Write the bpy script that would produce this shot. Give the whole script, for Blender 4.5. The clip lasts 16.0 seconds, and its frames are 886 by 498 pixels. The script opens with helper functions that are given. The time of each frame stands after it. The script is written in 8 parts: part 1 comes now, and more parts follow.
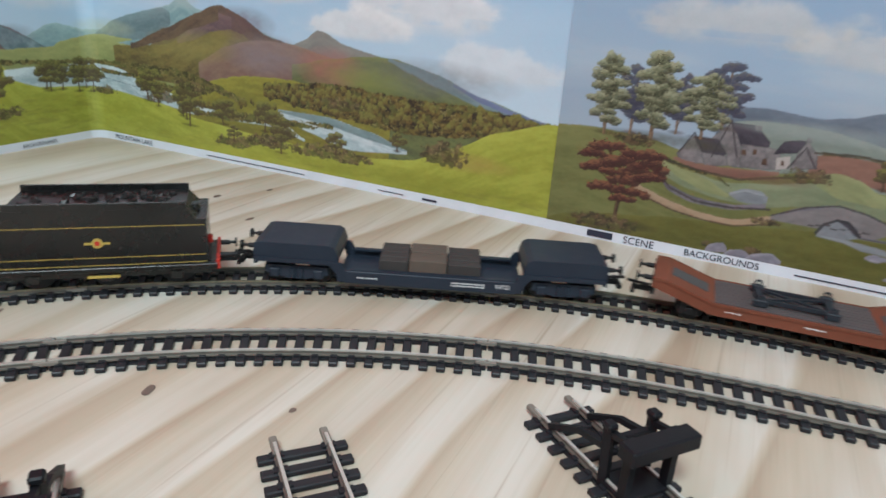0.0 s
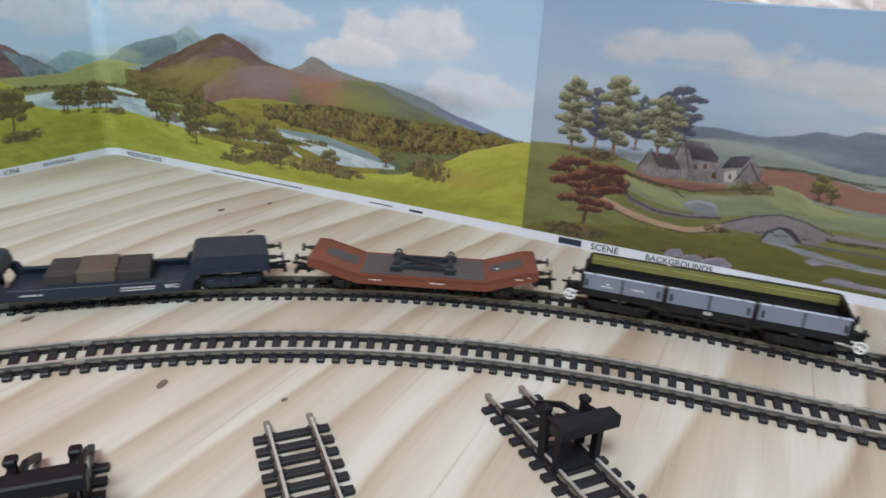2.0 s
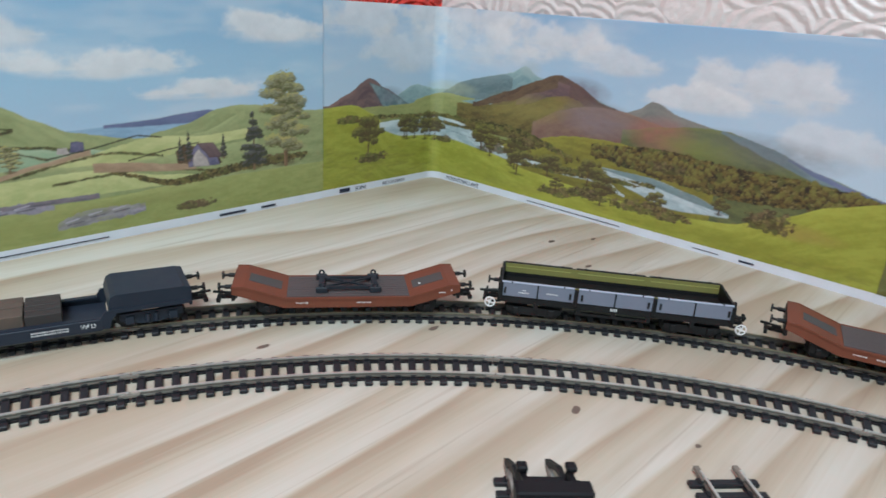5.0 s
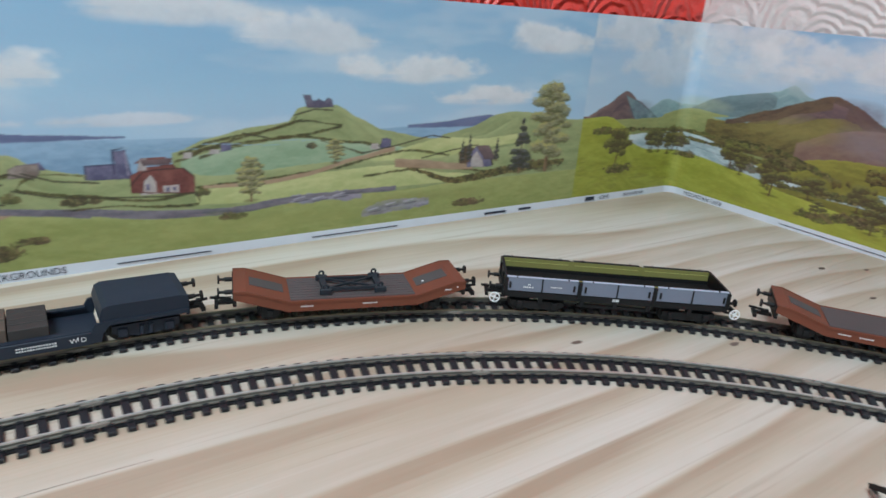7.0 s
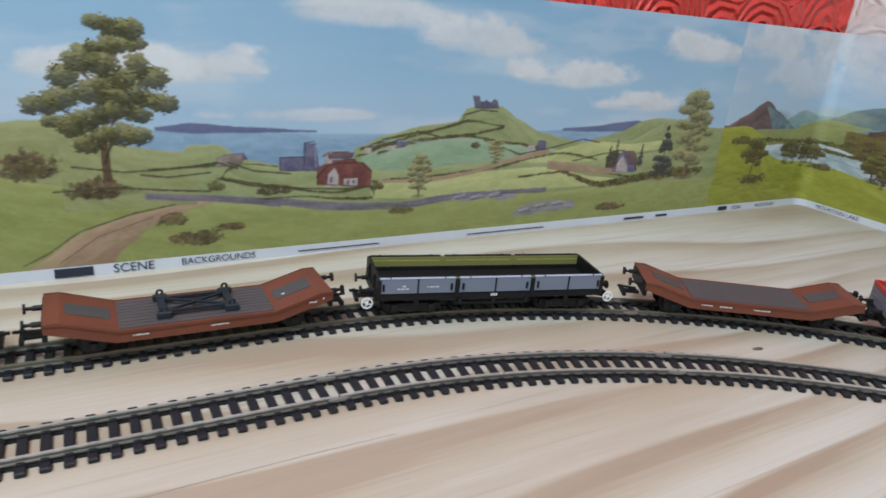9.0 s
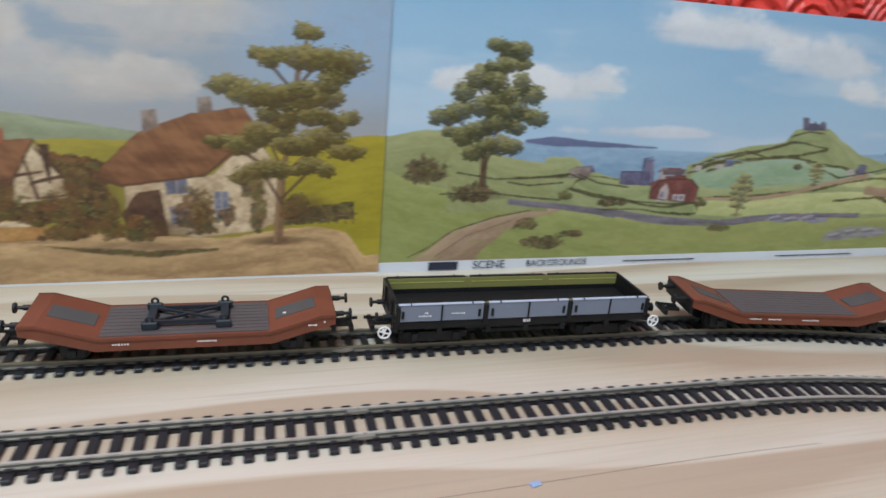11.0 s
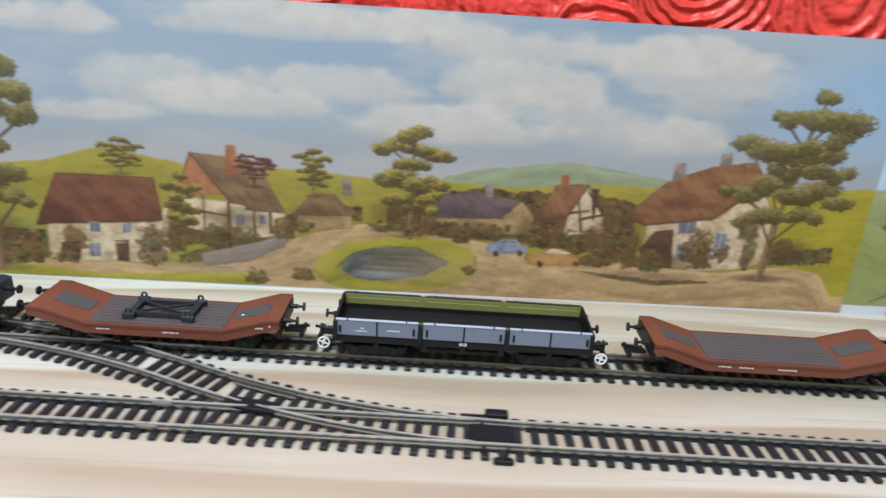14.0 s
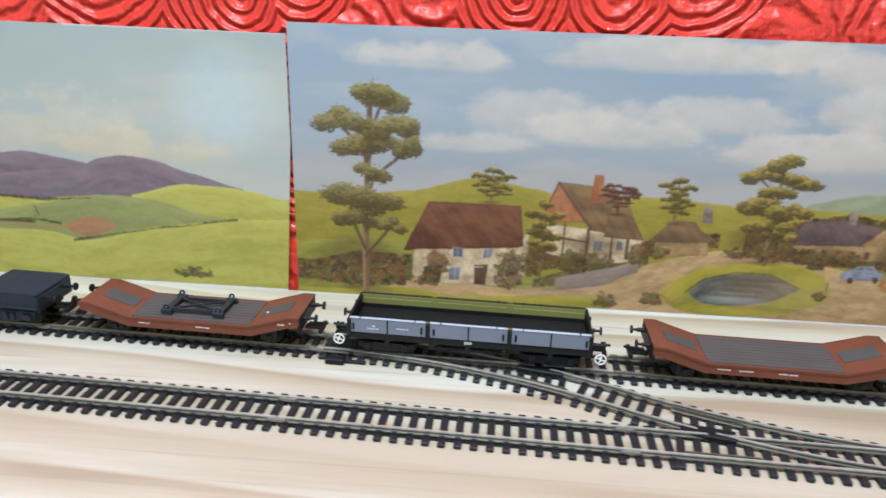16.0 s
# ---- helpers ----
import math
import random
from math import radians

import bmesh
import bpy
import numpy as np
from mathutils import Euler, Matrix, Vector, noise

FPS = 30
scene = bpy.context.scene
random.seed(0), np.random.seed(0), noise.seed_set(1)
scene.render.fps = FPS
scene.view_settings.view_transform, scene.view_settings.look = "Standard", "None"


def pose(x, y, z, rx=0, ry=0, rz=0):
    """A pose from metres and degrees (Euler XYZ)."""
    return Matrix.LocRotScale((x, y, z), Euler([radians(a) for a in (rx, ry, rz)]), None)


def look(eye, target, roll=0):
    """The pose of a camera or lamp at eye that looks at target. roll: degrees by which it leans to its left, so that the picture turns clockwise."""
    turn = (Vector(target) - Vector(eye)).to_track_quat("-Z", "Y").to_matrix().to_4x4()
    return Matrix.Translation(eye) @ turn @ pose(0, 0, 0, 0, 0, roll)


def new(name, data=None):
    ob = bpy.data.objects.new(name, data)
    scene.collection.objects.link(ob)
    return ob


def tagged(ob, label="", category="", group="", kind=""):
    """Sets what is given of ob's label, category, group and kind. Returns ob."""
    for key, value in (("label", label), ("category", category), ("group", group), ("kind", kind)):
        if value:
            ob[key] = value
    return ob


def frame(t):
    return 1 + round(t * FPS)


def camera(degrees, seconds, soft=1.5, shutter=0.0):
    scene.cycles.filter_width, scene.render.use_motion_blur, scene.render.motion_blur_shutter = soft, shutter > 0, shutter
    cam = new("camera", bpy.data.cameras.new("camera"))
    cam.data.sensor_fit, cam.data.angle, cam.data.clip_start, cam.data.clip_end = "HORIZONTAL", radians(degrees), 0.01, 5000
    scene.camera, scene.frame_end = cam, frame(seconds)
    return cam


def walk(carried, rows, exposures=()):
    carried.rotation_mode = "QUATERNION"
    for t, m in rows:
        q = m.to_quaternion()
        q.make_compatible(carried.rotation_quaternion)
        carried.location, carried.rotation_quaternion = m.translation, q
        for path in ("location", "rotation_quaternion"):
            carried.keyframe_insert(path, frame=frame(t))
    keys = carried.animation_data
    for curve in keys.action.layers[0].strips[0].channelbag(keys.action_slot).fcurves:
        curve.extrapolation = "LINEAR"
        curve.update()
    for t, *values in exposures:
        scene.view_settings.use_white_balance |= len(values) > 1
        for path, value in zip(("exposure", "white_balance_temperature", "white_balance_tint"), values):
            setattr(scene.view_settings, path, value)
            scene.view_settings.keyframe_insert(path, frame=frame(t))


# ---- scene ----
# ---- camera ----
cam = camera(66.6, 16.0, soft=1.6, shutter=0.5)
PATH = [
    (0, (-0.434, -0.549, 0.149), (1.277, 0.206, -0.568), 4.1),
    (0.5, (-0.456, -0.569, 0.169), (1.229, 0.202, -0.584), 2.7),
    (1, (-0.467, -0.576, 0.17), (1.222, 0.202, -0.566), 3.0),
    (1.5, (-0.466, -0.576, 0.172), (1.229, 0.2, -0.553), 2.8),
    (2, (-0.462, -0.58, 0.17), (1.238, 0.195, -0.545), 3.2),
    (2.5, (-0.457, -0.584, 0.164), (1.249, 0.182, -0.545), 3.3),
    (3, (-0.46, -0.572, 0.165), (1.231, 0.228, -0.543), 3.5),
    (3.5, (-0.481, -0.547, 0.173), (1.131, 0.402, -0.536), 3.3),
    (4, (-0.506, -0.524, 0.18), (1.036, 0.552, -0.503), 3.7),
    (4.2, (-0.515, -0.518, 0.182), (0.991, 0.613, -0.49), 3.8),
    (6.3, (-0.582, -0.462, 0.179), (0.68, 0.917, -0.532), 4.3),
    (6.5, (-0.597, -0.455, 0.18), (0.622, 0.965, -0.527), 4.8),
    (7, (-0.627, -0.446, 0.179), (0.48, 1.068, -0.514), 4.8),
    (7.5, (-0.649, -0.444, 0.173), (0.405, 1.108, -0.519), 5.2),
    (8, (-0.665, -0.44, 0.172), (0.36, 1.129, -0.527), 5.5),
    (10.3, (-0.772, -0.391, 0.168), (0.01, 1.323, -0.503), 5.4),
    (10.5, (-0.788, -0.391, 0.166), (-0.063, 1.348, -0.506), 5.3),
    (11, (-0.825, -0.39, 0.164), (-0.228, 1.393, -0.518), 5.1),
    (11.5, (-0.836, -0.397, 0.162), (-0.447, 1.438, -0.531), 4.9),
    (12, (-0.865, -0.39, 0.18), (-0.597, 1.459, -0.535), 3.1),
    (12.5, (-0.909, -0.394, 0.182), (-0.748, 1.471, -0.521), 3.4),
    (13, (-0.942, -0.4, 0.183), (-0.802, 1.468, -0.516), 2.6),
    (13.5, (-0.982, -0.407, 0.183), (-0.853, 1.463, -0.515), 4.0),
    (14, (-1.029, -0.411, 0.189), (-0.944, 1.456, -0.522), 3.8),
    (14.5, (-1.077, -0.416, 0.193), (-1.063, 1.448, -0.531), 3.9),
    (15, (-1.134, -0.422, 0.193), (-1.188, 1.443, -0.527), 3.9),
    (15.5, (-1.183, -0.425, 0.201), (-1.267, 1.432, -0.538), 3.4),
    (16, (-1.217, -0.423, 0.199), (-1.326, 1.443, -0.514), 2.0),
]
EXPOSURES = [(0, 0.05, 5650, -4), (3.0, 0.04, 5550, -4), (6.5, -0.14, 5500, -3), (8.2, -0.18, 5550, -1), (10.5, -0.19, 5680, 1), (13, -0.04, 5560, -1), (14.5, 0.03, 5600, -1), (16, 0.05, 5650, 0)]
walk(cam, [(t, look(eye, target, roll)) for t, eye, target, roll in PATH], EXPOSURES)

# ---- world and lamps ----
world = bpy.data.worlds.new("room_air")
scene.world = world
world.use_nodes = True
world.node_tree.nodes["Background"].inputs[0].default_value = (0.9, 0.95, 1.0, 1)
world.node_tree.nodes["Background"].inputs[1].default_value = 0.3


def area_lamp(name, eye, target, size_x, size_y, power, colour):
    data = bpy.data.lights.new(name, "AREA")
    data.shape, data.size, data.size_y, data.energy, data.color = "RECTANGLE", size_x, size_y, power, colour
    ob = new(name, data)
    ob.matrix_world = look(eye, target)
    return ob


# assumed overhead light; its fitting is out of view
area_lamp("ceiling_lamp", (-1.28, -0.68, 1.52), (-1.2, -0.48, 0), 0.6, 0.4, 36, (0.97, 0.98, 0.97))
# added fill from behind the camera; no window is built or seen
area_lamp("rear_fill_lamp", (-1.9, -2.35, 0.75), (-0.8, -0.3, 0.0), 1.3, 1.0, 13, (0.86, 0.94, 1.0))

# ---- measures ----
BEND = radians(2.0)                       # the long track leaves the back wall slowly
HUB = Vector((-0.615, -0.6247, 0))          # centre of both curves
R_OUT, R_IN = 0.5250, 0.4555
ALONG = Vector((-math.cos(BEND), math.sin(BEND), 0))
OUTWARD = Vector((math.sin(BEND), math.cos(BEND), 0))
RAIL_TOP = 0.0049
PIECE = 0.168                              # one straight length of track
TURN = radians(22.5)                       # one curved length of track


# ---- materials ----
MATS = {}


class Nodes:
    """Short forms for a node tree."""

    def __init__(self, name):
        self.mat = bpy.data.materials.new(name)
        self.mat.use_nodes = True
        self.tree = self.mat.node_tree
        self.bsdf = self.tree.nodes["Principled BSDF"]

    def add(self, kind, **values):
        node = self.tree.nodes.new(kind)
        for key, value in values.items():
            node.inputs[key].default_value = value
        return node

    def link(self, a, b):
        self.tree.links.new(a, b)

    def coords(self, space="Object", scale=(1, 1, 1)):
        tc, mp = self.add("ShaderNodeTexCoord"), self.add("ShaderNodeMapping")
        mp.inputs["Scale"].default_value = scale
        self.link(tc.outputs[space], mp.inputs["Vector"])
        return mp.outputs["Vector"]

    def noise(self, vec, scale, detail=4.0, rough=0.6, distort=0.0):
        n = self.add("ShaderNodeTexNoise", Scale=scale, Detail=detail, Roughness=rough, Distortion=distort)
        self.link(vec, n.inputs["Vector"])
        return n.outputs["Fac"]

    def ramp(self, fac, stops):
        r = self.add("ShaderNodeValToRGB")
        while len(r.color_ramp.elements) < len(stops):
            r.color_ramp.elements.new(0.5)
        for e, (p, c) in zip(r.color_ramp.elements, stops):
            e.position, e.color = p, (*c, 1)
        self.link(fac, r.inputs["Fac"])
        return r.outputs["Color"]

    def mix(self, fac, a, b, how="MIX"):
        m = self.tree.nodes.new("ShaderNodeMix")
        m.data_type, m.blend_type = "RGBA", how
        for sock, v in ((m.inputs[0], fac), (m.inputs[6], a), (m.inputs[7], b)):
            if isinstance(v, (int, float)):
                sock.default_value = v
            elif isinstance(v, tuple):
                sock.default_value = (*v, 1)
            else:
                self.link(v, sock)
        return m.outputs[2]

    def math(self, op, a, b=0.0, clamp=False):
        m = self.tree.nodes.new("ShaderNodeMath")
        m.operation, m.use_clamp = op, clamp
        for sock, v in zip(m.inputs, (a, b)):
            if isinstance(v, (int, float)):
                sock.default_value = v
            else:
                self.link(v, sock)
        return m.outputs[0]

    def bump(self, height, strength, distance):
        b = self.add("ShaderNodeBump", Strength=strength, Distance=distance)
        self.link(height, b.inputs["Height"])
        self.link(b.outputs["Normal"], self.bsdf.inputs["Normal"])

    def done(self, colour, rough=0.5, metal=0.0, spec=0.5):
        if isinstance(colour, tuple):
            self.bsdf.inputs["Base Color"].default_value = (*colour, 1)
        else:
            self.link(colour, self.bsdf.inputs["Base Color"])
        if isinstance(rough, (int, float)):
            self.bsdf.inputs["Roughness"].default_value = rough
        else:
            self.link(rough, self.bsdf.inputs["Roughness"])
        self.bsdf.inputs["Metallic"].default_value = metal
        self.bsdf.inputs["Specular IOR Level"].default_value = spec
        return self.mat


def plastic(name, colour, rough=0.45, vary=0.25, spec=0.28, metal=0.0, grain=900):
    """Moulded or painted small parts: a little dirt and a fine tooth."""
    n = Nodes(name)
    v = n.coords()
    big, fine = n.noise(v, 60, 3), n.noise(v, grain, 2)
    dark = tuple(c * (1 - vary) for c in colour)
    light = tuple(min(1, c * (1 + vary)) for c in colour)
    c = n.mix(big, dark, light)
    c = n.mix(n.math("MULTIPLY", fine, 0.25), c, tuple(c * 0.6 for c in colour))
    n.bump(fine, 0.12, 0.0004)
    MATS[name] = n.done(c, n.math("ADD", n.math("MULTIPLY", big, 0.25), rough - 0.1), metal, spec)
    return MATS[name]


def ink(name, a, b, scale=44.0):
    """Colour printed on satin paper: brush strokes of two tints, streaked, speckled and graded towards the foot of each shape."""
    n = Nodes(name)
    loose = name.startswith("leaf") or name.endswith("_leaf")
    v = n.coords("UV", (1, 1.6, 1))
    big, mid = n.noise(v, scale * 0.45, 3, 0.55, 0.6), n.noise(n.coords("UV", (1, 3.2, 1)), scale * 1.6, 3, 0.6, 0.8)
    fine = n.noise(v, scale * 7.0, 3, 0.7)
    tone = n.math("ADD", n.math("MULTIPLY", big, 0.60), n.math("ADD", n.math("MULTIPLY", mid, 0.30), n.math("MULTIPLY", fine, 0.10)))
    deep = tuple(c * 0.78 for c in a)
    pale = tuple(min(1, c * 1.1) for c in b)
    if loose:
        geo = n.add("ShaderNodeNewGeometry")
        tone = n.math("ADD", n.math("MULTIPLY", tone, 0.5), n.math("ADD", n.math("MULTIPLY", geo.outputs["Random Per Island"], 0.5), 0.0))
        deep = tuple(c * 0.66 for c in a)
    col = n.ramp(tone, [(0.20, deep), (0.38, a), (0.64, b), (0.82, pale)])
    rel = n.add("ShaderNodeUVMap")
    rel.uv_map = "Rel"
    sep = n.add("ShaderNodeSeparateXYZ")
    n.link(rel.outputs[0], sep.inputs[0])
    col = n.mix(n.math("MULTIPLY", n.math("SUBTRACT", 1.0, sep.outputs[1], True), 0.22), col, deep)
    MATS[name] = n.done(col, 0.42, 0, 0.35)
    return MATS[name]


def anaglypta(name, colour, gloss):
    """Painted wallpaper with raised whorls."""
    n = Nodes(name)
    v = n.coords()
    cell = n.add("ShaderNodeTexVoronoi", Scale=15.0)
    n.link(v, cell.inputs["Vector"])
    rings = n.math("SINE", n.math("ADD", n.math("MULTIPLY", cell.outputs["Distance"], 62.0), n.math("MULTIPLY", n.noise(v, 30, 3), 11.0)))
    relief = n.math("ADD", n.math("MULTIPLY", rings, 0.5), n.math("MULTIPLY", n.noise(v, 160, 4), 0.7))
    col = n.mix(n.noise(v, 40, 4), tuple(c * 0.88 for c in colour), colour)
    n.bump(relief, 0.4 if colour[1] > 0.3 else 0.9, 0.0035)
    MATS[name] = n.done(col, gloss, 0, 0.5)
    return MATS[name]


def plywood():
    """Pale softwood ply: wide wandering bands along x, fine fibres, faint stains."""
    n = Nodes("plywood")
    sep = n.add("ShaderNodeSeparateXYZ")
    n.link(n.coords(), sep.inputs[0])
    wander = n.noise(n.coords("Object", (0.9, 2.6, 1.0)), 1.0, 2.0, 0.5, 0.1)
    drift = n.math("MULTIPLY", n.math("SUBTRACT", wander, 0.5), 0.34)
    lines = n.math("MULTIPLY", n.math("ADD", sep.outputs[1], drift), 2 * math.pi / 0.041)
    turns = n.math("FRACT", n.math("DIVIDE", lines, 2 * math.pi))
    rise = n.math("POWER", turns, 1.6)
    fall = n.math("MULTIPLY", n.math("SUBTRACT", 1.0, turns), 9.0, True)
    waves = n.math("MULTIPLY", rise, fall)
    fibre = n.noise(n.coords("Object", (3.0, 150.0, 1.0)), 3.0, 4, 0.6)
    cloud = n.noise(n.coords("Object", (2.2, 9.0, 1.0)), 1.7, 3)
    tone = n.math("ADD", n.math("MULTIPLY", waves, n.math("ADD", n.math("MULTIPLY", cloud, 1.35), 0.2)), n.math("MULTIPLY", n.math("SUBTRACT", fibre, 0.5), 0.35), True)
    core = n.math("SUBTRACT", 1.0, n.math("MULTIPLY", n.math("ABSOLUTE", n.math("ADD", sep.outputs[0], 0.74)), 2.2), True)
    heart = n.math("ADD", n.math("MULTIPLY", core, 0.8), 0.75)
    tone = n.math("MULTIPLY", tone, n.math("ADD", heart, n.math("MULTIPLY", n.math("SUBTRACT", cloud, 0.5), 0.5)), True)
    col = n.ramp(tone, [(0.03, (0.575, 0.555, 0.495)), (0.28, (0.48, 0.43, 0.335)), (0.62, (0.31, 0.225, 0.145))])
    streak = n.ramp(n.noise(n.coords("Object", (1.1, 17.0, 1.0)), 2.4, 5, 0.62, 0.3), [(0.48, (0, 0, 0)), (0.72, (0.75, 0.75, 0.75))])
    col = n.mix(streak, col, (0.385, 0.33, 0.24))
    patch = n.ramp(n.noise(n.coords("Object", (0.9, 5.0, 1.0)), 3.0, 4, 0.6, 0.4), [(0.46, (0, 0, 0)), (0.66, (0.75, 0.75, 0.75))])
    col = n.mix(patch, col, (0.395, 0.325, 0.235))
    col = n.mix(n.math("MULTIPLY", core, n.math("MULTIPLY", cloud, 0.75)), col, (0.40, 0.32, 0.23))
    hair = n.ramp(n.noise(n.coords("Object", (1.6, 95.0, 1.0)), 2.6, 4, 0.6), [(0.58, (0, 0, 0)), (0.74, (0.75, 0.75, 0.75))])
    col = n.mix(hair, col, (0.29, 0.225, 0.16))
    col = n.mix(n.math("MULTIPLY", n.noise(n.coords(), 3.1, 3), 0.35), col, (0.55, 0.53, 0.475))
    n.bump(fibre, 0.15, 0.0006)
    MATS["plywood"] = n.done(col, 0.55, 0, 0.3)


plywood()
anaglypta("red_paper", (0.74, 0.05, 0.035), 0.28)
anaglypta("white_paper", (0.74, 0.70, 0.68), 0.35)
plastic("plaster", (0.75, 0.74, 0.72), 0.8, 0.05, 0.2, grain=200)
plastic("carpet", (0.22, 0.2, 0.19), 0.95, 0.2, 0.1)
plastic("board_edge", (0.5, 0.38, 0.25), 0.7)
plastic("knot", (0.16, 0.12, 0.1), 0.6)
plastic("paper_white", (0.66, 0.69, 0.76), 0.5, 0.08)
# wagon grey made paler: the light caught along the door tops, as colour
plastic("door_edge", (0.40, 0.45, 0.56), 0.4, 0.08)
plastic("old_rail", (0.24, 0.22, 0.155), 0.4, 0.3, metal=0.5)
plastic("letter_ink", (0.03, 0.035, 0.06), 0.5, 0.1)
plastic("sleeper_black", (0.018, 0.018, 0.022), 0.42, 0.3)
plastic("nickel_rail", (0.60, 0.59, 0.55), 0.3, 0.2, metal=0.6)
plastic("joiner_steel", (0.20, 0.18, 0.155), 0.6, 0.3)
plastic("rail_side", (0.16, 0.15, 0.13), 0.45, 0.3, metal=0.5)
plastic("moulded_black", (0.010, 0.010, 0.013), 0.5, 0.3, 0.2)
plastic("wagon_black", (0.010, 0.010, 0.011), 0.5, 0.3)
plastic("bauxite", (0.158, 0.052, 0.029), 0.5, 0.28)
plastic("deck_grey", (0.088, 0.076, 0.077), 0.6, 0.25)
plastic("patch_grey", (0.075, 0.072, 0.072), 0.6, 0.25)
plastic("slate_blue", (0.020, 0.027, 0.042), 0.42, 0.2)
plastic("frame_slate", (0.022, 0.026, 0.034), 0.5, 0.2)
plastic("wagon_grey", (0.185, 0.205, 0.265), 0.45, 0.1)
plastic("olive_inside", (0.21, 0.205, 0.062), 0.6, 0.12)
plastic("olive_line", (0.42, 0.42, 0.13), 0.6, 0.1)
plastic("white_paint", (0.78, 0.78, 0.78), 0.45, 0.05)
plastic("timber_load", (0.10, 0.078, 0.062), 0.7, 0.3)
plastic("timber_dark", (0.045, 0.04, 0.038), 0.7, 0.3)
plastic("tender_black", (0.006, 0.006, 0.006), 0.25, 0.2, 0.6)
plastic("lining_gold", (0.45, 0.33, 0.08), 0.4, 0.1)
plastic("buffer_red", (0.45, 0.03, 0.02), 0.4, 0.1)
plastic("coal", (0.012, 0.012, 0.012), 0.3, 0.4)
plastic("brick_load", (0.24, 0.12, 0.07), 0.8, 0.3)
plastic("scrap_blue", (0.30, 0.40, 0.62), 0.5, 0.1)
plastic("steel", (0.45, 0.45, 0.45), 0.3, 0.1, metal=1.0)
INK = {}
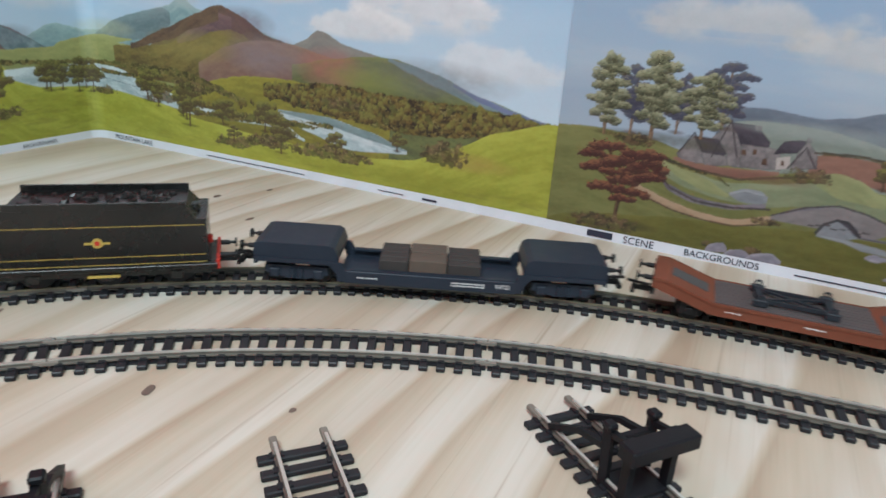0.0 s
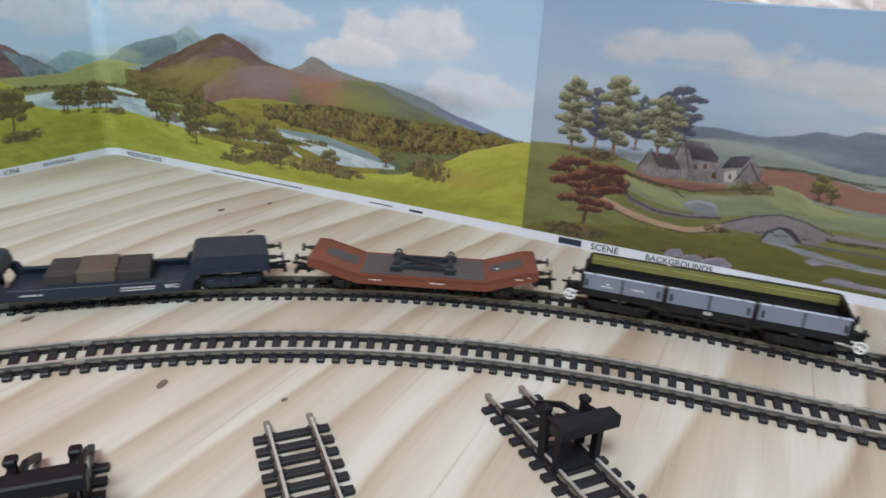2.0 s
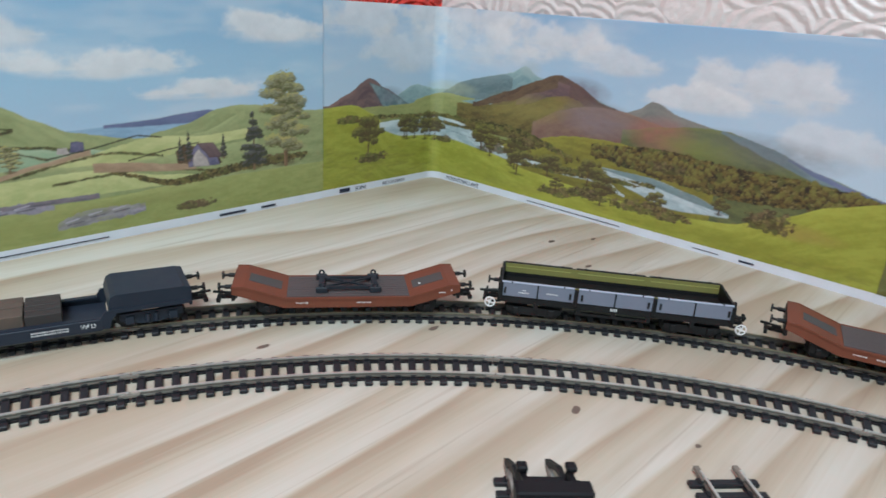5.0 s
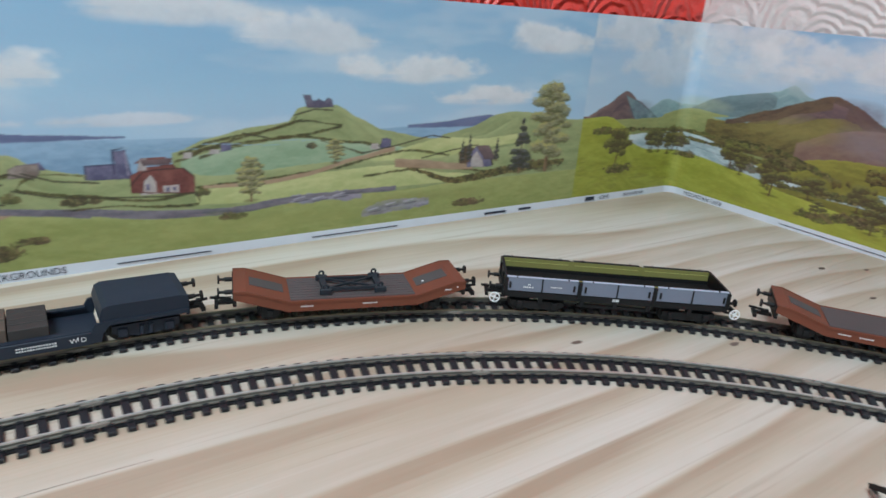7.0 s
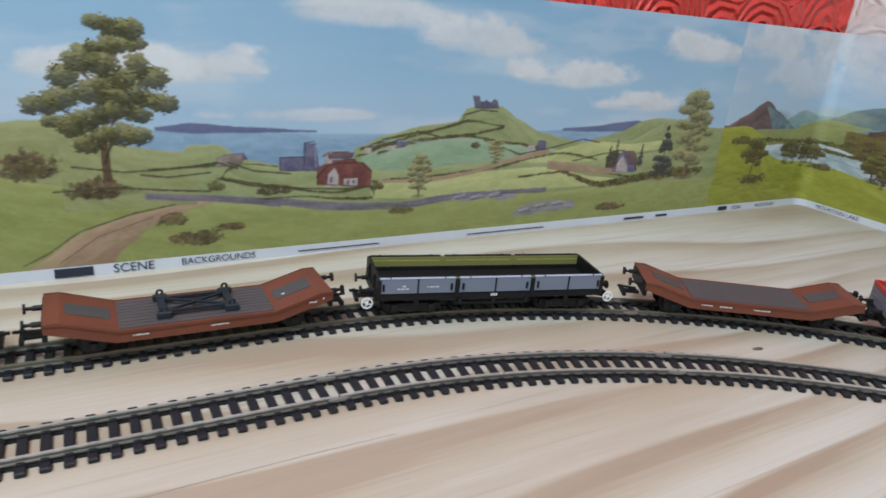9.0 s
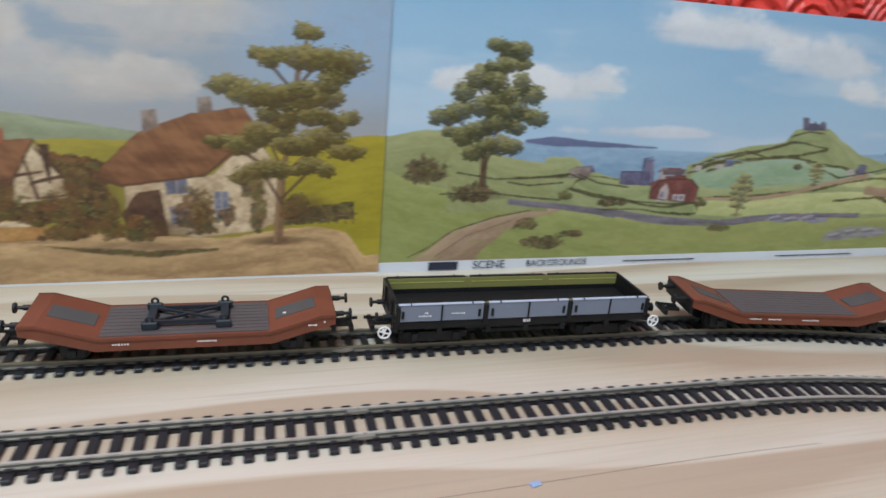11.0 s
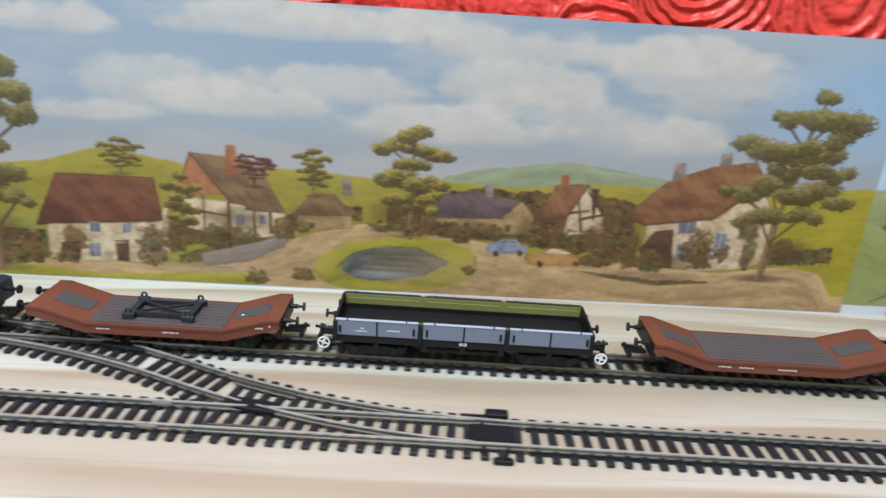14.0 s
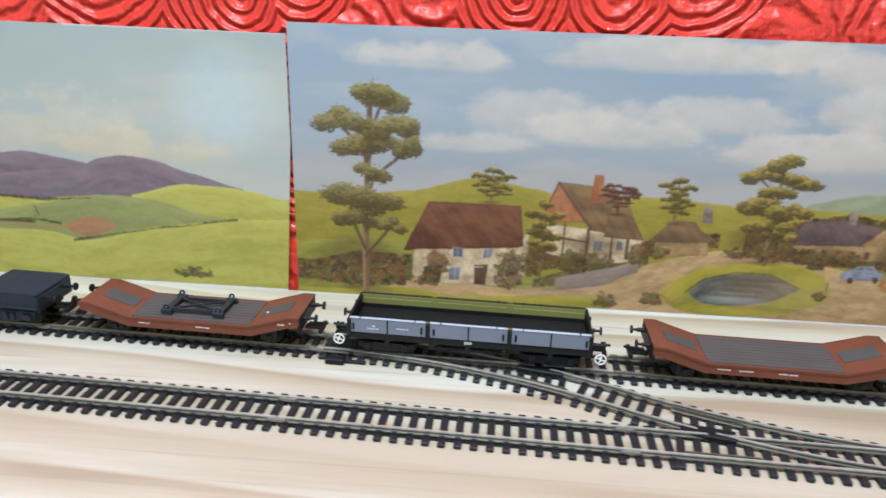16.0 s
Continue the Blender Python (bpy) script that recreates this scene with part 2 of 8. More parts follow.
for row in (
    ("far_blue", (0.16, 0.27, 0.30), (0.36, 0.47, 0.47)), ("purple_brown", (0.10, 0.07, 0.085), (0.20, 0.13, 0.12)), ("far_green", (0.20, 0.24, 0.09), (0.36, 0.36, 0.14)),
    ("dark_brown", (0.07, 0.045, 0.04), (0.15, 0.10, 0.06)), ("mountain_olive", (0.10, 0.075, 0.035), (0.22, 0.18, 0.055)), ("grey_peak", (0.17, 0.17, 0.17), (0.26, 0.25, 0.22)),
    ("mauve", (0.17, 0.09, 0.085), (0.27, 0.19, 0.13)), ("ridge_green", (0.08, 0.09, 0.05), (0.20, 0.22, 0.07)), ("mid_olive", (0.15, 0.13, 0.03), (0.32, 0.30, 0.05)),
    ("forest", (0.035, 0.025, 0.018), (0.15, 0.11, 0.035)), ("lawn", (0.255, 0.27, 0.028), (0.40, 0.41, 0.07)), ("water", (0.33, 0.42, 0.46), (0.55, 0.62, 0.64)),
    ("hedge", (0.06, 0.055, 0.025), (0.17, 0.14, 0.05)), ("bush", (0.055, 0.04, 0.025), (0.16, 0.11, 0.06)), ("garden", (0.055, 0.04, 0.018), (0.17, 0.10, 0.035)),
    ("ridge_blue", (0.10, 0.15, 0.17), (0.22, 0.29, 0.30)), ("road_pale", (0.36, 0.33, 0.30), (0.52, 0.47, 0.42)), ("garden_leaf", (0.05, 0.036, 0.018), (0.18, 0.105, 0.04)), ("hedge_leaf", (0.05, 0.048, 0.022), (0.17, 0.14, 0.05)), ("forest_leaf", (0.03, 0.024, 0.018), (0.14, 0.105, 0.035)), ("bush_leaf", (0.05, 0.036, 0.024), (0.16, 0.11, 0.06)), ("sea", (0.20, 0.34, 0.49), (0.34, 0.49, 0.62)), ("headland", (0.10, 0.13, 0.25), (0.17, 0.20, 0.32)), ("soft_green", (0.23, 0.29, 0.115), (0.40, 0.44, 0.21)),
    ("teal_field", (0.24, 0.38, 0.22), (0.40, 0.50, 0.33)), ("pale_field", (0.38, 0.45, 0.16), (0.58, 0.60, 0.28)), ("slope_green", (0.25, 0.285, 0.10), (0.39, 0.42, 0.20)),
    ("near_green", (0.24, 0.285, 0.07), (0.37, 0.40, 0.15)), ("stone_wall", (0.085, 0.08, 0.105), (0.21, 0.195, 0.22)), ("track_brown", (0.25, 0.17, 0.10), (0.45, 0.34, 0.22)),
    ("church_purple", (0.09, 0.09, 0.16), (0.20, 0.19, 0.28)), ("brick_red", (0.13, 0.045, 0.04), (0.22, 0.09, 0.07)), ("pale_wall", (0.35, 0.32, 0.30), (0.5, 0.46, 0.42)),
    ("castle_purple", (0.09, 0.08, 0.125), (0.18, 0.165, 0.21)), ("rocks", (0.16, 0.16, 0.21), (0.34, 0.33, 0.38)), ("village_hill", (0.24, 0.225, 0.03), (0.39, 0.35, 0.06)),
    ("far_teal", (0.22, 0.27, 0.16), (0.34, 0.40, 0.27)), ("ochre_field", (0.30, 0.28, 0.02), (0.45, 0.40, 0.04)), ("village_green", (0.17, 0.19, 0.03), (0.32, 0.32, 0.07)),
    ("earth", (0.32, 0.215, 0.105), (0.54, 0.40, 0.21)), ("fg_grass", (0.19, 0.19, 0.02), (0.40, 0.37, 0.05)), ("pond", (0.045, 0.05, 0.048), (0.145, 0.165, 0.165)),
    ("roof_red", (0.09, 0.035, 0.02), (0.19, 0.085, 0.045)), ("roof_brown", (0.12, 0.075, 0.04), (0.24, 0.16, 0.08)), ("roof_orange", (0.13, 0.06, 0.028), (0.27, 0.14, 0.065)),
    ("roof_purple", (0.075, 0.055, 0.06), (0.17, 0.12, 0.12)), ("brick_orange", (0.26, 0.09, 0.04), (0.38, 0.18, 0.09)), ("cream", (0.40, 0.31, 0.19), (0.66, 0.58, 0.40)),
    ("tan_wall", (0.22, 0.15, 0.065), (0.40, 0.29, 0.14)), ("stone_grey", (0.16, 0.13, 0.11), (0.32, 0.28, 0.24)), ("pane_blue", (0.10, 0.11, 0.16), (0.23, 0.25, 0.31)),
    ("door_brown", (0.055, 0.03, 0.02), (0.12, 0.07, 0.04)), ("car_blue", (0.13, 0.16, 0.25), (0.30, 0.34, 0.43)), ("car_yellow", (0.28, 0.14, 0.04), (0.46, 0.29, 0.11)),
    ("purple_hill", (0.14, 0.11, 0.15), (0.26, 0.21, 0.24)), ("hill_yellow", (0.36, 0.36, 0.06), (0.52, 0.50, 0.13)), ("hill_green", (0.22, 0.24, 0.08), (0.36, 0.38, 0.15)),
    ("brown_field", (0.30, 0.15, 0.08), (0.42, 0.24, 0.12)), ("farm_green", (0.15, 0.16, 0.05), (0.24, 0.25, 0.09)), ("farm_field", (0.22, 0.25, 0.11), (0.33, 0.36, 0.17)), ("farm_brown", (0.21, 0.11, 0.08), (0.30, 0.17, 0.125)), ("farm_stone", (0.15, 0.14, 0.145), (0.27, 0.255, 0.25)), ("farm_roof", (0.035, 0.03, 0.045), (0.085, 0.075, 0.095)), ("leaf_farm", (0.13, 0.14, 0.08), (0.23, 0.24, 0.13)), ("leaf_farmlight", (0.24, 0.25, 0.15), (0.36, 0.37, 0.23)), ("leaf_rust", (0.15, 0.065, 0.04), (0.24, 0.11, 0.06)), ("farm_lawn", (0.09, 0.092, 0.015), (0.165, 0.16, 0.04)), ("stream_grey", (0.17, 0.19, 0.21), (0.28, 0.31, 0.33)), ("farm_hill_blue", (0.10, 0.13, 0.18), (0.19, 0.23, 0.28)), ("farm_hill_pale", (0.20, 0.25, 0.22), (0.30, 0.35, 0.30)), ("farm_teal", (0.18, 0.22, 0.12), (0.28, 0.32, 0.19)),
    ("bark", (0.12, 0.075, 0.04), (0.28, 0.18, 0.10)), ("leaf_moss", (0.15, 0.15, 0.05), (0.27, 0.26, 0.10)), ("leaf_olive", (0.06, 0.063, 0.022), (0.14, 0.135, 0.045)), ("leaf_dark", (0.028, 0.034, 0.018), (0.07, 0.07, 0.028)), ("leaf_mid", (0.10, 0.11, 0.03), (0.20, 0.19, 0.05)),
    ("leaf_light", (0.28, 0.27, 0.07), (0.42, 0.40, 0.14)), ("leaf_yellow", (0.25, 0.225, 0.035), (0.38, 0.34, 0.08)), ("leaf_grey", (0.05, 0.055, 0.065), (0.12, 0.12, 0.12)),
    ("leaf_greylight", (0.22, 0.22, 0.13), (0.34, 0.34, 0.20)), ("leaf_blue", (0.045, 0.05, 0.085), (0.09, 0.095, 0.15)), ("leaf_red", (0.10, 0.038, 0.025), (0.19, 0.08, 0.045)), ("leaf_reddark", (0.055, 0.02, 0.022), (0.11, 0.045, 0.035)),
):
    INK[row[0]] = (np.array(row[1]), np.array(row[2]))
    if "leaf" in row[0] or row[0] in ("bark", "door_brown"):
        ink(*row)


def print_ink():
    """The printed picture: its inks are laid out on the sheet point by point, with a little screen grain of the press."""
    n = Nodes("print_ink")
    at = n.add("ShaderNodeAttribute")
    at.attribute_name = "Ink"
    grain = n.noise(n.coords("UV"), 900.0, 3, 0.7)
    col = n.mix(n.math("MULTIPLY", n.math("ABSOLUTE", n.math("SUBTRACT", grain, 0.5)), 0.5), at.outputs["Color"], (0.2, 0.19, 0.17))
    MATS["print_ink"] = n.done(col, 0.42, 0, 0.35)


print_ink()


# ---- mesh helpers ----
def part(name, bm, material, parent=None, label="", smooth=False):
    """One bmesh as one object, under a thing or a part. material: a name or several."""
    me = bpy.data.meshes.new(name)
    if smooth:
        for fc in bm.faces:
            fc.smooth = True
    bm.to_mesh(me)
    bm.free()
    for m in (material,) if isinstance(material, str) else material:
        me.materials.append(MATS[m])
    ob = new(name, me)
    if parent is not None:
        ob.parent = parent
    return tagged(ob, label) if label else ob


def thing(name, label, category, group="", kind=""):
    return tagged(new(name), label, category, group, kind)


def box(bm, x0, x1, y0, y1, z0, z1, bevel=0.0, m=None, index=0):
    vs = [bm.verts.new((x, y, z)) for x in (x0, x1) for y in (y0, y1) for z in (z0, z1)]
    if m is not None:
        for v in vs:
            v.co = m @ v.co
    faces = [bm.faces.new([vs[i] for i in q]) for q in ((0, 1, 3, 2), (4, 6, 7, 5), (0, 4, 5, 1), (2, 3, 7, 6), (0, 2, 6, 4), (1, 5, 7, 3))]
    for fc in faces:
        fc.material_index = index
    if bevel > 0:
        edges = {e for fc in faces for e in fc.edges}
        for fc in bmesh.ops.bevel(bm, geom=list(edges), offset=bevel, segments=1, affect="EDGES")["faces"]:
            fc.material_index = index
    return bm


def boxed(*a, **k):
    return box(bmesh.new(), *a, **k)


def bar(bm, a, b, w, h=None, index=0):
    """A square bar from a to b."""
    a, b = Vector(a), Vector(b)
    m = Matrix.Translation(a) @ (b - a).to_track_quat("X", "Z").to_matrix().to_4x4()
    h = h or w
    return box(bm, 0, (b - a).length, -w / 2, w / 2, -h / 2, h / 2, 0, m, index)


def rod(bm, a, b, r0, r1=None, n=12):
    a, b = Vector(a), Vector(b)
    m = Matrix.Translation((a + b) / 2) @ (b - a).to_track_quat("Z", "Y").to_matrix().to_4x4()
    bmesh.ops.create_cone(bm, cap_ends=True, segments=n, radius1=r0, radius2=r0 if r1 is None else r1, depth=(b - a).length, matrix=m)
    return bm


def ring(bm, centre, axis, major, minor, n=16, k=6):
    centre, q = Vector(centre), Vector(axis).to_track_quat("Z", "Y")
    grid = []
    for i in range(n):
        a = 2 * math.pi * i / n
        grid.append([bm.verts.new(centre + q @ Vector(((major + minor * math.cos(b)) * math.cos(a), (major + minor * math.cos(b)) * math.sin(a), minor * math.sin(b)))) for b in (2 * math.pi * j / k for j in range(k))])
    for i in range(n):
        for j in range(k):
            bm.faces.new((grid[i][j], grid[(i + 1) % n][j], grid[(i + 1) % n][(j + 1) % k], grid[i][(j + 1) % k]))
    return bm


def extrude_profile(bm, profile, y0, y1, index=0):
    """A closed outline in x and z, pulled from y0 to y1."""
    a = [bm.verts.new((x, y0, z)) for x, z in profile]
    b = [bm.verts.new((x, y1, z)) for x, z in profile]
    n = len(profile)
    faces = [bm.faces.new(a), bm.faces.new(b[::-1])] + [bm.faces.new((a[i], b[i], b[(i + 1) % n], a[(i + 1) % n])) for i in range(n)]
    for fc in faces:
        fc.material_index = index
    bmesh.ops.recalc_face_normals(bm, faces=faces)
    return bm


def lettering(name, text, size, m, material, parent, label=""):
    """Words in the built-in font, as a mesh."""
    data = bpy.data.curves.new(name, "FONT")
    data.body, data.size, data.align_x, data.align_y = text, size, "CENTER", "CENTER"
    tmp = bpy.data.objects.new(name, data)
    me = bpy.data.meshes.new_from_object(tmp)
    bpy.data.objects.remove(tmp)
    me.transform(m)
    me.materials.append(MATS[material])
    ob = new(name, me)
    ob.parent = parent
    return tagged(ob, label) if label else ob


# ---- the room ----
def wall_box(name, x0, x1, y0, y1, z0, z1, material, label, category="wall"):
    return tagged(part(name, boxed(x0, x1, y0, y1, z0, z1), material), label, category, kind="structure")


FLOOR, CEIL = -0.75, 1.6
wall_box("wall_north", -3.2, 0.12, 0.003, 0.12, FLOOR, CEIL, "red_paper", "red glossy embossed wallpaper behind the backdrops")
wall_box("wall_east", 0.003, 0.12, -3.0, 0.003, FLOOR, CEIL, "white_paper", "white embossed wallpaper behind the backdrops")
# unseen shell, added to close the room and bounce the lamp light
wall_box("wall_west", -3.32, -3.2, -3.0, 0.12, FLOOR, CEIL, "plaster", "unseen pale wall closing the room")
wall_box("wall_south", -3.32, 0.12, -3.12, -3.0, FLOOR, CEIL, "plaster", "unseen pale wall closing the room")
wall_box("floor", -3.32, 0.12, -3.12, 0.12, FLOOR - 0.1, FLOOR, "carpet", "unseen dark floor under the layout", "floor")
wall_box("ceiling", -3.32, 0.12, -3.12, 0.12, CEIL, CEIL + 0.1, "plaster", "unseen white ceiling closing the room", "ceiling")

board = tagged(part("baseboard", boxed(-2.6, 0.001, -1.25, 0.001, -0.018, 0.0), "plywood"), "pale plywood layout board with wavy tan grain", "layout board", kind="structure")


def blemish(u, v, w, h, turn):
    bm = bmesh.new()
    m = pose(u, v, 0.00015, 0, 0, turn)
    vs = []
    for i in range(14):
        a = 2 * math.pi * i / 14
        r = 1 + 0.25 * noise.noise(Vector((u * 90 + math.cos(a), v * 90 + math.sin(a), 0)))
        vs.append(bm.verts.new(m @ Vector((w * r * math.cos(a), h * r * math.sin(a), 0))))
    bm.faces.new(vs)
    part("knot", bm, "knot", board, "small dark knot in the plywood")


for u, v, w, h, turn in ((-0.279, -0.363, 0.004, 0.002, 20), (-0.262, -0.417, 0.0018, 0.0012, 0), (-0.078, -0.212, 0.004, 0.0022, 10), (-0.043, -0.231, 0.003, 0.0015, 0), (-0.269, -0.258, 0.004, 0.0018, 5),
                         (-0.356, -0.213, 0.004, 0.0018, 0), (-0.103, -0.263, 0.004, 0.0018, 0), (-0.157, -0.575, 0.0012, 0.001, 0)):
    blemish(u, v, w, h, turn)

crack = bmesh.new()
line = [(-0.80, -0.2085), (-0.752, -0.2078), (-0.71, -0.2072), (-0.67, -0.2064), (-0.62, -0.2062), (-0.585, -0.2070)]
for (ua, va), (ub, vb) in zip(line, line[1:]):
    corners = [crack.verts.new(p) for p in ((ua, va - 0.00010, 0.00012), (ub, vb - 0.00010, 0.00012), (ub, vb + 0.00010, 0.00012), (ua, va + 0.00010, 0.00012))]
    crack.faces.new(corners)
part("grain_split", crack, "knot", board, "thin dark split along the plywood grain")

# ---- printed backdrops ----
BORDER, TOP = 7, 178
BENDR = 0.012
LAYER = {}


def on_wall(u, z, off):
    """A place on the run of paper: u in metres along it, 0 at the corner, negative on the back wall."""
    if u <= -BENDR:
        return Vector((u, -off, z))
    if u >= BENDR:
        return Vector((-off, -u, z))
    a = (u / BENDR + 1) * math.pi / 4
    r = BENDR - off
    return Vector((-BENDR + r * math.sin(a), -BENDR + r * math.cos(a), z))


def next_layer(sheet):
    LAYER[sheet.name] = LAYER.get(sheet.name, 0.0004) + 0.000008
    return LAYER[sheet.name]


def rel_heights(corners):
    """How high each corner lies within its shape, 0 to 1."""
    zs = [z for _, z in corners]
    return [(z - min(zs)) / max(1e-9, max(zs) - min(zs)) for z in zs]


def uv_mesh(name, cells, off, mats, parent, label=""):
    """Flat print: cells are ([(u, z), ...], material index), in metres."""
    verts, faces, uvs, index = [], [], [], []
    for ring_, k in cells:
        faces.append(range(len(verts), len(verts) + len(ring_)))
        for u, z in ring_:
            verts.append(on_wall(u, z, off))
            uvs.append((u, z))
        index.append(k)
    me = bpy.data.meshes.new(name)
    me.from_pydata(verts, [], [list(q) for q in faces])
    lay = me.uv_layers.new(name="UVMap")
    for loop, uv in zip(lay.data, [uvs[i] for q in faces for i in q]):
        loop.uv = uv
    rel = me.uv_layers.new(name="Rel")
    for loop, r in zip(rel.data, [r for ring_, k in cells for r in rel_heights(ring_)]):
        loop.uv = (0.0, r)
    for p, k in zip(me.polygons, index):
        p.material_index = k
    for m in mats:
        me.materials.append(MATS[m])
    ob = new(name, me)
    if parent is not None:
        ob.parent = parent
    return tagged(ob, label) if label else ob


def along(points, u):
    """A smooth line through points (u, z)."""
    if u <= points[0][0]:
        return points[0][1]
    for i in range(len(points) - 1):
        (a, za), (b, zb) = points[i], points[i + 1]
        if u <= b:
            before = points[i - 1] if i else (2 * a - b, 2 * za - zb)
            after = points[i + 2] if i + 2 < len(points) else (2 * b - a, 2 * zb - za)
            ma = (zb - before[1]) / max(1e-6, b - before[0]) * (b - a)
            mb = (after[1] - za) / max(1e-6, after[0] - a) * (b - a)
            s = (u - a) / max(1e-6, b - a)
            smooth = (2 * s**3 - 3 * s * s + 1) * za + (s**3 - 2 * s * s + s) * ma * 0.6 + (3 * s * s - 2 * s**3) * zb + (s**3 - s * s) * mb * 0.6
            return smooth
    return points[-1][1]


CANVAS = {}


def lattice(i, j, seed):
    h = np.sin(i * 127.1 + j * 311.7 + seed * 74.7) * 43758.5453
    return h - np.floor(h)


def grain(x, y, seed, octaves=3):
    """Soft random relief over x and y, about 0 to 1."""
    total, weight = np.zeros(np.broadcast(x, y).shape), 0.0
    for k in range(octaves):
        fx, fy = x * 2**k, y * 2**k
        i, j = np.floor(fx), np.floor(fy)
        a, b = fx - i, fy - j
        a, b = a * a * (3 - 2 * a), b * b * (3 - 2 * b)
        v = (lattice(i, j, seed + k) * (1 - a) + lattice(i + 1, j, seed + k) * a) * (1 - b) + (lattice(i, j + 1, seed + k) * (1 - a) + lattice(i + 1, j + 1, seed + k) * a) * b
        total, weight = total + v * 0.55**k, weight + 0.55**k
    return total / weight


def contrast(v, low, high):
    v = np.clip((v - low) / (high - low), 0, 1)
    return v * v * (3 - 2 * v)


def lay(cv, cols, rows, mask, colour):
    """Lay a colour over a window of the picture, as strongly as the mask says."""
    img = cv["img"][rows, cols]
    cv["img"][rows, cols] = img * (1 - mask[..., None]) + colour * mask[..., None]


def window(cv, u0, u1, z0, z1):
    cols = slice(*np.searchsorted(cv["u"], (u0, u1)))
    rows = slice(*np.searchsorted(cv["z"], (z0, z1)))
    return cols, rows, cv["u"][None, cols], cv["z"][rows, None]


def next_seed(cv):
    cv["seed"] += 1
    return cv["seed"] * 3.7


ROUGH = ("rocks", "stone_wall", "pond", "purple_brown", "dark_brown", "mountain_olive", "water", "earth")
MOTTLED = ("garden", "hedge", "forest", "bush")


def mottle(material, u, z, seed):
    """Undergrowth: dabs of dark, brown, olive and now and then a warm flower or a light leaf."""
    a, b = INK[material]
    col = a * 0.8 + (b - a) * contrast(grain(u / 3.4, z / 2.6, seed, 3), 0.3, 0.72)[..., None]
    green = contrast(grain(u / 5.0, z / 4.0, seed + 40, 2), 0.48, 0.7)[..., None]
    col = col * (1 - 0.65 * green) + np.array((0.12, 0.125, 0.035)) * green * 0.65
    light = contrast(grain(u / 1.7, z / 1.3, seed + 80, 2), 0.62, 0.8)[..., None]
    col = col * (1 - 0.6 * light) + np.array((0.27, 0.23, 0.09)) * light * 0.6
    if material == "garden":
        rust = contrast(grain(u / 6.0, z / 4.5, seed + 120, 3), 0.52, 0.74)[..., None]
        col = col * (1 - 0.5 * rust) + np.array((0.20, 0.085, 0.035)) * rust * 0.5
    return col


def band(sheet, name, material, top, bottom, rough=0.5):
    """A strip of paint between an upper and a lower line, in mm: lit along its crest, its strokes following the fall."""
    cv = CANVAS[sheet.name]
    u0, u1 = max(top[0][0], sheet["from"]), min(top[-1][0], sheet["to"])
    u0 = sheet["from"] if u0 - sheet["from"] < 16 or u0 < sheet["shut"] else u0
    u1 = sheet["to"] + 1 if sheet["to"] - u1 < 16 or u1 > sheet["open"] else u1
    cols = slice(*np.searchsorted(cv["u"], (u0, u1)))
    u = cv["u"][cols]
    if len(u) < 2:
        return
    seed = next_seed(cv)
    wide = min(3.0, rough * 1.6)
    hi = np.array([along(top, x) for x in u]) + wide * (grain(u / 6.0, u * 0, seed) - 0.5) + wide * 0.6 * (grain(u / 1.8, u * 0, seed + 5) - 0.5)
    lo = np.full(len(u), float(bottom) - (4 if bottom <= 2 else 0)) if isinstance(bottom, (int, float)) else np.array([along(bottom, x) for x in u]) + wide * 0.8 * (grain(u / 5.0, u * 0, seed + 9) - 0.5)
    rows = slice(*np.searchsorted(cv["z"], (lo.min() - 2, hi.max() + 2)))
    z = cv["z"][rows, None]
    u, hi, lo = u[None], hi[None], lo[None]
    depth = hi - z
    soft = 0.55
    mask = np.clip(depth / soft + 0.5, 0, 1) * np.clip((z - lo) / (soft * 1.6) + 0.5, 0, 1)
    if u0 > sheet["from"]:
        mask = mask * np.clip((u - top[0][0]) / 1.2, 0, 1)
    if material in MOTTLED:
        ragged = contrast(grain(u / 2.2, z / 1.7, seed + 3, 2) + 0.35 * np.clip(np.minimum(depth, z - lo) / 1.2, -1, 1.6), 0.38, 0.62)
        thin = float(np.mean(hi - lo)) < 3.2
        cover = mask * (0.6 + 0.4 * ragged) * 0.9 if thin else mask * ragged
        lay(cv, cols, rows, cover, mottle(material, u, z, seed) * (0.62 if thin else 1.0))
        return
    a, b = INK[material]
    fall = np.clip(depth, 0, None)
    tone = 0.50 * grain(u / 26.0, fall / 6.0, seed, 3) + 0.30 * grain(u / 9.0, fall / 2.4, seed + 11, 2) + 0.20 * grain(u / 2.4, z / 1.3, seed + 23, 2)
    tone = 0.30 + (contrast(tone, 0.25, 0.75) - 0.5) * (0.75 if material in ROUGH else 0.42) + 0.34 * np.exp(-fall / 6.0) - 0.10 * np.clip(fall / 42.0, 0, 1)
    colour = a * 0.86 + (b * 1.06 - a * 0.86) * np.clip(tone + 0.12, 0, 1)[..., None]
    lay(cv, cols, rows, mask, colour)


def glaze(sheet, u, z, ru, rz, colour, amount):
    """A soft wash of thin colour."""
    cv = CANVAS[sheet.name]
    cols, rows, uu, zz = window(cv, u - ru, u + ru, z - rz, z + rz)
    d = ((uu - u) / ru) ** 2 + ((zz - z) / rz) ** 2
    wob = 0.6 + 0.8 * grain(uu / 7.0, zz / 4.0, next_seed(cv), 3)
    lay(cv, cols, rows, np.clip(amount * np.clip(1 - d, 0, 1) * wob, 0, 1), np.array(colour)[None, None])


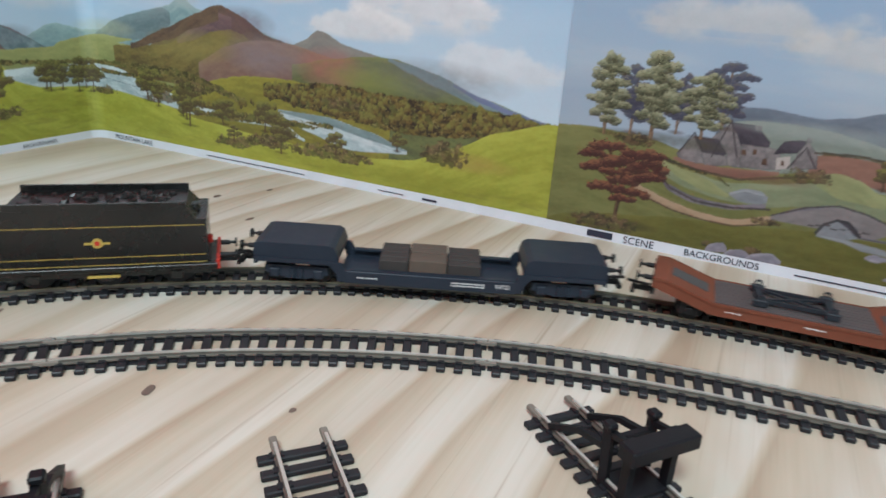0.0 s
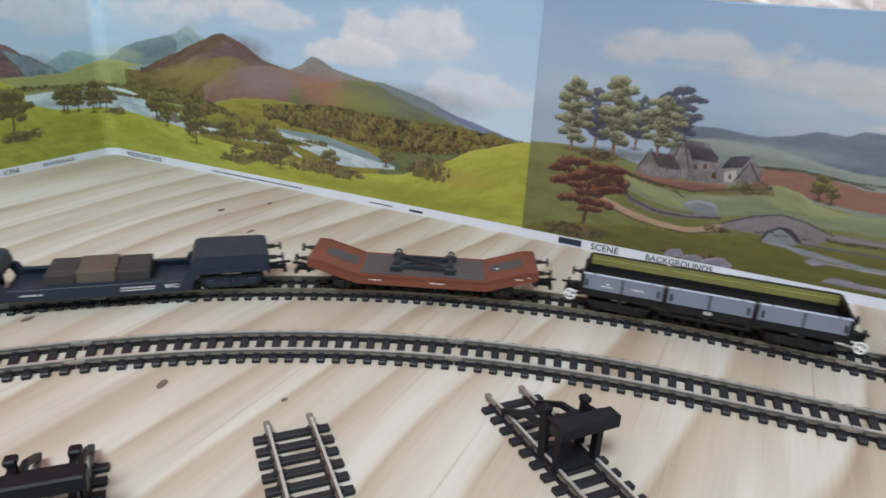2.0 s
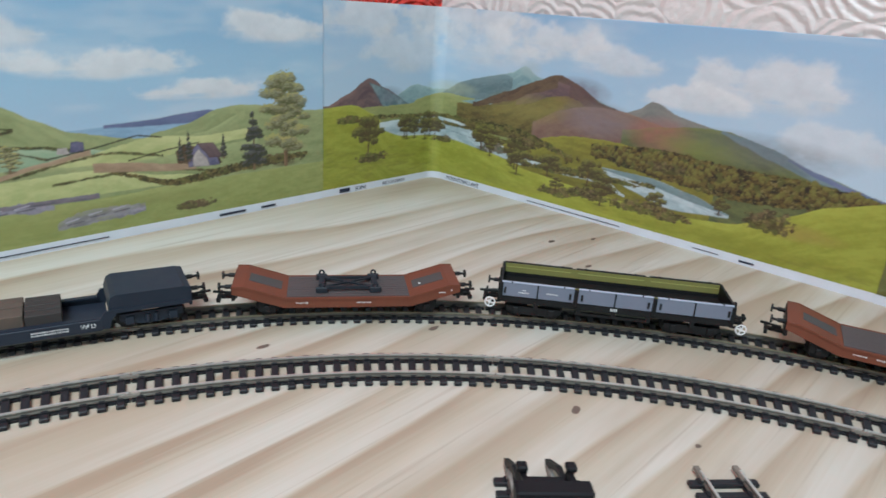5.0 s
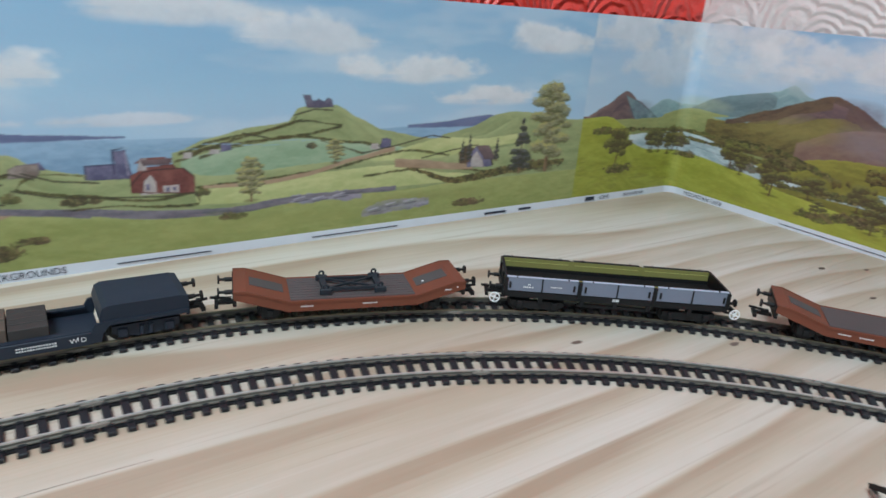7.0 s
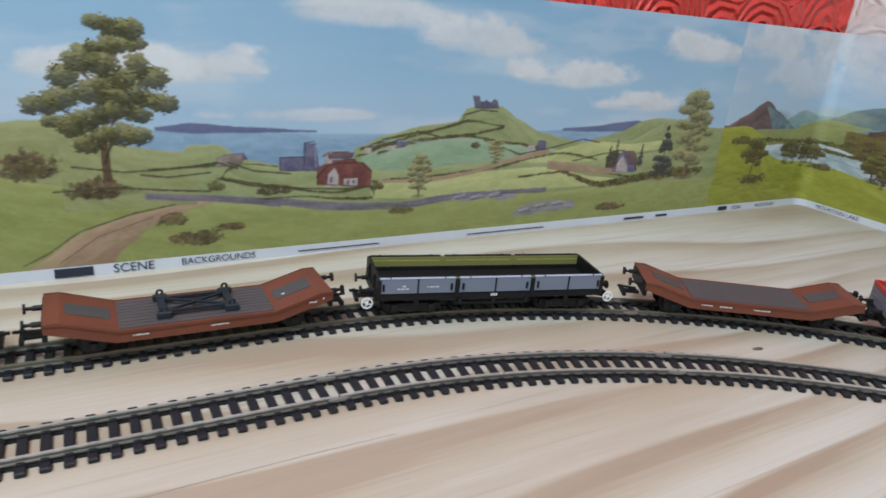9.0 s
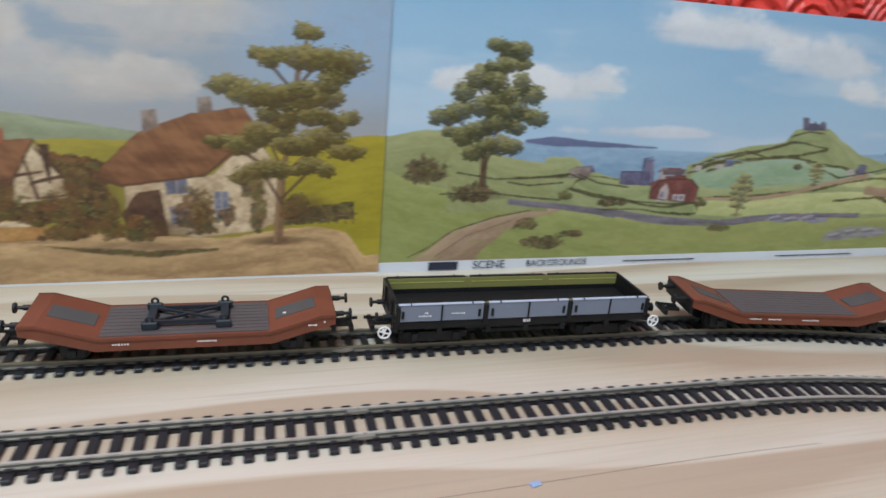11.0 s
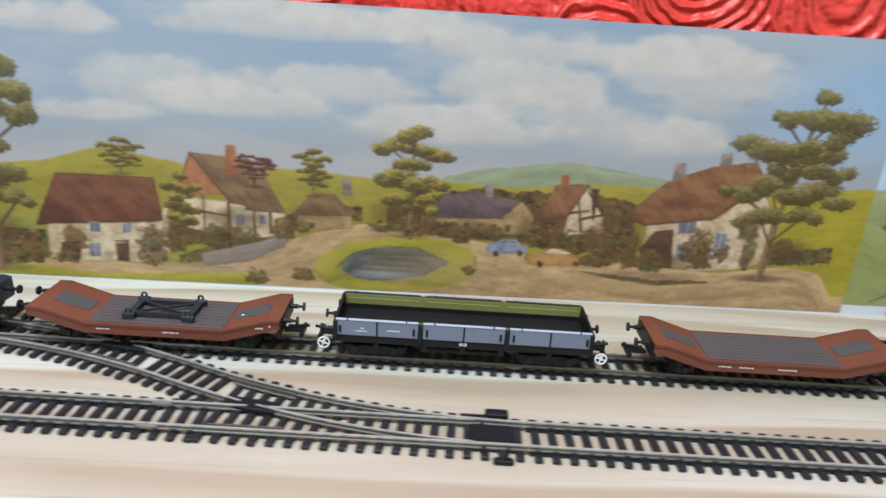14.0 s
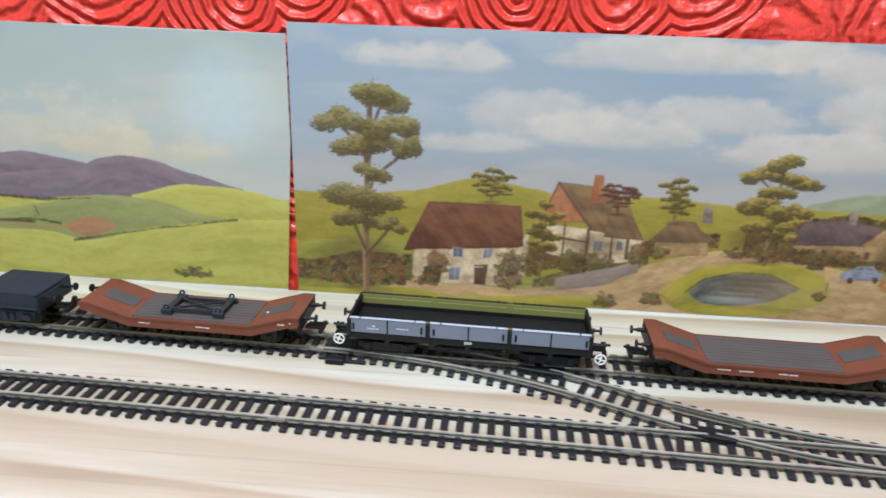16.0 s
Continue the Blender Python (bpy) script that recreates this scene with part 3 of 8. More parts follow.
def flat(sheet, name, material, corners):
    """One painted shape with its own outline: walls, roofs, windows, beams."""
    cv = CANVAS[sheet.name]
    seed = next_seed(cv)
    us, zs = [p[0] for p in corners], [p[1] for p in corners]
    cols, rows, u, z = window(cv, min(us) - 1.5, max(us) + 1.5, min(zs) - 1.5, max(zs) + 1.5)
    big = max(us) - min(us) > 9 and max(zs) - min(zs) > 5
    wu = u + (0.9 if big else 0.3) * (grain(u / 4.0, z / 4.0, seed + 2, 2) - 0.5)
    wz = z + (0.9 if big else 0.3) * (grain(u / 4.0, z / 4.0, seed + 7, 2) - 0.5)
    inside, near = np.zeros(wu.shape, bool), np.full(wu.shape, 99.0)
    for (ua, za), (ub, zb) in zip(corners, corners[1:] + corners[:1]):
        cross = ((za > wz) != (zb > wz)) & (wu < (ub - ua) * (wz - za) / ((zb - za) or 1e-9) + ua)
        inside ^= cross
        s = np.clip(((wu - ua) * (ub - ua) + (wz - za) * (zb - za)) / max(1e-9, (ub - ua) ** 2 + (zb - za) ** 2), 0, 1)
        near = np.minimum(near, np.hypot(wu - ua - s * (ub - ua), wz - za - s * (zb - za)))
    signed = np.where(inside, near, -near)
    mask = np.clip(signed / 0.55 + 0.55, 0, 1)
    a, b = INK[material]
    high = (z - min(zs)) / max(1, max(zs) - min(zs))
    if material.startswith("roof") or material == "farm_roof":
        tone = 0.24 * grain((u + z * 0.7) / 2.6, z / 9.0, seed, 3) + 0.48 * grain((u + z) / 13.0, z / 6.0, seed + 4, 3) + 0.26 * high
    else:
        tone = 0.55 * grain(u / 7.0, z / 6.0, seed, 3) + 0.25 * grain(u / 1.5, z / 1.5, seed + 4, 2) + 0.12 * high
    colour = a + (b * 1.05 - a) * contrast(tone, 0.22, 0.72)[..., None]
    if material == "pane_blue":
        bars = np.clip(1 - np.abs(signed) / 0.7, 0, 1) + np.clip(1 - np.abs(u - (min(us) + max(us)) / 2) / 0.5, 0, 1) * (signed > 0)
        colour = colour + (np.array((0.46, 0.44, 0.40)) - colour) * np.clip(bars, 0, 1)[..., None] * 0.75
    if big:
        rim = np.clip(1 - np.abs(signed) / 0.8, 0, 1)[..., None]
        colour = colour * (1 - 0.38 * rim)
    lay(cv, cols, rows, mask, colour)


def stroke(sheet, colour, wide, points):
    """A thin painted line through points, in mm."""
    cv = CANVAS[sheet.name]
    us, zs = [p[0] for p in points], [p[1] for p in points]
    cols, rows, u, z = window(cv, min(us) - 2, max(us) + 2, min(zs) - 2, max(zs) + 2)
    near = np.full(np.broadcast(u, z).shape, 99.0)
    for (ua, za), (ub, zb) in zip(points, points[1:]):
        s = np.clip(((u - ua) * (ub - ua) + (z - za) * (zb - za)) / max(1e-9, (ub - ua) ** 2 + (zb - za) ** 2), 0, 1)
        near = np.minimum(near, np.hypot(u - ua - s * (ub - ua), z - za - s * (zb - za)))
    near = near + 0.5 * (grain(u / 2.0, z / 2.0, next_seed(cv), 2) - 0.5)
    lay(cv, cols, rows, np.clip((wide / 2 - near) / 0.5 + 0.5, 0, 1) * 0.9, np.array(colour)[None, None])


def bush(sheet, name, material, u0, u1, z0, z1):
    """A low painted shrub with a ragged, domed outline and a shaded foot."""
    cv = CANVAS[sheet.name]
    seed = next_seed(cv)
    z0 = max(z0, cv["foot"] + 1)
    z1 = max(z1, z0 + 3)
    cols, rows, u, z = window(cv, u0 - 2, u1 + 2, z0 - 2, z1 + 2)
    mid, half = (u0 + u1) / 2, (u1 - u0) / 2
    d = ((u - mid) / half) ** 2 + (np.where(z > z0 + (z1 - z0) * 0.3, (z - z0 - (z1 - z0) * 0.3) / ((z1 - z0) * 0.7), (z - z0 - (z1 - z0) * 0.3) / ((z1 - z0) * 0.36))) ** 2
    mask = contrast(1.0 - d + 2.0 * (grain(u / 3.6, z / 2.8, seed, 3) - 0.5), -0.05, 0.42) * 0.88
    col = mottle(material, u, z, seed)
    col = col * (0.72 + 0.5 * np.clip((z - z0) / (z1 - z0), 0, 1))[..., None]
    lay(cv, cols, rows, mask, col)


def tufts(sheet, u0, u1, z0, z1, material, count):
    """A broken wash of another tint over a field."""
    cv = CANVAS[sheet.name]
    seed = next_seed(cv)
    z0, z1 = sorted((z0, z1))
    cols, rows, u, z = window(cv, u0, u1, z0, z1)
    mask = contrast(grain(u / 16.0, z / 2.6, seed, 3), 0.5, 0.75) * 0.35 * np.clip((z1 - z) / 6, 0, 1)
    lay(cv, cols, rows, mask, INK[material][0][None, None])


def paint_sky(cv, top, low, clouds, tint):
    """A graded sky with heaped clouds (u, z, half width, half height, in mm): billowing, lit tops and flat, soft feet."""
    top, low, tint = np.array(top), np.array(low), np.array(tint)
    u, z = cv["u"][None], cv["z"][:, None]
    seed = next_seed(cv)
    grade = np.clip((z - 60) / 115 + 0.5 * (grain(u / 120.0, z / 30.0, seed, 3) - 0.5), 0, 1)[..., None]
    img = low + (top - low) * grade
    veil = contrast(grain(u / 90.0, z / 22.0, seed + 30, 4), 0.46, 0.74)[..., None] * 0.38
    img = img * (1 - veil) + (0.55 * tint + 0.45 * low) * veil
    billow = grain(u / 26.0, z / 17.0, seed + 60, 5) - 0.5
    for cu, cz, ru, rz in clouds:
        ru, rz = ru * 1.15, rz * 1.35
        v = (z - cz) / rz
        d = ((u - cu) / ru) ** 2 + np.where(v > 0, v, v * 1.9) ** 2
        body = 1.0 - d + 2.1 * billow * np.where(v > -0.2, 1.0, 0.5)
        mask = contrast(body, -0.05, np.where(v > 0, 0.62, 1.0)) * (0.82 - 0.25 * lattice(cu, cz, 3.0))
        lit = np.clip(0.55 + 0.35 * v + 0.9 * (grain(u / 11.0, z / 8.0, seed + 90, 4) - 0.5), 0, 1)
        col = (tint * 0.74 + low * 0.06) * (1 - lit[..., None]) + tint * 1.05 * lit[..., None]
        img = img * (1 - mask[..., None]) + col * mask[..., None]
    cv["img"][:] = img


# leaf tints, dark to light, and the pads of the crown: across and up as shares of width and height, half width, half height
PINE = [(0.05, 0.95, 0.22, 0.045), (0.14, 0.89, 0.22, 0.04), (-0.24, 0.80, 0.28, 0.045), (0.18, 0.79, 0.28, 0.042), (-0.02, 0.70, 0.34, 0.045), (0.38, 0.69, 0.14, 0.045), (0.08, 0.58, 0.20, 0.03),
        (-0.16, 0.47, 0.24, 0.055), (0.14, 0.45, 0.22, 0.045), (-0.14, 0.36, 0.26, 0.04), (0.24, 0.33, 0.16, 0.03)]
OAK = [(0.10, 0.95, 0.20, 0.05), (0.14, 0.85, 0.24, 0.045), (-0.15, 0.73, 0.26, 0.06), (0.28, 0.70, 0.22, 0.06), (-0.34, 0.53, 0.18, 0.05), (0.05, 0.62, 0.28, 0.06), (0.38, 0.56, 0.16, 0.05),
       (0.10, 0.48, 0.32, 0.06), (-0.22, 0.42, 0.20, 0.045), (0.05, 0.34, 0.34, 0.06)]
LEAN = [(0.20, 0.97, 0.10, 0.03), (0.30, 0.89, 0.28, 0.055), (-0.08, 0.87, 0.14, 0.04), (0.42, 0.81, 0.12, 0.045), (-0.12, 0.72, 0.34, 0.055), (0.22, 0.72, 0.28, 0.05), (0.10, 0.62, 0.28, 0.045),
        (0.40, 0.60, 0.16, 0.04), (-0.05, 0.50, 0.32, 0.05), (0.30, 0.50, 0.36, 0.06), (-0.36, 0.49, 0.16, 0.025), (-0.10, 0.35, 0.24, 0.04), (0.25, 0.38, 0.20, 0.035)]
ROUND = [(0.0, 0.94, 0.22, 0.06), (-0.26, 0.80, 0.26, 0.065), (0.26, 0.78, 0.28, 0.055), (0.0, 0.68, 0.32, 0.06), (-0.12, 0.54, 0.36, 0.07), (0.20, 0.50, 0.30, 0.06), (-0.05, 0.38, 0.38, 0.06), (0.12, 0.29, 0.30, 0.05)]
TALL = [(0.0, 0.95, 0.20, 0.05), (-0.12, 0.87, 0.24, 0.05), (0.14, 0.83, 0.26, 0.05), (-0.16, 0.74, 0.30, 0.055), (0.16, 0.69, 0.30, 0.055), (-0.14, 0.60, 0.34, 0.055), (0.18, 0.54, 0.30, 0.055), (-0.10, 0.45, 0.36, 0.055),
        (0.16, 0.38, 0.32, 0.05), (-0.10, 0.29, 0.30, 0.05), (0.10, 0.21, 0.24, 0.04)]
SPIRE = [(0.0, 0.95, 0.07, 0.04), (0.02, 0.84, 0.14, 0.05), (-0.02, 0.71, 0.22, 0.06), (0.03, 0.57, 0.30, 0.06), (-0.03, 0.42, 0.38, 0.065), (0.02, 0.27, 0.44, 0.065), (0.0, 0.14, 0.46, 0.06)]
RED = [(-0.22, 0.93, 0.26, 0.05), (0.20, 0.88, 0.26, 0.05), (-0.38, 0.80, 0.16, 0.045), (0.30, 0.76, 0.26, 0.06), (0.0, 0.74, 0.30, 0.055), (-0.30, 0.63, 0.24, 0.045), (0.34, 0.62, 0.20, 0.05),
       (0.05, 0.57, 0.28, 0.05), (-0.16, 0.44, 0.26, 0.04), (0.20, 0.42, 0.18, 0.035), (0.03, 0.31, 0.20, 0.03)]
SMALL = [(0.0, 0.86, 0.30, 0.12), (-0.2, 0.66, 0.26, 0.10), (0.24, 0.60, 0.26, 0.10), (0.0, 0.44, 0.34, 0.09)]
STYLES = {
    "brown": ("door_brown", "bush_leaf", "hedge_leaf", "leaf_mid", SMALL), "dark": ("door_brown", "leaf_dark", "leaf_olive", "leaf_moss", OAK), "soft": ("bark", "leaf_mid", "leaf_greylight", "leaf_light", TALL),
    "conifer": ("bark", "leaf_grey", "leaf_dark", "leaf_grey", SPIRE), "village": ("bark", "leaf_olive", "leaf_mid", "leaf_moss", PINE), "lean": ("bark", "leaf_olive", "leaf_mid", "leaf_moss", LEAN),
    "yellow": ("bark", "leaf_olive", "leaf_mid", "leaf_yellow", ROUND), "grey": ("bark", "leaf_dark", "leaf_farm", "leaf_farmlight", TALL), "blue": ("bark", "leaf_blue", "leaf_blue", "leaf_grey", ROUND),
    "red": ("door_brown", "leaf_reddark", "leaf_reddark", "leaf_rust", RED),
}


def spray(cells, rng, u, z, ru, rz, count, size, tones):
    """A pad of foliage in slim brush strokes: domed above, ragged below, each stroke leaning outwards and down."""
    for i in range(count):
        du = rng.uniform(-1, 1)
        dome = math.sqrt(1 - du * du)
        dz = rng.uniform(-0.55, 1.0) * dome
        v = (dz / max(0.2, dome) + 0.55) / 1.55 + rng.uniform(-0.33, 0.33)
        k = tones[min(2, max(0, int(v * 3)))]
        turn = (-0.55 * du + rng.uniform(-0.6, 0.6)) if du > 0 else (math.pi - 0.55 * du + rng.uniform(-0.6, 0.6))
        turn = math.atan2(math.sin(turn) - 0.1, math.cos(turn))
        ll, ww = size * rng.uniform(0.9, 2.0), size * rng.uniform(0.35, 0.65)
        cu, cz = u + du * ru, z + dz * rz
        c_, s_ = math.cos(turn), math.sin(turn)
        pts = [(-ll, 0), (-ll * 0.2, -ww), (ll * 0.7, -ww * 0.5), (ll, 0), (ll * 0.3, ww)]
        cells.append(([((cu + x * c_ - y * s_) / 1000, (cz + x * s_ + y * c_) / 1000) for x, y in pts], k))


def puff(cv, u, z, ru, rz, inks, seed):
    """One cloudlet of leaves: ragged edge, dark under, lit from above."""
    cols, rows, uu, zz = window(cv, u - ru * 1.35, u + ru * 1.35, z - rz * 1.5, z + rz * 1.5)
    if uu.size < 2 or zz.size < 2:
        return
    low, mid, high = inks
    v = (zz - z) / rz
    d = ((uu - u) / ru) ** 2 + np.where(v > 0, v, v * 1.15) ** 2
    leaf = grain(uu / 2.4, zz / 1.2, seed, 3) - 0.5
    mask = contrast(1.0 - d + 1.5 * leaf, 0.0, 0.30) * 0.95
    t = np.clip(0.46 + 0.66 * v + 1.0 * leaf - 0.12 * (uu - u) / ru, 0, 1)[..., None]
    col = np.where(t < 0.5, low + (mid - low) * t * 2, mid + (high - mid) * (t * 2 - 1))
    lay(cv, cols, rows, mask, col)


def print_tree(sheet, u, z, height, width, style):
    """A painted tree: trunk, limbs, and pads of leaves with dark undersides, light tops and gaps between."""
    bark, low, mid, high, pads = STYLES[style]
    cv = CANVAS[sheet.name]
    rng = random.Random(u * 31 + height)
    w = max(0.5, height * 0.018)
    dark, pale = INK[bark]
    knee = (u + rng.uniform(-0.04, 0.04) * width, z + height * 0.30)
    top = (u + pads[0][0] * width * 0.8, z + height * 0.9)
    glaze(sheet, u, z + 0.5, max(4, width * 0.3), max(1.5, height * 0.03), dark * 0.6, 0.6)
    stroke(sheet, dark * 0.7 + pale * 0.3, w * 2.6, [(u, z), knee])
    stroke(sheet, dark * 0.7 + pale * 0.3, w * 1.5, [knee, ((knee[0] + top[0]) / 2, (knee[1] + top[1]) / 2), top])
    if height > 30:
        stroke(sheet, pale, w * 0.7, [(u - w * 0.7, z), (knee[0] - w * 0.6, knee[1])])
    inks = tuple(INK[k][0] * 0.55 + INK[k][1] * 0.45 for k in (low, mid, high))
    inks = (inks[0] * 0.62, inks[1] * 0.92, INK[high][1] * 0.98)
    autumn = style in ("village", "lean", "yellow")
    if autumn:
        inks = tuple(ink * np.array(warm) for ink, warm in zip(inks, ((0.95, 0.70, 0.62), (0.86, 0.70, 0.66), (0.98, 0.88, 0.80))))
    cells = []
    for du, dz, ru, rz in pads:
        low_end = max(0.1, dz - 0.16)
        stroke(sheet, dark * 0.8, w * 0.8, [(knee[0] + (top[0] - knee[0]) * max(0, (low_end - 0.3) / 0.6), z + low_end * height), (u + du * width, z + (dz - rz * 0.4) * height)])
    for du, dz, ru, rz in sorted(pads, key=lambda p: p[1]):
        rz, ru = rz * (1.65 if autumn else 1.95 if pads in (ROUND, TALL, RED, SMALL) else 1.7), ru * 1.04
        cu, cz = u + (du + rng.uniform(-0.03, 0.03)) * width, z + (dz + rng.uniform(-0.01, 0.01)) * height
        ru, rz = ru * width * rng.uniform(0.9, 1.1), rz * height * rng.uniform(0.9, 1.15)
        lobes = max(2, min(6, round(1.5 * ru / max(2.2, rz * 0.9))))
        for k in rng.sample(range(lobes), lobes):
            x = (k + 0.5) / lobes * 2 - 1
            fat = 1.0 if lobes < 3 else 0.72 + 0.28 * (1 - x * x)
            puff(cv, cu + x * ru * 0.72, cz + rng.uniform(-0.38, 0.3) * rz - 0.4 * rz * x * x, ru / lobes * rng.uniform(1.35, 1.9), rz * fat * rng.uniform(0.6, 0.9), inks, next_seed(cv))
        if width > 25:
            size = max(0.42, width * 0.012)
            spray(cells, rng, cu, cz - rz * 0.3, ru * 0.75, rz * 0.6, 7, size, (0, 0, 0))
            spray(cells, rng, cu - ru * 0.05, cz + rz * 0.1, ru * 0.72, rz * 0.5, 16, size * 0.8, (1, 1, 2))
    if cells:
        off = next_layer(sheet)
        lift_cells(uv_mesh("printed_leaves", cells, off, [low, mid, high], sheet), off, 0.00002)
        LAYER[sheet.name] += 0.00002


def woods(sheet, top, bottom, count):
    """A painted wood: rows of small rounded crowns, dark at the foot."""
    rng, cv = random.Random(count), CANVAS[sheet.name]
    inks = (INK["forest"][0] * 0.8, INK["forest"][1] * 0.9, INK["leaf_mid"][1] * 0.9)
    for i in range(count):
        u = rng.uniform(top[0][0], top[-1][0])
        lo, hi = along(bottom, u), along(top, u)
        r = rng.uniform(2.4, 5.0)
        puff(cv, u, lo + (hi - lo) * (1 - i / count), r * 0.6, r * 1.05, inks, next_seed(cv))


def lift_cells(ob, off, depth=0.000006):
    """Lay the strokes one above another, each a hair nearer, so that none lie in one plane."""
    tagged(ob, kind="stuff")
    polys = ob.data.polygons
    step = depth / max(1, len(polys))
    for i, p in enumerate(polys):
        for vi in p.vertices:
            v = ob.data.vertices[vi]
            if v.co.y > v.co.x:
                v.co.y -= step * i
            else:
                v.co.x -= step * i


def paper(name, u0, u1, sky, label, top0=TOP, top1=TOP, lift=0.0, foot=BORDER, tint=(1, 1, 1)):
    """A sheet of satin card on the wall, with a white margin along its foot; its picture is painted on a canvas of its own and printed at the end."""
    n_ = max(2, round((u1 - u0) / 3))
    sheet = thing(name, label, "backdrop print", "scenic backdrops", "structure")
    sheet["from"], sheet["to"], sheet["open"], sheet["shut"] = u0, u1, 9999, -9999
    LAYER[sheet.name] = 0.0004 + lift
    left, right = max(u0, -1660), min(u1, 700)
    us = np.linspace(left, right, int((right - left) / 0.65) + 1)
    zs = np.concatenate((np.arange(foot, 150, 0.65), np.linspace(150, 181, 24)))
    CANVAS[sheet.name] = cv = {"u": us, "z": zs, "img": np.zeros((len(zs), len(us), 3)), "seed": len(CANVAS) * 400 + 1, "tops": (top0, top1), "lift": lift, "foot": foot, "tint": np.array(tint)}
    paint_sky(cv, *sky)
    edge = [(u0 + (u1 - u0) * i / n_) for i in range(n_ + 1)]
    tops = [top0 + (top1 - top0) * i / n_ for i in range(n_ + 1)]
    rim = [([(a / 1000, 0.0), (b / 1000, 0.0), (b / 1000, foot / 1000), (a / 1000, foot / 1000)], 0) for a, b in zip(edge, edge[1:])]
    uv_mesh("margin", rim, 0.0004 + lift, ["paper_white"], sheet, "white paper margin with small print")
    back = [([(a / 1000, 0.0), (b / 1000, 0.0), (b / 1000, tb / 1000), (a / 1000, ta / 1000)], 0) for a, b, ta, tb in zip(edge, edge[1:], tops, tops[1:])]
    uv_mesh("card", back, 0.0001 + lift, ["paper_white"], sheet)
    return sheet


def print_picture(sheet):
    """Lay the finished picture on its card: a fine sheet of points that each carry their ink."""
    cv = CANVAS[sheet.name]
    us, off = cv["u"] / 1000, 0.0004 + cv["lift"]
    nu, nz = len(us), len(cv["z"])
    tops = cv["tops"][0] + (cv["tops"][1] - cv["tops"][0]) * (cv["u"] - sheet["from"]) / (sheet["to"] - sheet["from"])
    zz = np.minimum(cv["z"][:, None], tops[None]) / 1000
    a = (np.clip(us / BENDR, -1, 1) + 1) * math.pi / 4
    r = BENDR - off
    x = np.where(us <= -BENDR, us, np.where(us >= BENDR, -off, -BENDR + r * np.sin(a)))
    y = np.where(us <= -BENDR, -off, np.where(us >= BENDR, -us, -BENDR + r * np.cos(a)))
    co = np.empty((nz, nu, 3))
    co[..., 0], co[..., 1], co[..., 2] = x[None], y[None], zz
    keep = int(np.searchsorted(cv["z"], max(cv["tops"]))) + 1
    co, img, nz = co[:keep], cv["img"][:keep], min(keep, nz)
    k = np.arange(nz * nu).reshape(nz, nu)
    quads = np.stack((k[:-1, :-1], k[:-1, 1:], k[1:, 1:], k[1:, :-1]), -1).reshape(-1, 4)
    me = bpy.data.meshes.new("printed_picture")
    me.vertices.add(nz * nu)
    me.vertices.foreach_set("co", co.ravel())
    me.loops.add(quads.size)
    me.loops.foreach_set("vertex_index", quads.ravel())
    me.polygons.add(len(quads))
    me.polygons.foreach_set("loop_start", np.arange(len(quads)) * 4)
    me.update(calc_edges=True)
    uv = me.uv_layers.new(name="UVMap")
    flat_uv = np.stack((np.broadcast_to(us[None], (nz, nu)), co[..., 2]), -1).reshape(-1, 2)
    uv.data.foreach_set("uv", flat_uv[quads.ravel()].ravel())
    att = me.attributes.new("Ink", "FLOAT_COLOR", "POINT")
    att.data.foreach_set("color", np.concatenate((np.clip(img * (1 + (cv["tint"] - 1) * np.clip((125 - cv["z"][:nz]) / 30, 0.35, 1)[:, None, None]), 0, 1), np.ones((nz, nu, 1))), -1).ravel())
    me.materials.append(MATS["print_ink"])
    ob = new("printed_picture", me)
    ob.parent = sheet
    tagged(ob, sheet_words[sheet.name])


sheet_words = {}


def margin_text(sheet, text, u, z, size, off=0.0009):
    spot = on_wall(u / 1000, z / 1000, off)
    turn = 0 if u < 0 else -90
    lettering("margin_lettering", text, size, Matrix.Translation(spot) @ pose(0, 0, 0, 90, 0, turn), "letter_ink", sheet)


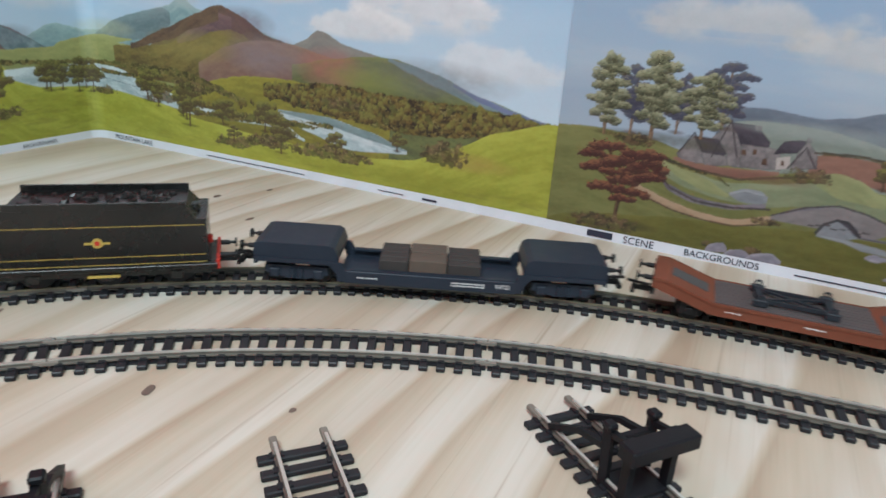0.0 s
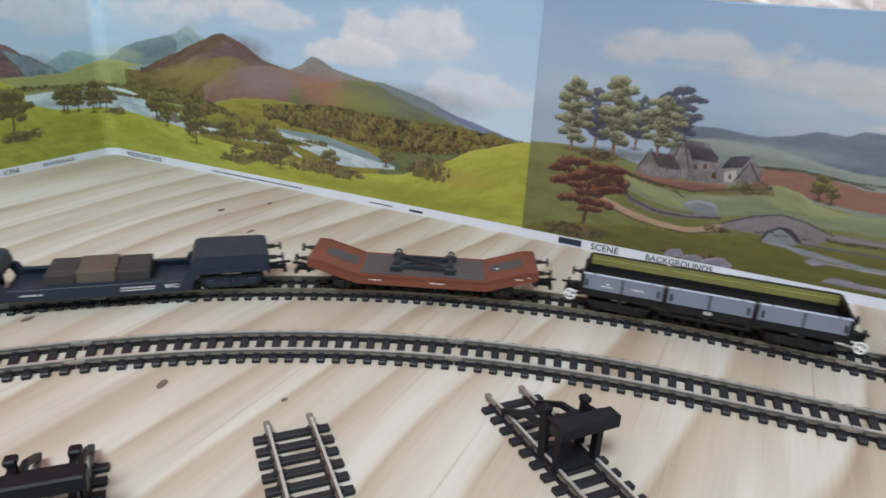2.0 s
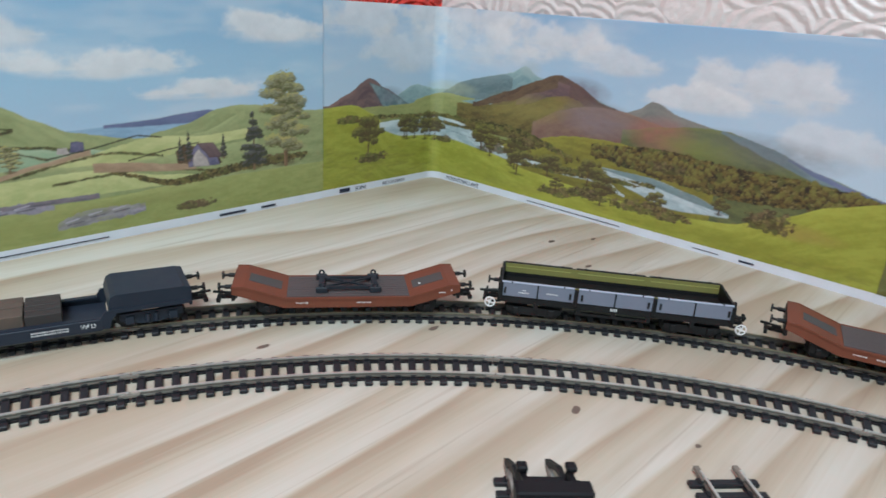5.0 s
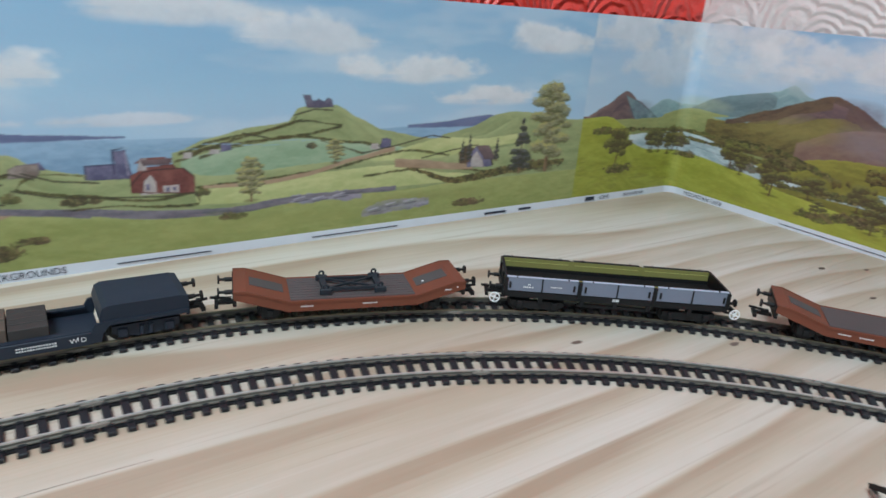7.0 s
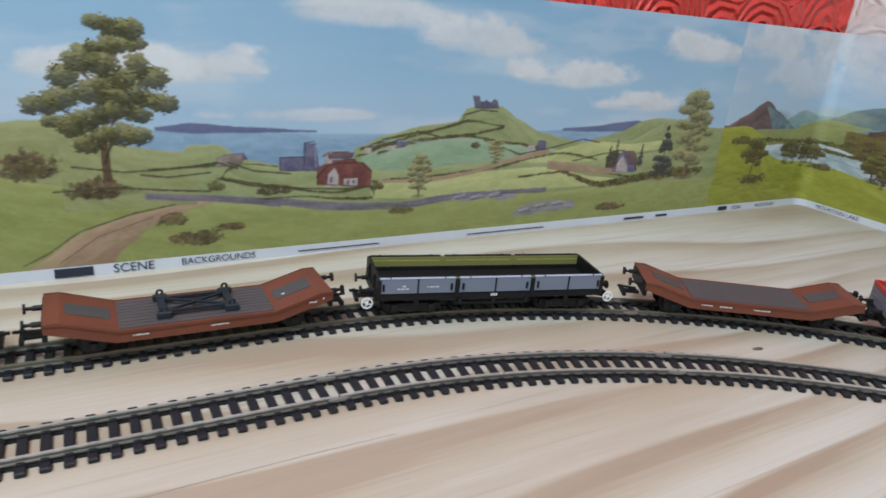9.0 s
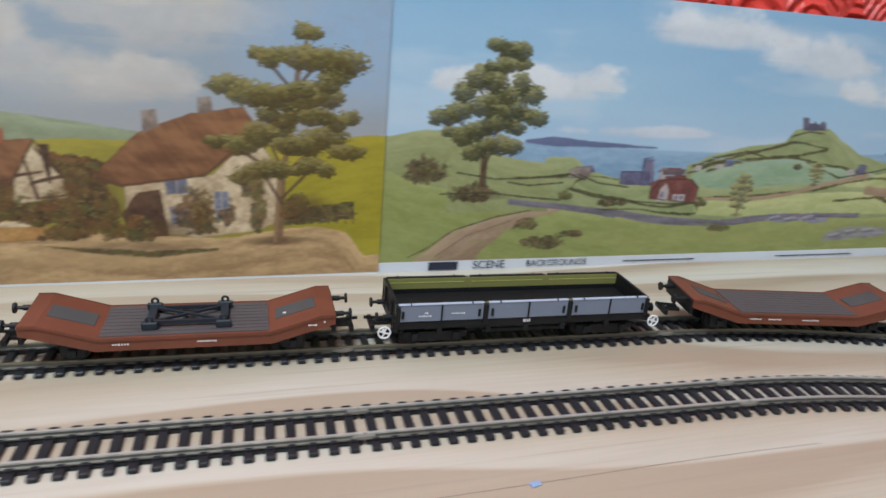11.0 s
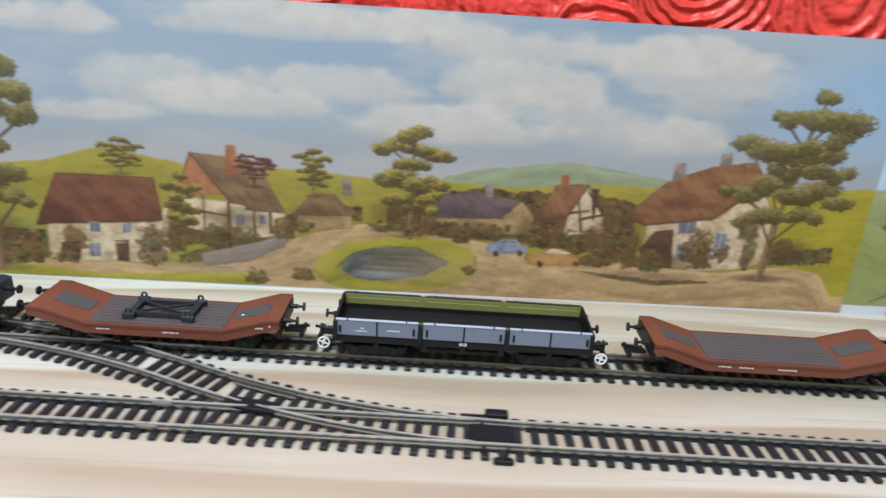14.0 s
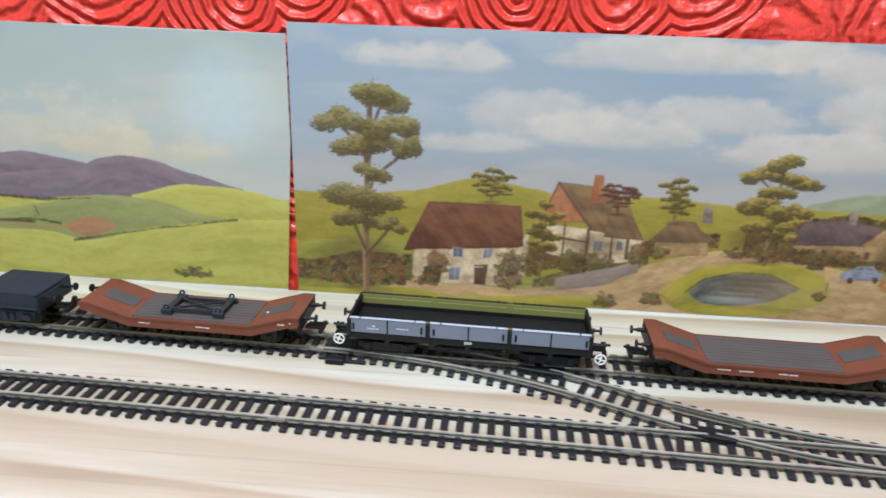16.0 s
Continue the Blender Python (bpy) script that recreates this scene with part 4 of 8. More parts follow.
def print_mountain(sheet):
    band(sheet, 'printed_hill', 'far_blue', [(-64, 90), (-34, 101), (-4, 96), (29, 99), (60, 113), (96, 122), (113, 130), (127, 122), (170, 114), (207, 106)], 60, 0.8)
    band(sheet, 'printed_hill', 'purple_brown', [(-146, 86), (-122, 96), (-96, 109), (-74, 99), (-35, 79), (-16, 73)], 60, 0.8)
    flat(sheet, 'printed_slope', 'ridge_blue', [(-97, 106), (-79, 100), (-57, 90), (-33, 77), (-40, 70), (-62, 73), (-78, 82), (-87, 94)])
    band(sheet, 'printed_slope', 'ridge_blue', [(2, 90), (14, 96), (32, 106), (53, 112), (73, 117), (89, 120), (99, 117)], [(2, 89), (16, 88), (37, 89), (59, 92), (79, 98), (94, 104), (101, 110)], 0.5)
    band(sheet, 'printed_slope', 'far_green', [(-42, 77), (-30, 86), (-13, 89), (4, 92), (20, 93), (36, 92), (53, 92)], [(-42, 77), (-27, 78), (-9, 78), (7, 80), (22, 84), (38, 88), (53, 91)], 0.5)
    band(sheet, 'printed_hill', 'far_green', [(-152, 83), (-104, 82), (-50, 82), (29, 87), (76, 86), (146, 80), (208, 86), (265, 82), (292, 77)], 40, 0.8)
    band(sheet, 'printed_hill', 'dark_brown', [(45, 78), (97, 98), (114, 112), (150, 126), (169, 121), (201, 106), (233, 101), (264, 94)], 60, 0.8)
    band(sheet, 'printed_hill', 'mountain_olive', [(29, 85), (90, 91), (131, 110), (164, 108), (196, 97), (232, 84), (265, 84)], 60, 0.8)
    band(sheet, 'printed_hill', 'grey_peak', [(219, 102), (232, 107), (245, 115), (270, 106), (294, 102), (314, 94)], 60, 0.6)
    band(sheet, 'printed_hill', 'mauve', [(126, 80), (158, 96), (189, 103), (218, 103), (253, 97), (286, 83), (302, 78)], 55, 0.6)
    band(sheet, 'printed_hill', 'ridge_green', [(220, 88), (258, 96), (284, 100), (308, 101), (342, 94), (379, 82), (426, 71)], 20, 0.5)
    band(sheet, 'printed_slope', 'ridge_blue', [(304, 101), (323, 98), (342, 94), (379, 82), (426, 71)], [(304, 99), (324, 92), (344, 85), (381, 75), (426, 69)], 0.4)
    band(sheet, 'printed_slope', 'headland', [(356, 89), (379, 82), (401, 76), (426, 71)], [(357, 87), (380, 78), (402, 73), (426, 70)], 0.3)
    band(sheet, 'printed_slope', 'purple_brown', [(104, 97), (121, 110), (144, 121), (163, 118)], [(104, 93), (122, 97), (144, 106), (164, 109)], 0.6)
    glaze(sheet, 195, 92, 46, 18, (0.23, 0.19, 0.21), 0.6)
    glaze(sheet, 256, 88, 34, 18, (0.34, 0.13, 0.12), 0.6)
    glaze(sheet, 335, 90, 75, 15, (0.15, 0.155, 0.175), 0.5)
    glaze(sheet, 292, 84, 42, 13, (0.21, 0.23, 0.06), 0.6)
    glaze(sheet, 172, 114, 36, 14, (0.14, 0.085, 0.095), 0.6)
    glaze(sheet, 118, 93, 52, 15, (0.27, 0.235, 0.075), 0.55)
    glaze(sheet, 20, 99, 40, 9, (0.50, 0.52, 0.32), 0.4)
    glaze(sheet, -70, 92, 22, 10, (0.13, 0.15, 0.19), 0.5)
    glaze(sheet, 118, 128, 14, 9, (0.45, 0.50, 0.50), 0.5)
    band(sheet, 'printed_hill', 'mid_olive', [(62, 39), (120, 62), (173, 74), (215, 76), (266, 72), (308, 68)], 20, 0.6)
    band(sheet, 'printed_forest', 'forest', [(192, 71), (260, 78), (312, 75), (381, 75), (426, 71)], [(193, 60), (263, 53), (321, 49), (384, 55), (426, 70)], 2.2)
    woods(sheet, [(192, 69), (261, 74), (313, 71), (381, 73), (418, 70)], [(193, 62), (263, 55), (321, 52), (384, 56), (422, 69)], 150)
    band(sheet, 'printed_hill', 'lawn', [(-152, 84), (-116, 85), (-91, 75), (-65, 56), (21, 46), (62, 46), (122, 33), (208, 27), (267, 25), (324, 30), (364, 46), (392, 60), (429, 71)], 2, 0.3)
    band(sheet, 'printed_lake', 'water', [(-82, 66), (-50, 67), (29, 66), (69, 56), (121, 45)], [(-82, 59), (-50, 50), (21, 46), (69, 42), (122, 36)], 0.4)
    band(sheet, 'printed_lake', 'water', [(206, 52), (252, 52), (291, 46), (323, 37)], [(206, 47), (237, 38), (272, 30), (323, 34)], 0.4)
    band(sheet, 'printed_reflection', 'ridge_blue', [(206, 52), (252, 52), (291, 46), (323, 37)], [(206, 50), (253, 46), (292, 40), (323, 36)], 0.5)
    band(sheet, 'printed_lake', 'water', [(61, 53), (149, 42), (207, 43), (232, 32)], [(61, 48), (149, 37), (207, 37), (232, 30)], 0.6)
    band(sheet, 'printed_hedge', 'hedge', [(-91, 74), (-4, 71), (105, 72), (174, 57)], [(-91, 70), (-4, 67), (106, 65), (175, 51)], 1.5)
    band(sheet, 'printed_hedge', 'hedge', [(121, 40), (175, 45), (224, 46), (259, 47)], [(121, 36), (176, 37), (225, 40), (259, 43)], 1.5)
    woods(sheet, [(106, 50), (148, 53), (205, 57)], [(107, 46), (149, 41), (207, 43)], 26)
    tufts(sheet, -148, -4, 8, 47, 'mid_olive', 70)
    tufts(sheet, 46, 430, 11, 20, 'mid_olive', 120)
    glaze(sheet, 320, 14, 110, 11, (0.19, 0.19, 0.02), 0.45)
    glaze(sheet, 150, 11, 90, 9, (0.36, 0.36, 0.05), 0.4)
    glaze(sheet, 372, 36, 40, 8, (0.36, 0.24, 0.07), 0.5)
    for k in range(14):
        stroke(sheet, (0.50, 0.56, 0.58), 0.7, [(212 + 7 * k, 47 - 0.9 * k), (222 + 7 * k, 46.6 - 0.9 * k)])
        stroke(sheet, (0.17, 0.21, 0.24), 0.6, [(-60 + 12 * k, 62 - 1.1 * k), (-50 + 12 * k, 61.4 - 1.1 * k)])
    print_tree(sheet, -96, 35, 39, 46, 'brown')
    print_tree(sheet, -43, 46, 25, 29, 'brown')
    print_tree(sheet, -8, 46, 27, 37, 'brown')
    print_tree(sheet, 73, 41, 27, 45, 'brown')
    print_tree(sheet, 113, 26, 35, 40, 'brown')
    print_tree(sheet, 150, 32, 21, 40, 'brown')
    bush(sheet, 'printed_bush', 'bush', -112, -69, 28, 38)
    bush(sheet, 'printed_bush', 'bush', -135, -104, 68, 76)
    bush(sheet, 'printed_bush', 'bush', 140, 180, 15, 26)
    bush(sheet, 'printed_bush', 'bush', 215, 293, 19, 31)
    bush(sheet, 'printed_bush', 'bush', 333, 373, 31, 49)
    bush(sheet, 'printed_bush', 'bush', 62, 99, 42, 52)
    bush(sheet, 'printed_bush', 'bush', 177, 214, 22, 31)
    bush(sheet, 'printed_bush', 'bush', -4, 30, 41, 49)
    band(sheet, 'printed_bank', 'dark_brown', [(50, 88), (92, 104), (123, 117), (150, 126)], [(51, 84), (95, 95), (126, 107), (154, 115)], 1.0)
    band(sheet, 'printed_bank', 'hedge', [(-33, 68), (4, 64), (49, 63), (91, 58), (134, 57)], [(-32, 66), (6, 60), (50, 59), (92, 54), (136, 54)], 1.2)
    print_tree(sheet, -32, 46, 22, 19, 'brown')
    print_tree(sheet, -1, 42, 25, 29, 'brown')
    print_tree(sheet, 65, 44, 24, 23, 'brown')
    print_tree(sheet, 78, 38, 22, 15, 'brown')
    print_tree(sheet, 110, 31, 22, 15, 'brown')
    print_tree(sheet, -47, 48, 22, 19, 'brown')
    print_tree(sheet, -16, 43, 23, 21, 'brown')
    print_tree(sheet, 66, 42, 23, 30, 'brown')
    print_tree(sheet, 106, 33, 24, 23, 'brown')
    print_tree(sheet, 209, 17, 31, 27, 'brown')
    print_tree(sheet, 193, 32, 25, 22, 'brown')
    print_tree(sheet, 261, 24, 18, 20, 'brown')
    print_tree(sheet, 161, 20, 13, 17, 'brown')
    print_tree(sheet, 315, 35, 14, 16, 'brown')
    bush(sheet, 'printed_bush', 'bush', 95, 144, 56, 65)
    bush(sheet, 'printed_bush', 'bush', 243, 288, 59, 68)
    bush(sheet, 'printed_bush', 'bush', 168, 219, 20, 28)


def print_coast(sheet):
    band(sheet, 'printed_sea', 'sea', [(-648, 86), (-543, 83), (-422, 82), (-232, 88)], 60, 0.0)
    band(sheet, 'printed_sea', 'sea', [(-346, 82), (-303, 82), (-267, 82)], 70, 0.0)
    band(sheet, 'printed_hill', 'headland', [(-346, 85), (-309, 87), (-280, 90), (-263, 91), (-249, 85)], [(-346, 83), (-308, 82), (-280, 82), (-261, 82), (-249, 82)], 0.5)
    band(sheet, 'printed_hill', 'headland', [(-647, 88), (-626, 90), (-598, 88), (-549, 85)], [(-647, 86), (-626, 84), (-598, 84), (-548, 84)], 0.4)
    band(sheet, 'printed_hill', 'soft_green', [(-313, 76), (-285, 81), (-256, 91), (-232, 93), (-164, 84)], 20, 0.5)
    band(sheet, 'printed_hill', 'soft_green', [(-523, 73), (-497, 82), (-469, 88), (-444, 91), (-436, 100), (-408, 102), (-389, 92), (-366, 82), (-322, 74), (-271, 74), (-232, 88)], 30, 0.6)
    band(sheet, 'printed_field', 'teal_field', [(-518, 69), (-481, 75), (-436, 79), (-392, 73), (-356, 69), (-318, 63)], [(-515, 56), (-476, 54), (-430, 54), (-387, 59), (-354, 63), (-317, 60)], 0.6)
    band(sheet, 'printed_field', 'pale_field', [(-409, 58), (-366, 64), (-309, 74), (-270, 71), (-226, 74)], [(-408, 53), (-363, 54), (-304, 58), (-267, 63), (-222, 66)], 0.6)
    band(sheet, 'printed_hill', 'soft_green', [(-694, 68), (-662, 74), (-625, 77), (-611, 77), (-596, 68), (-561, 61), (-521, 60), (-491, 56), (-415, 60), (-328, 57), (-221, 64)], 20, 0.6)
    band(sheet, 'printed_field', 'pale_field', [(-509, 47), (-465, 50), (-408, 53), (-357, 54), (-305, 44), (-257, 39)], [(-507, 37), (-462, 35), (-403, 35), (-351, 36), (-302, 36), (-256, 36)], 0.6)
    band(sheet, 'printed_hedge', 'hedge', [(-522, 68), (-496, 76), (-442, 81), (-392, 75), (-356, 69)], [(-522, 66), (-495, 74), (-442, 79), (-392, 73), (-355, 66)], 0.8)
    band(sheet, 'printed_hedge', 'hedge', [(-509, 50), (-466, 52), (-409, 56), (-372, 63), (-343, 66), (-304, 60)], [(-509, 48), (-465, 50), (-408, 54), (-371, 61), (-343, 64), (-304, 58)], 0.8)
    band(sheet, 'printed_hedge', 'hedge', [(-694, 68), (-669, 62), (-639, 64), (-612, 66)], [(-694, 66), (-669, 60), (-639, 62), (-612, 64)], 0.8)
    band(sheet, 'printed_hedge', 'hedge', [(-611, 57), (-581, 51), (-536, 44), (-509, 47)], [(-611, 55), (-581, 49), (-536, 42), (-508, 45)], 0.8)
    band(sheet, 'printed_hedge', 'hedge', [(-384, 48), (-326, 51), (-259, 43)], [(-384, 46), (-325, 49), (-258, 41)], 0.8)
    band(sheet, 'printed_hedge', 'hedge', [(-514, 73), (-468, 84), (-435, 92), (-402, 88)], [(-513, 71), (-468, 82), (-434, 90), (-401, 86)], 0.8)
    band(sheet, 'printed_hill', 'slope_green', [(-740, 87), (-712, 92), (-695, 90), (-676, 68), (-653, 52), (-622, 44), (-597, 43)], 2, 0.5)
    band(sheet, 'printed_hill', 'near_green', [(-740, 68), (-711, 58), (-664, 50), (-621, 42), (-534, 33), (-486, 30), (-435, 32), (-362, 33), (-208, 34)], 2, 0.4)
    band(sheet, 'printed_hill', 'near_green', [(-448, 32), (-353, 32), (-297, 35), (-154, 36)], 2, 0.3)
    band(sheet, 'printed_wall', 'stone_wall', [(-665, 53), (-622, 46), (-580, 42), (-535, 36), (-486, 33), (-436, 36)], [(-664, 50), (-622, 43), (-579, 37), (-534, 30), (-485, 28), (-435, 32)], 0.5)
    band(sheet, 'printed_path', 'track_brown', [(-718, 6), (-706, 14), (-689, 27), (-660, 36), (-637, 40), (-610, 44)], [(-718, 5), (-677, 3), (-666, 16), (-648, 29), (-629, 37), (-609, 42)], 0.5)
    flat(sheet, 'printed_church', 'church_purple', [(-572, 59), (-573, 68), (-556, 68), (-557, 76), (-550, 77), (-546, 58)])
    flat(sheet, 'printed_house', 'brick_red', [(-548, 60), (-540, 65), (-522, 66), (-514, 56), (-515, 54), (-548, 54)])
    flat(sheet, 'printed_house', 'pale_wall', [(-544, 54), (-517, 54), (-515, 47), (-543, 47)])
    flat(sheet, 'printed_house', 'church_purple', [(-608, 68), (-605, 71), (-596, 72), (-593, 67)])
    flat(sheet, 'printed_house', 'brick_red', [(-545, 68), (-541, 71), (-527, 71), (-522, 67)])
    flat(sheet, 'printed_castle', 'castle_purple', [(-430, 100), (-433, 109), (-427, 109), (-426, 105), (-422, 105), (-421, 107), (-417, 104), (-414, 107), (-411, 106), (-409, 100)])
    flat(sheet, 'printed_chapel', 'bush', [(-292, 47), (-294, 60), (-287, 66), (-278, 63), (-268, 65), (-260, 60), (-255, 47)])
    band(sheet, 'printed_rocks', 'rocks', [(-446, 36), (-431, 38), (-414, 37), (-401, 38), (-384, 33)], [(-446, 33), (-429, 30), (-413, 31), (-398, 29), (-383, 30)], 2)
    band(sheet, 'printed_rocks', 'rocks', [(-384, 18), (-371, 24), (-348, 26), (-321, 24)], [(-383, 14), (-368, 15), (-344, 16), (-319, 18)], 2)
    band(sheet, 'printed_sea', 'sea', [(-685, 80), (-665, 82), (-642, 84), (-631, 84)], 60, 0.0)
    band(sheet, 'printed_hill', 'slope_green', [(-696, 94), (-684, 88), (-672, 81), (-656, 76), (-640, 74), (-624, 72)], 40, 0.4)
    bush(sheet, 'printed_bush', 'bush', -725, -696, 59, 76)
    bush(sheet, 'printed_bush', 'bush', -695, -666, 47, 60)
    bush(sheet, 'printed_bush', 'bush', -649, -629, 28, 36)
    bush(sheet, 'printed_bush', 'bush', -615, -602, 22, 27)
    tufts(sheet, -737, -240, 8, 34, 'slope_green', 160)
    print_tree(sheet, -672, 50, 98, 71, 'dark')
    bush(sheet, 'printed_bush', 'bush', -724, -696, 63, 75)
    bush(sheet, 'printed_bush', 'bush', -693, -661, 48, 57)
    bush(sheet, 'printed_bush', 'bush', -642, -608, 14, 24)
    bush(sheet, 'printed_bush', 'bush', -609, -596, 22, 27)
    bush(sheet, 'printed_bush', 'bush', -495, -475, 25, 30)
    bush(sheet, 'printed_bush', 'bush', -298, -268, 14, 20)
    bush(sheet, 'printed_bush', 'bush', -589, -564, 44, 50)
    bush(sheet, 'printed_bush', 'bush', -509, -499, 43, 50)
    bush(sheet, 'printed_bush', 'bush', -296, -261, 13, 20)
    bush(sheet, 'printed_bush', 'bush', -621, -609, 17, 24)
    bush(sheet, 'printed_bush', 'bush', -605, -595, 22, 27)
    bush(sheet, 'printed_bush', 'bush', -224, -174, 39, 50)
    bush(sheet, 'printed_bush', 'bush', -494, -473, 24, 29)
    bush(sheet, 'printed_bush', 'bush', -618, -607, 48, 55)
    bush(sheet, 'printed_bush', 'bush', -431, -422, 71, 76)
    band(sheet, 'printed_hedge', 'hedge', [(-519, 73), (-494, 81), (-464, 85), (-442, 90), (-437, 95)], [(-519, 71), (-493, 79), (-464, 84), (-442, 88), (-437, 94)], 0.6)
    band(sheet, 'printed_hedge', 'hedge', [(-458, 80), (-433, 82), (-402, 87)], [(-458, 78), (-432, 80), (-402, 85)], 0.6)
    band(sheet, 'printed_hedge', 'hedge', [(-506, 70), (-483, 75), (-458, 79)], [(-506, 68), (-483, 74), (-458, 78)], 0.6)
    band(sheet, 'printed_hedge', 'hedge', [(-589, 42), (-558, 42), (-529, 39), (-507, 39), (-505, 46)], [(-589, 40), (-558, 41), (-529, 37), (-507, 37), (-505, 44)], 0.6)
    band(sheet, 'printed_hedge', 'hedge', [(-610, 56), (-606, 62), (-595, 65), (-574, 63)], [(-610, 55), (-606, 60), (-596, 64), (-575, 62)], 0.6)
    band(sheet, 'printed_hedge', 'hedge', [(-420, 77), (-401, 71), (-384, 66)], [(-420, 76), (-401, 70), (-384, 64)], 0.6)
    band(sheet, 'printed_hedge', 'hedge', [(-652, 64), (-634, 64), (-614, 65)], [(-653, 62), (-635, 63), (-614, 63)], 0.6)
    band(sheet, 'printed_road', 'track_brown', [(-504, 50), (-463, 50), (-434, 53), (-388, 63), (-356, 69)], [(-504, 48), (-463, 47), (-434, 50), (-387, 60), (-356, 65)], 0.4)
    band(sheet, 'printed_wall', 'stone_wall', [(-654, 49), (-621, 46), (-597, 43), (-572, 39)], [(-655, 45), (-621, 42), (-597, 39), (-572, 35)], 0.4)
    band(sheet, 'printed_wall', 'stone_wall', [(-477, 33), (-454, 36), (-418, 37), (-353, 37)], [(-477, 30), (-454, 32), (-418, 34), (-352, 33)], 0.4)
    flat(sheet, 'printed_gable', 'pale_wall', [(-544, 63), (-542, 70), (-538, 71), (-538, 63)])
    flat(sheet, 'printed_roof', 'roof_purple', [(-542, 70), (-522, 70), (-524, 66), (-540, 66)])
    flat(sheet, 'printed_house', 'brick_red', [(-548, 54), (-542, 61), (-535, 63), (-516, 63), (-509, 57), (-509, 45), (-548, 49)])
    flat(sheet, 'printed_gable', 'pale_wall', [(-541, 49), (-540, 56), (-536, 60), (-533, 55), (-533, 48)])
    flat(sheet, 'printed_front', 'pale_wall', [(-529, 48), (-529, 52), (-519, 52), (-519, 47)])
    flat(sheet, 'printed_window', 'church_purple', [(-539, 50), (-539, 54), (-537, 54), (-537, 50)])
    flat(sheet, 'printed_window', 'church_purple', [(-527, 48), (-527, 51), (-525, 51), (-525, 48)])
    flat(sheet, 'printed_window', 'church_purple', [(-523, 49), (-523, 51), (-521, 51), (-521, 48)])
    flat(sheet, 'printed_cottage', 'pale_wall', [(-516, 69), (-515, 73), (-510, 73), (-510, 69)])
    flat(sheet, 'printed_cottage', 'pale_wall', [(-499, 71), (-498, 74), (-492, 74), (-492, 71)])
    flat(sheet, 'printed_cottage', 'church_purple', [(-491, 72), (-491, 78), (-484, 78), (-484, 73)])
    flat(sheet, 'printed_cottage', 'pale_wall', [(-378, 68), (-377, 72), (-371, 72), (-370, 67)])
    flat(sheet, 'printed_cottage', 'church_purple', [(-370, 68), (-368, 76), (-360, 75), (-360, 68)])
    flat(sheet, 'printed_barn', 'stone_grey', [(-613, 63), (-612, 69), (-607, 71), (-597, 71), (-596, 66), (-598, 63)])
    band(sheet, 'printed_hedge', 'hedge', [(-344, 52), (-297, 40), (-235, 46), (-170, 48)], [(-344, 49), (-296, 34), (-234, 38), (-169, 43)], 1.0)
    band(sheet, 'printed_road', 'track_brown', [(-356, 59), (-334, 57), (-299, 52), (-278, 49)], [(-355, 52), (-333, 50), (-298, 46), (-278, 45)], 0.5)
    flat(sheet, 'printed_chapel', 'church_purple', [(-284, 47), (-284, 56), (-276, 65), (-262, 64), (-257, 46)])
    flat(sheet, 'printed_roof', 'roof_purple', [(-276, 65), (-262, 65), (-253, 52), (-266, 53)])
    flat(sheet, 'printed_gable', 'pale_wall', [(-280, 47), (-280, 55), (-275, 61), (-268, 53), (-266, 46)])
    hedge_ink = (0.055, 0.05, 0.03)
    for path in ([(-690, 66), (-664, 62), (-636, 63), (-612, 66), (-600, 62)], [(-612, 56), (-590, 50), (-560, 47), (-530, 45), (-509, 46), (-506, 40)], [(-655, 60), (-640, 58), (-616, 60)], [(-606, 66), (-590, 60), (-566, 57)],
                 [(-700, 52), (-668, 53), (-640, 50), (-616, 48)], [(-385, 65), (-352, 70), (-322, 76), (-304, 73)], [(-330, 58), (-300, 63), (-274, 66)], [(-476, 84), (-458, 80)], [(-440, 95), (-424, 99), (-410, 98)]):
        stroke(sheet, hedge_ink, 1.1, path)
    stroke(sheet, (0.045, 0.045, 0.09), 1.0, [(-573, 60), (-573, 68), (-557, 68)])
    stroke(sheet, (0.045, 0.045, 0.09), 1.2, [(-557, 62), (-557, 77), (-551, 78)])
    stroke(sheet, (0.28, 0.27, 0.34), 1.0, [(-549, 61), (-550, 75)])
    stroke(sheet, (0.06, 0.03, 0.03), 1.0, [(-548, 54), (-541, 62), (-534, 63), (-516, 63), (-509, 57)])
    for k in range(10):
        stroke(sheet, (0.30, 0.44, 0.52), 0.5, [(-560 + 14 * k, 78 - (k % 4)), (-548 + 14 * k, 78 - (k % 4))])
    glaze(sheet, -470, 19, 150, 8, (0.33, 0.34, 0.11), 0.35)
    glaze(sheet, -330, 26, 90, 6, (0.24, 0.25, 0.08), 0.4)
    stroke(sheet, (0.10, 0.075, 0.05), 0.9, [(-718, 10), (-706, 16), (-689, 28), (-660, 37), (-637, 41)])
    stroke(sheet, (0.20, 0.14, 0.09), 0.8, [(-700, 10), (-680, 24), (-650, 34)])
    for x, z in ((-440, 34), (-425, 33), (-408, 34), (-378, 19), (-362, 22), (-345, 23)):
        stroke(sheet, (0.42, 0.41, 0.46), 1.0, [(x, z), (x + 9, z + 1.5)])
        stroke(sheet, (0.09, 0.09, 0.11), 0.8, [(x + 1, z - 2), (x + 12, z - 1)])
    print_tree(sheet, -290, 52, 20, 5, 'conifer')
    print_tree(sheet, -283, 52, 25, 6, 'conifer')
    print_tree(sheet, -253, 51, 20, 6, 'conifer')
    print_tree(sheet, -225, 38, 48, 29, 'conifer')
